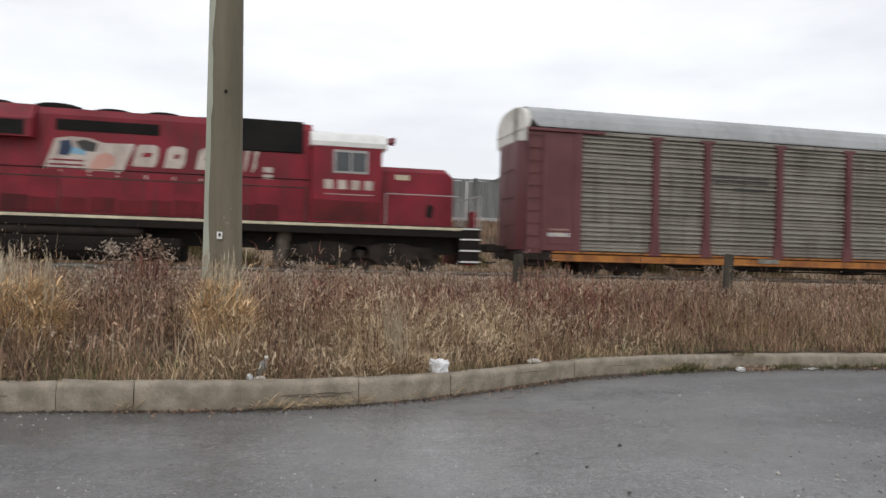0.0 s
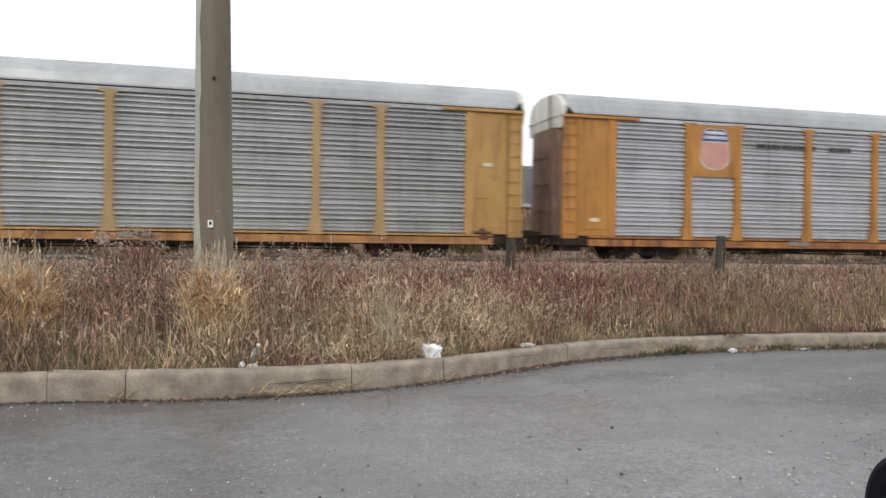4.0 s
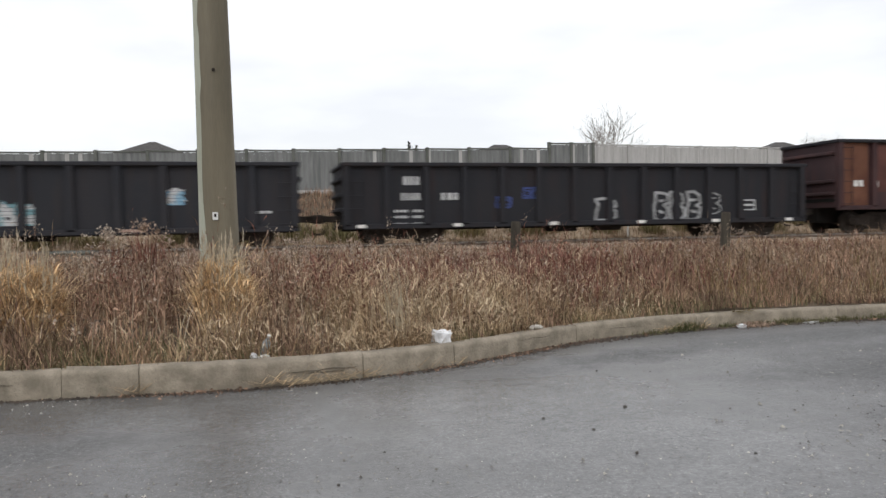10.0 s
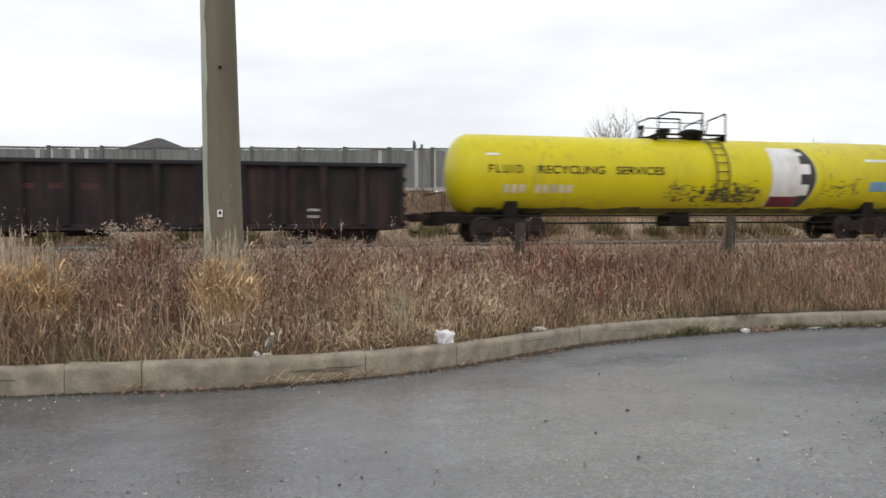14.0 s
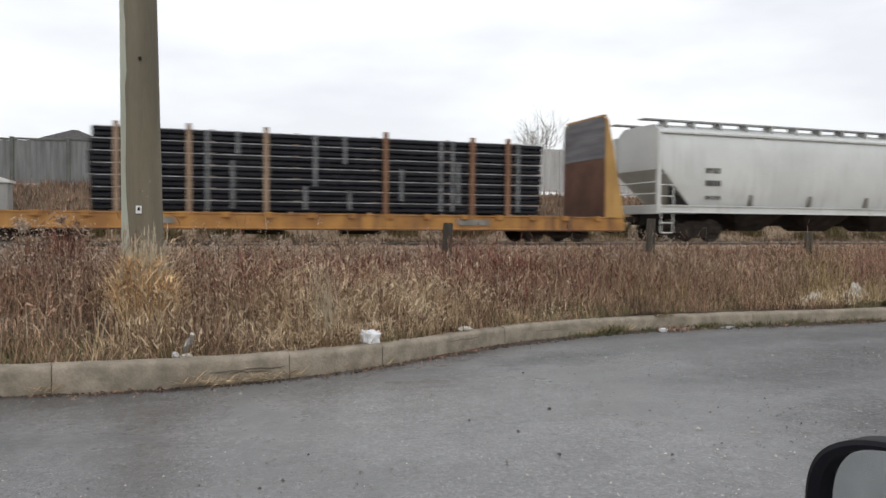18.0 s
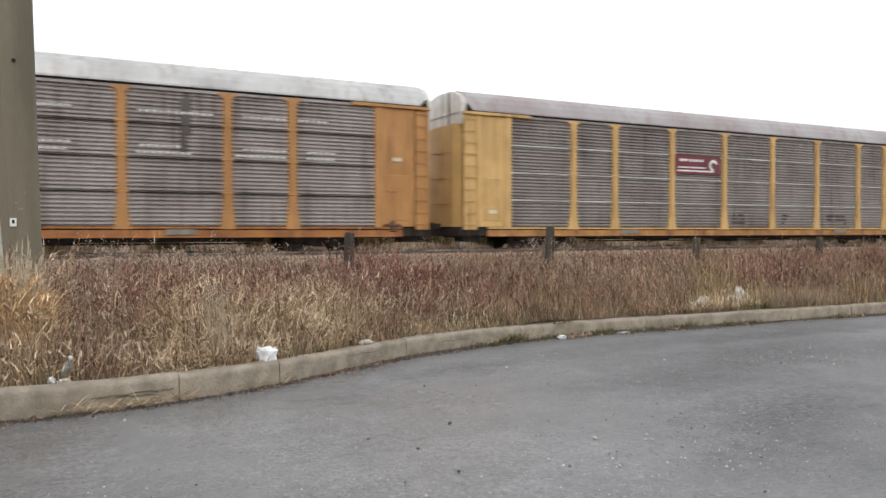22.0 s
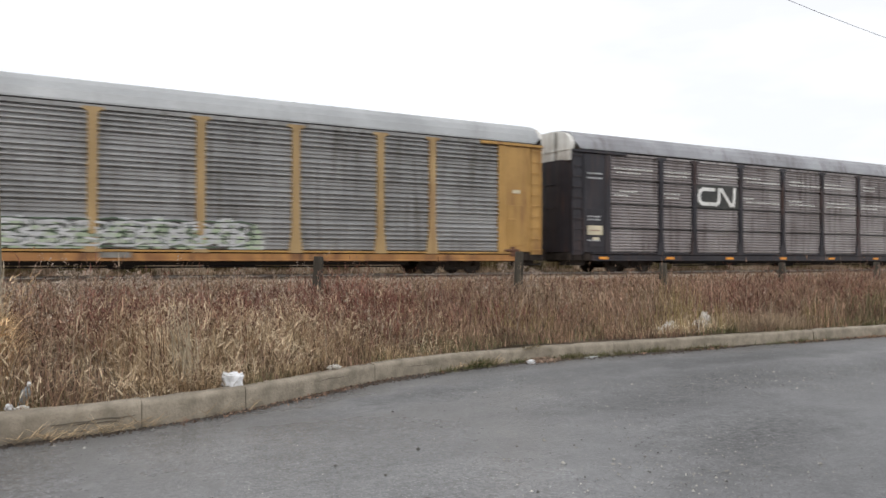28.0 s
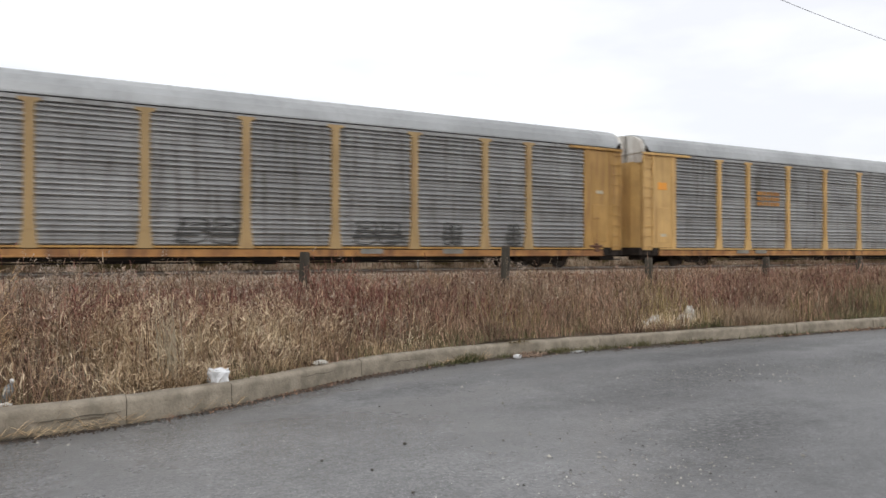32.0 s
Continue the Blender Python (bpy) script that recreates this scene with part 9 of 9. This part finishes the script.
    soup("leaf_drift", [drift], M_HEADBROWN, "brown dead leaves drifted against the kerb beside a cup", "leaves")
    soup("hanging_straw", [over], M_OLIVEGOLD, "olive-gold straw hanging over the kerb", "grass")
    soup("kerb_weeds", clumps, surf("kerb_weed_green", (0.105, 0.125, 0.050), (0.15, 0.135, 0.07), 0.85, scale=1.5, fine=6, bump=0.0, island=0.4, spec=0.2), "low dull green weeds along the foot of the kerb", "weeds")
    # olive and tan bushes along the foot of the far bank
    bush = []
    for k in range(46):
        cx, cy, w = -14 + k * 1.5 + rng.normal(0, 0.5), 27.6 + 1.8 * rng.random(), rng.uniform(0.5, 1.1)
        n = 260
        a, r = rng.uniform(0, 6.283, n), w * np.sqrt(rng.random(n))
        x, y = cx + r * np.cos(a), cy + r * np.sin(a)
        bush.append(blades(x, y, soil_at(x, y) - 0.05, 0.95 * w * np.sqrt(np.clip(1.05 - (r / w) ** 2, 0.05, 1)) * rng.uniform(0.6, 1.2, n), rng.uniform(0.03, 0.06, n), np.abs(rng.normal(0.3, 0.25, n)), 2, 0.2, a))
    soup("bank_bushes", bush, surf("olive_bush", (0.25, 0.20, 0.105), (0.15, 0.135, 0.065), 0.9, scale=0.6, fine=5, bump=0.0, island=0.5, spec=0.2), "low olive and tan bushes at the foot of the bank", "bush")
    n = 60000
    y = 26.4 + 9.2 * rng.random(n) ** 1.9
    x = rng.uniform(-18, 62, n)
    p = blades(x, y, soil_at(x, y) - 0.03, rng.gamma(8, 0.024, n), rng.uniform(0.02, 0.045, n), np.abs(rng.normal(0.3, 0.25, n)), 2)
    soup("bank_grass", [p], M_BANK, "rough dry grass on the bank below the fence", "grass")
    n = 40000
    y = 29.8 + 6.0 * rng.random(n)
    x = rng.uniform(-18, 62, n)
    keep = (patchy(x, y, 0.35, 2.5) > 0.3) | (y > 31.5)
    x, y = x[keep], y[keep]
    p = blades(x, y, soil_at(x, y) - 0.03, rng.gamma(9, 0.034, len(x)), rng.uniform(0.02, 0.04, len(x)), np.abs(rng.normal(0.25, 0.2, len(x))), 2)
    soup("bank_weeds", [p], M_WEED, "brown dead weeds on the bank below the fence", "weeds")


build_grass()


# ---- litter and stones ----
def crumple(w, d, h, seed, boxy=1.0):
    """A crumpled lump of sheet."""
    bm = bmesh.new()
    bmesh.ops.create_icosphere(bm, subdivisions=3, radius=1.0)
    for v in bm.verts:
        p = Vector([math.copysign(abs(c) ** boxy, c) for c in v.co])
        k = 1 + 0.32 * noise.noise(p * 1.9 + Vector((seed, 0, 0))) + 0.20 * noise.noise(p * 5.1 + Vector((0, seed, 0)))
        v.co = Vector((p.x * k * w / 2, p.y * k * d / 2, max(p.z * k, -0.75) * h / 2 + h * 0.37))
    me = bpy.data.meshes.new("crumple")
    bm.to_mesh(me)
    bm.free()
    return me


def litter(name, x, y, z, w, d, h, mat, label, category, seed, turn=0.0, boxy=1.0):
    me = crumple(w, d, h, seed, boxy)
    me.materials.append(mat)
    thing(name, me, mat, label, category, at=pose(x, y, z, 0, 0, turn))


litter("plastic_bag", 1.52, 6.36, 0.18, 0.165, 0.12, 0.14, M_LITTER, "crumpled white plastic bag lying behind the kerb", "plastic bag", 8.0, 10, 0.55)
litter("paper_scrap", 2.62, 6.90, 0.18, 0.16, 0.07, 0.05, M_PAPER, "flattened white paper scrap on the kerb edge", "litter", 2.0, 20)
litter("crushed_cup", 5.28, 7.33, 0.0, 0.12, 0.08, 0.055, M_LITTER, "crushed white cup on the asphalt by the kerb", "litter", 3.0)
litter("flattened_can", 6.27, 7.40, 0.0, 0.26, 0.07, 0.022, M_GREYSTEEL, "dull flattened can lying beside the kerb", "litter", 3.6, 8)
litter("stone", 6.62, float(kerb_y(6.62)) - 0.06, 0.0, 0.06, 0.05, 0.05, M_CONCRETE, "small grey stone against the kerb", "stone", 3.7)
litter("stone", 4.69, float(kerb_y(4.69)) - 0.09, 0.0, 0.04, 0.035, 0.025, M_CONCRETE, "small grey stone against the kerb", "stone", 3.8)
litter("paper_scrap", -0.02, 6.06, 0.18, 0.09, 0.06, 0.045, M_PAPER, "small dirty white paper scrap beside the grass", "litter", 4.0)
litter("paper_scrap", -0.10, 6.12, 0.18, 0.055, 0.04, 0.055, M_LITTER, "small torn white wrapper in the grass", "litter", 4.5)
litter("standing_stone", 9.05, 8.05, 0.18, 0.17, 0.14, 0.31, M_STONE, "tall pale cream stone standing in the weeds", "stone", 5.0)
for k_, (dx_, dy_, s_) in enumerate(((-0.55, 0.0, 0.18), (-0.40, 0.1, 0.22), (-0.15, -0.05, 0.24), (0.08, 0.1, 0.2), (0.25, -0.05, 0.2), (0.40, 0.12, 0.15), (-0.70, -0.05, 0.14), (-0.28, -0.15, 0.13))):
    litter("rubble_stone", 8.98 + dx_ * 1.5, 7.95 + dy_ * 1.4, 0.18, s_ * 1.3, s_ * 0.9, s_ * 0.78, M_STONE, "pale rubble stone heaped in trampled weeds", "stone", 6.0 + k_, 40 * k_)
litter("plastic_bag", 12.0, 8.25, 0.17, 0.20, 0.14, 0.12, M_LITTER, "torn white plastic bag caught in weeds", "plastic bag", 19.0)
litter("dark_rag", 12.35, 8.3, 0.17, 0.35, 0.2, 0.12, M_BLACK, "dark discarded rag in the weeds", "litter", 20.0)
litter("paper_scrap", 4.55, 12.0, 0.62, 0.12, 0.1, 0.12, M_PAPER, "pale paper scrap caught on weeds by a post", "litter", 21.0)
bt = thing("plastic_bottle", None, None, "clear crushed plastic bottle leaning in the grass", "bottle", at=pose(-0.03, 6.36, 0.15, 30, 16, 0))
part("body", G().lathe([(0, 0.028), (0.01, 0.034), (0.09, 0.034), (0.10, 0.031), (0.11, 0.034), (0.16, 0.034), (0.20, 0.014), (0.225, 0.013)], 14, (0, 0, 0), "z"), surf("clear_plastic", (0.30, 0.34, 0.37), (0.22, 0.25, 0.28), 0.15, bump=0.0), bt, smooth=True)
part("cap", G().lathe([(0.222, 0.016), (0.24, 0.016)], 12, (0, 0, 0), "z"), M_WHITE, bt)

for k_, (x_, y_, s_) in enumerate(((2.29, 4.43, 0.020), (1.67, 4.32, 0.017), (1.86, 4.0, 0.016), (1.88, 3.52, 0.015), (0.3, 3.49, 0.013), (-0.94, 4.26, 0.013), (2.65, 5.6, 0.014), (0.4, 4.6, 0.012), (4.6, 4.4, 0.015), (6.2, 5.0, 0.016))):
    me_ = crumple(s_ * 1.3, s_, s_, 30.0 + k_)
    thing("pebble", me_, M_PEBBLE, "small dark stone lying on the asphalt", "stone", "stones on the asphalt", at=pose(x_, y_, -0.003, 0, 0, 50 * k_))
    me_.materials.append(M_PEBBLE)


def build_grit():
    base = np.array([[1, 0, -.2], [-.6, .8, -.2], [-.6, -.8, -.2], [0, 0, .7]])
    tri = np.array([(0, 1, 3), (1, 2, 3), (2, 0, 3)])

    def crumbs(x, y, s):
        turn = rng.uniform(0, 6.283, len(x))
        v = base[None] * rng.uniform(0.5, 1.4, (len(x), 4, 3)) * s[:, None, None]
        c, n = np.cos(turn)[:, None], np.sin(turn)[:, None]
        v = np.stack([v[..., 0] * c - v[..., 1] * n, v[..., 0] * n + v[..., 1] * c, v[..., 2]], -1)
        return v + np.stack([x, y, np.full_like(x, 0.004)], 1)[:, None], tri

    # dark soil and rotted leaves in the angle of the kerb, in uneven drifts
    x = np.concatenate([rng.uniform(-4, 26, 16000), rng.uniform(2.2, 9.0, 2500)])
    x = x[rng.random(len(x)) < 0.25 + 0.75 * patchy(x, x * 0, 2.3, 1.0)]
    y = kerb_y(x) - 0.004 - np.abs(rng.normal(0, 0.05, len(x))) * (0.4 + patchy(x, x * 0, 1.1, 3.0)) * np.interp(x, [2.0, 3.0, 4.5, 9.0], [1.0, 1.4, 1.5, 1.3])
    soup("kerb_dirt", [crumbs(x, y, rng.uniform(0.005, 0.019, len(x)) * np.interp(x, [2.5, 4.5], [1.0, 1.2]))], M_DIRT, "dark soil and rotted leaves gathered along the kerb", "dirt")
    # dead leaves blown against the kerb, in drifts
    x = rng.uniform(-3.5, 16, 5200)
    x = x[rng.random(len(x)) < rise(blotch(x, x * 0, 1.1, 21.0), 0.42, 0.7)]
    y = kerb_y(x) - 0.01 - np.abs(rng.normal(0, 0.07, len(x)))
    soup("kerb_leaves", [flecks(x, y, np.full(len(x), 0.012), rng.uniform(0.006, 0.016, len(x)) * np.interp(x, [2, 6], [0.8, 1.2]))], M_WEED, "brown dead leaves blown against the kerb", "leaves")
    # pale and dark chips of stone on the asphalt
    n = 17000
    x, v = rng.uniform(-3.5, 14, n), rng.uniform(0.05, 4.6, n)
    y = kerb_y(x) - v
    keep = rng.random(n) < (0.12 + 0.88 * rise(blotch(x, y, 0.7, 4.0), 0.42, 0.62)) * np.where((x > 0.2) & (x < 2.4) & (y > 3.6), 0.5, 1.0)
    x, y = x[keep], y[keep]
    # loose gravel washed together on the rougher stretch
    for cx, cy, sx, sy, n in ((5.1, 4.05, 1.0, 0.32, 900), (3.4, 3.1, 0.6, 0.25, 350), (6.8, 5.1, 1.6, 0.5, 1200), (-1.5, 3.6, 0.9, 0.3, 300)):
        x, y = np.concatenate([x, cx + rng.normal(0, sx, n)]), np.concatenate([y, cy + rng.normal(0, sy, n)])
    pale = rng.random(len(x)) < 0.5
    soup("pale_grit", [crumbs(x[pale], y[pale], rng.gamma(3.0, 0.0015, pale.sum()) + 0.0015)], surf("pale_grit", (0.40, 0.38, 0.34), (0.22, 0.205, 0.18), 0.9, scale=9, bump=0.0, island=0.4), "pale stone chips scattered on the asphalt", "gravel")
    soup("dark_grit", [crumbs(x[~pale], y[~pale], rng.gamma(3.0, 0.0011, (~pale).sum()) + 0.001)], M_PEBBLE, "dark stone chips scattered on the asphalt", "gravel")


build_grit()


# ---- the parked car from which the view is taken: its door and side mirror ----
def build_car():
    car = thing("parked_car", None, None, "dark parked car with a glossy black door mirror", "car", at=pose(0, 0.22, 0))
    part("door", G().prism([(-0.05, 0.30), (0.05, 0.30), (0.06, 0.60), (0.03, 0.86), (-0.05, 0.86)], -0.35, 0.85, "x"), M_CARPAINT, car)
    part("wing", G().prism([(-0.05, 0.30), (0.05, 0.34), (0.05, 0.6), (0.0, 0.80), (-0.05, 0.80)], 0.86, 1.9, "x"), M_CARPAINT, car)
    w = part("wheel", G().lathe([(-0.09, 0.2), (-0.10, 0.30), (-0.07, 0.315), (0.07, 0.315), (0.10, 0.30), (0.09, 0.2)], 28, (1.35, -0.12, 0.315), "y"), M_TYRE, car, smooth=True)
    part("rim", G().lathe([(0.085, 0.2), (0.095, 0.19), (0.07, 0.05), (0.07, 0.01)], 20, (1.35, -0.12, 0.315), "y"), M_GREYSTEEL, w, smooth=True)
    # mirror head: a rounded shell with the glass set in its rear face
    m = pose(0.503, 0.150, 0.985, 0, 0, MIRROR_TURN)
    out, n = [], 64
    for k in range(n):
        t = 2 * math.pi * k / n
        c, s = math.cos(t), math.sin(t)
        out.append((math.copysign(abs(c) ** 0.62, c), math.copysign(abs(s) ** 0.62, s)))
    g, vs = G(), []
    for d, k in ((0.0, 0.96), (0.004, 1.0), (0.03, 1.0), (0.07, 0.86), (0.095, 0.55), (0.105, 0.1)):
        vs += [(d, 0.115 * k * a, 0.080 * k * b) for a, b in out]
    fs = [(i * n + j, i * n + (j + 1) % n, (i + 1) * n + (j + 1) % n, (i + 1) * n + j) for i in range(5) for j in range(n)]
    fs.append(tuple(5 * n + j for j in range(n)))
    ring = [(0.0, 0.115 * 0.87 * a, 0.080 * 0.93 * b) for a, b in out]
    back = [(0.012, 0.115 * 0.86 * a, 0.080 * 0.92 * b) for a, b in out]
    o = len(vs)
    vs += ring + back
    fs += [(j, (j + 1) % n, o + (j + 1) % n, o + j) for j in range(n)] + [(o + j, o + (j + 1) % n, o + n + (j + 1) % n, o + n + j) for j in range(n)]
    sh = part("mirror_housing", g.add(vs, fs), M_CARPLASTIC, car, "glossy black mirror shell", at=m, smooth=True)
    part("mirror_glass", G().prism([(0.115 * 0.86 * a, 0.080 * 0.92 * b) for a, b in out], 0.010, 0.014, "x"), M_MIRROR, sh)
    part("mirror_arm", G().prism([(0.46, -0.02), (0.56, -0.02), (0.58, 0.06), (0.50, 0.13)], 0.84, 0.92, "z"), M_CARPLASTIC, car)


MIRROR_TURN = 10
build_car()


# ---- what moves: the whole train, and every wheelset on its truck ----
# how far the train has gone, in metres towards -x, at whole seconds
GONE = [-0.00, 13.97, 27.89, 41.74, 55.53, 69.25, 82.91, 96.50, 110.04, 123.52, 136.95, 150.33, 163.68, 176.99, 190.28, 203.55, 216.80, 230.06, 243.30, 256.56, 269.81, 283.08, 296.36, 309.65, 322.94, 336.24, 349.54, 362.82, 376.08, 389.31, 402.49, 415.60, 428.62]


def gone(t):
    i = min(int(t), 31)
    return GONE[i] + (GONE[i + 1] - GONE[i]) * (t - i)


def motions():
    start = {}
    for car, x0 in TRAIN:
        start[car] = x0
        walk(car, [(float(t), pose(x0 - GONE[t], TRACK_Y, RAIL_Z)) for t in range(33)])
    for w, a, r, car in WHEELSETS:
        x = start[car] + w.parent.matrix_basis.translation.x
        ts = [k / 30 for k in range(0, 961) if -14 < x - gone(k / 30) < 50]
        if not ts:
            continue
        if ts[0] > 0:
            ts.insert(0, 0.0)
        if ts[-1] < 32:
            ts.append(32.0)
        g0 = gone(ts[1])
        rows = []
        for t in ts:
            g = min(max(gone(t), gone(ts[1] if ts[0] == 0.0 else ts[0])), gone(ts[-2]))
            rows.append((t, pose(a, 0, r, 0, -math.degrees((g - g0) / r) % 360, 0)))
        walk(w, rows)


motions()
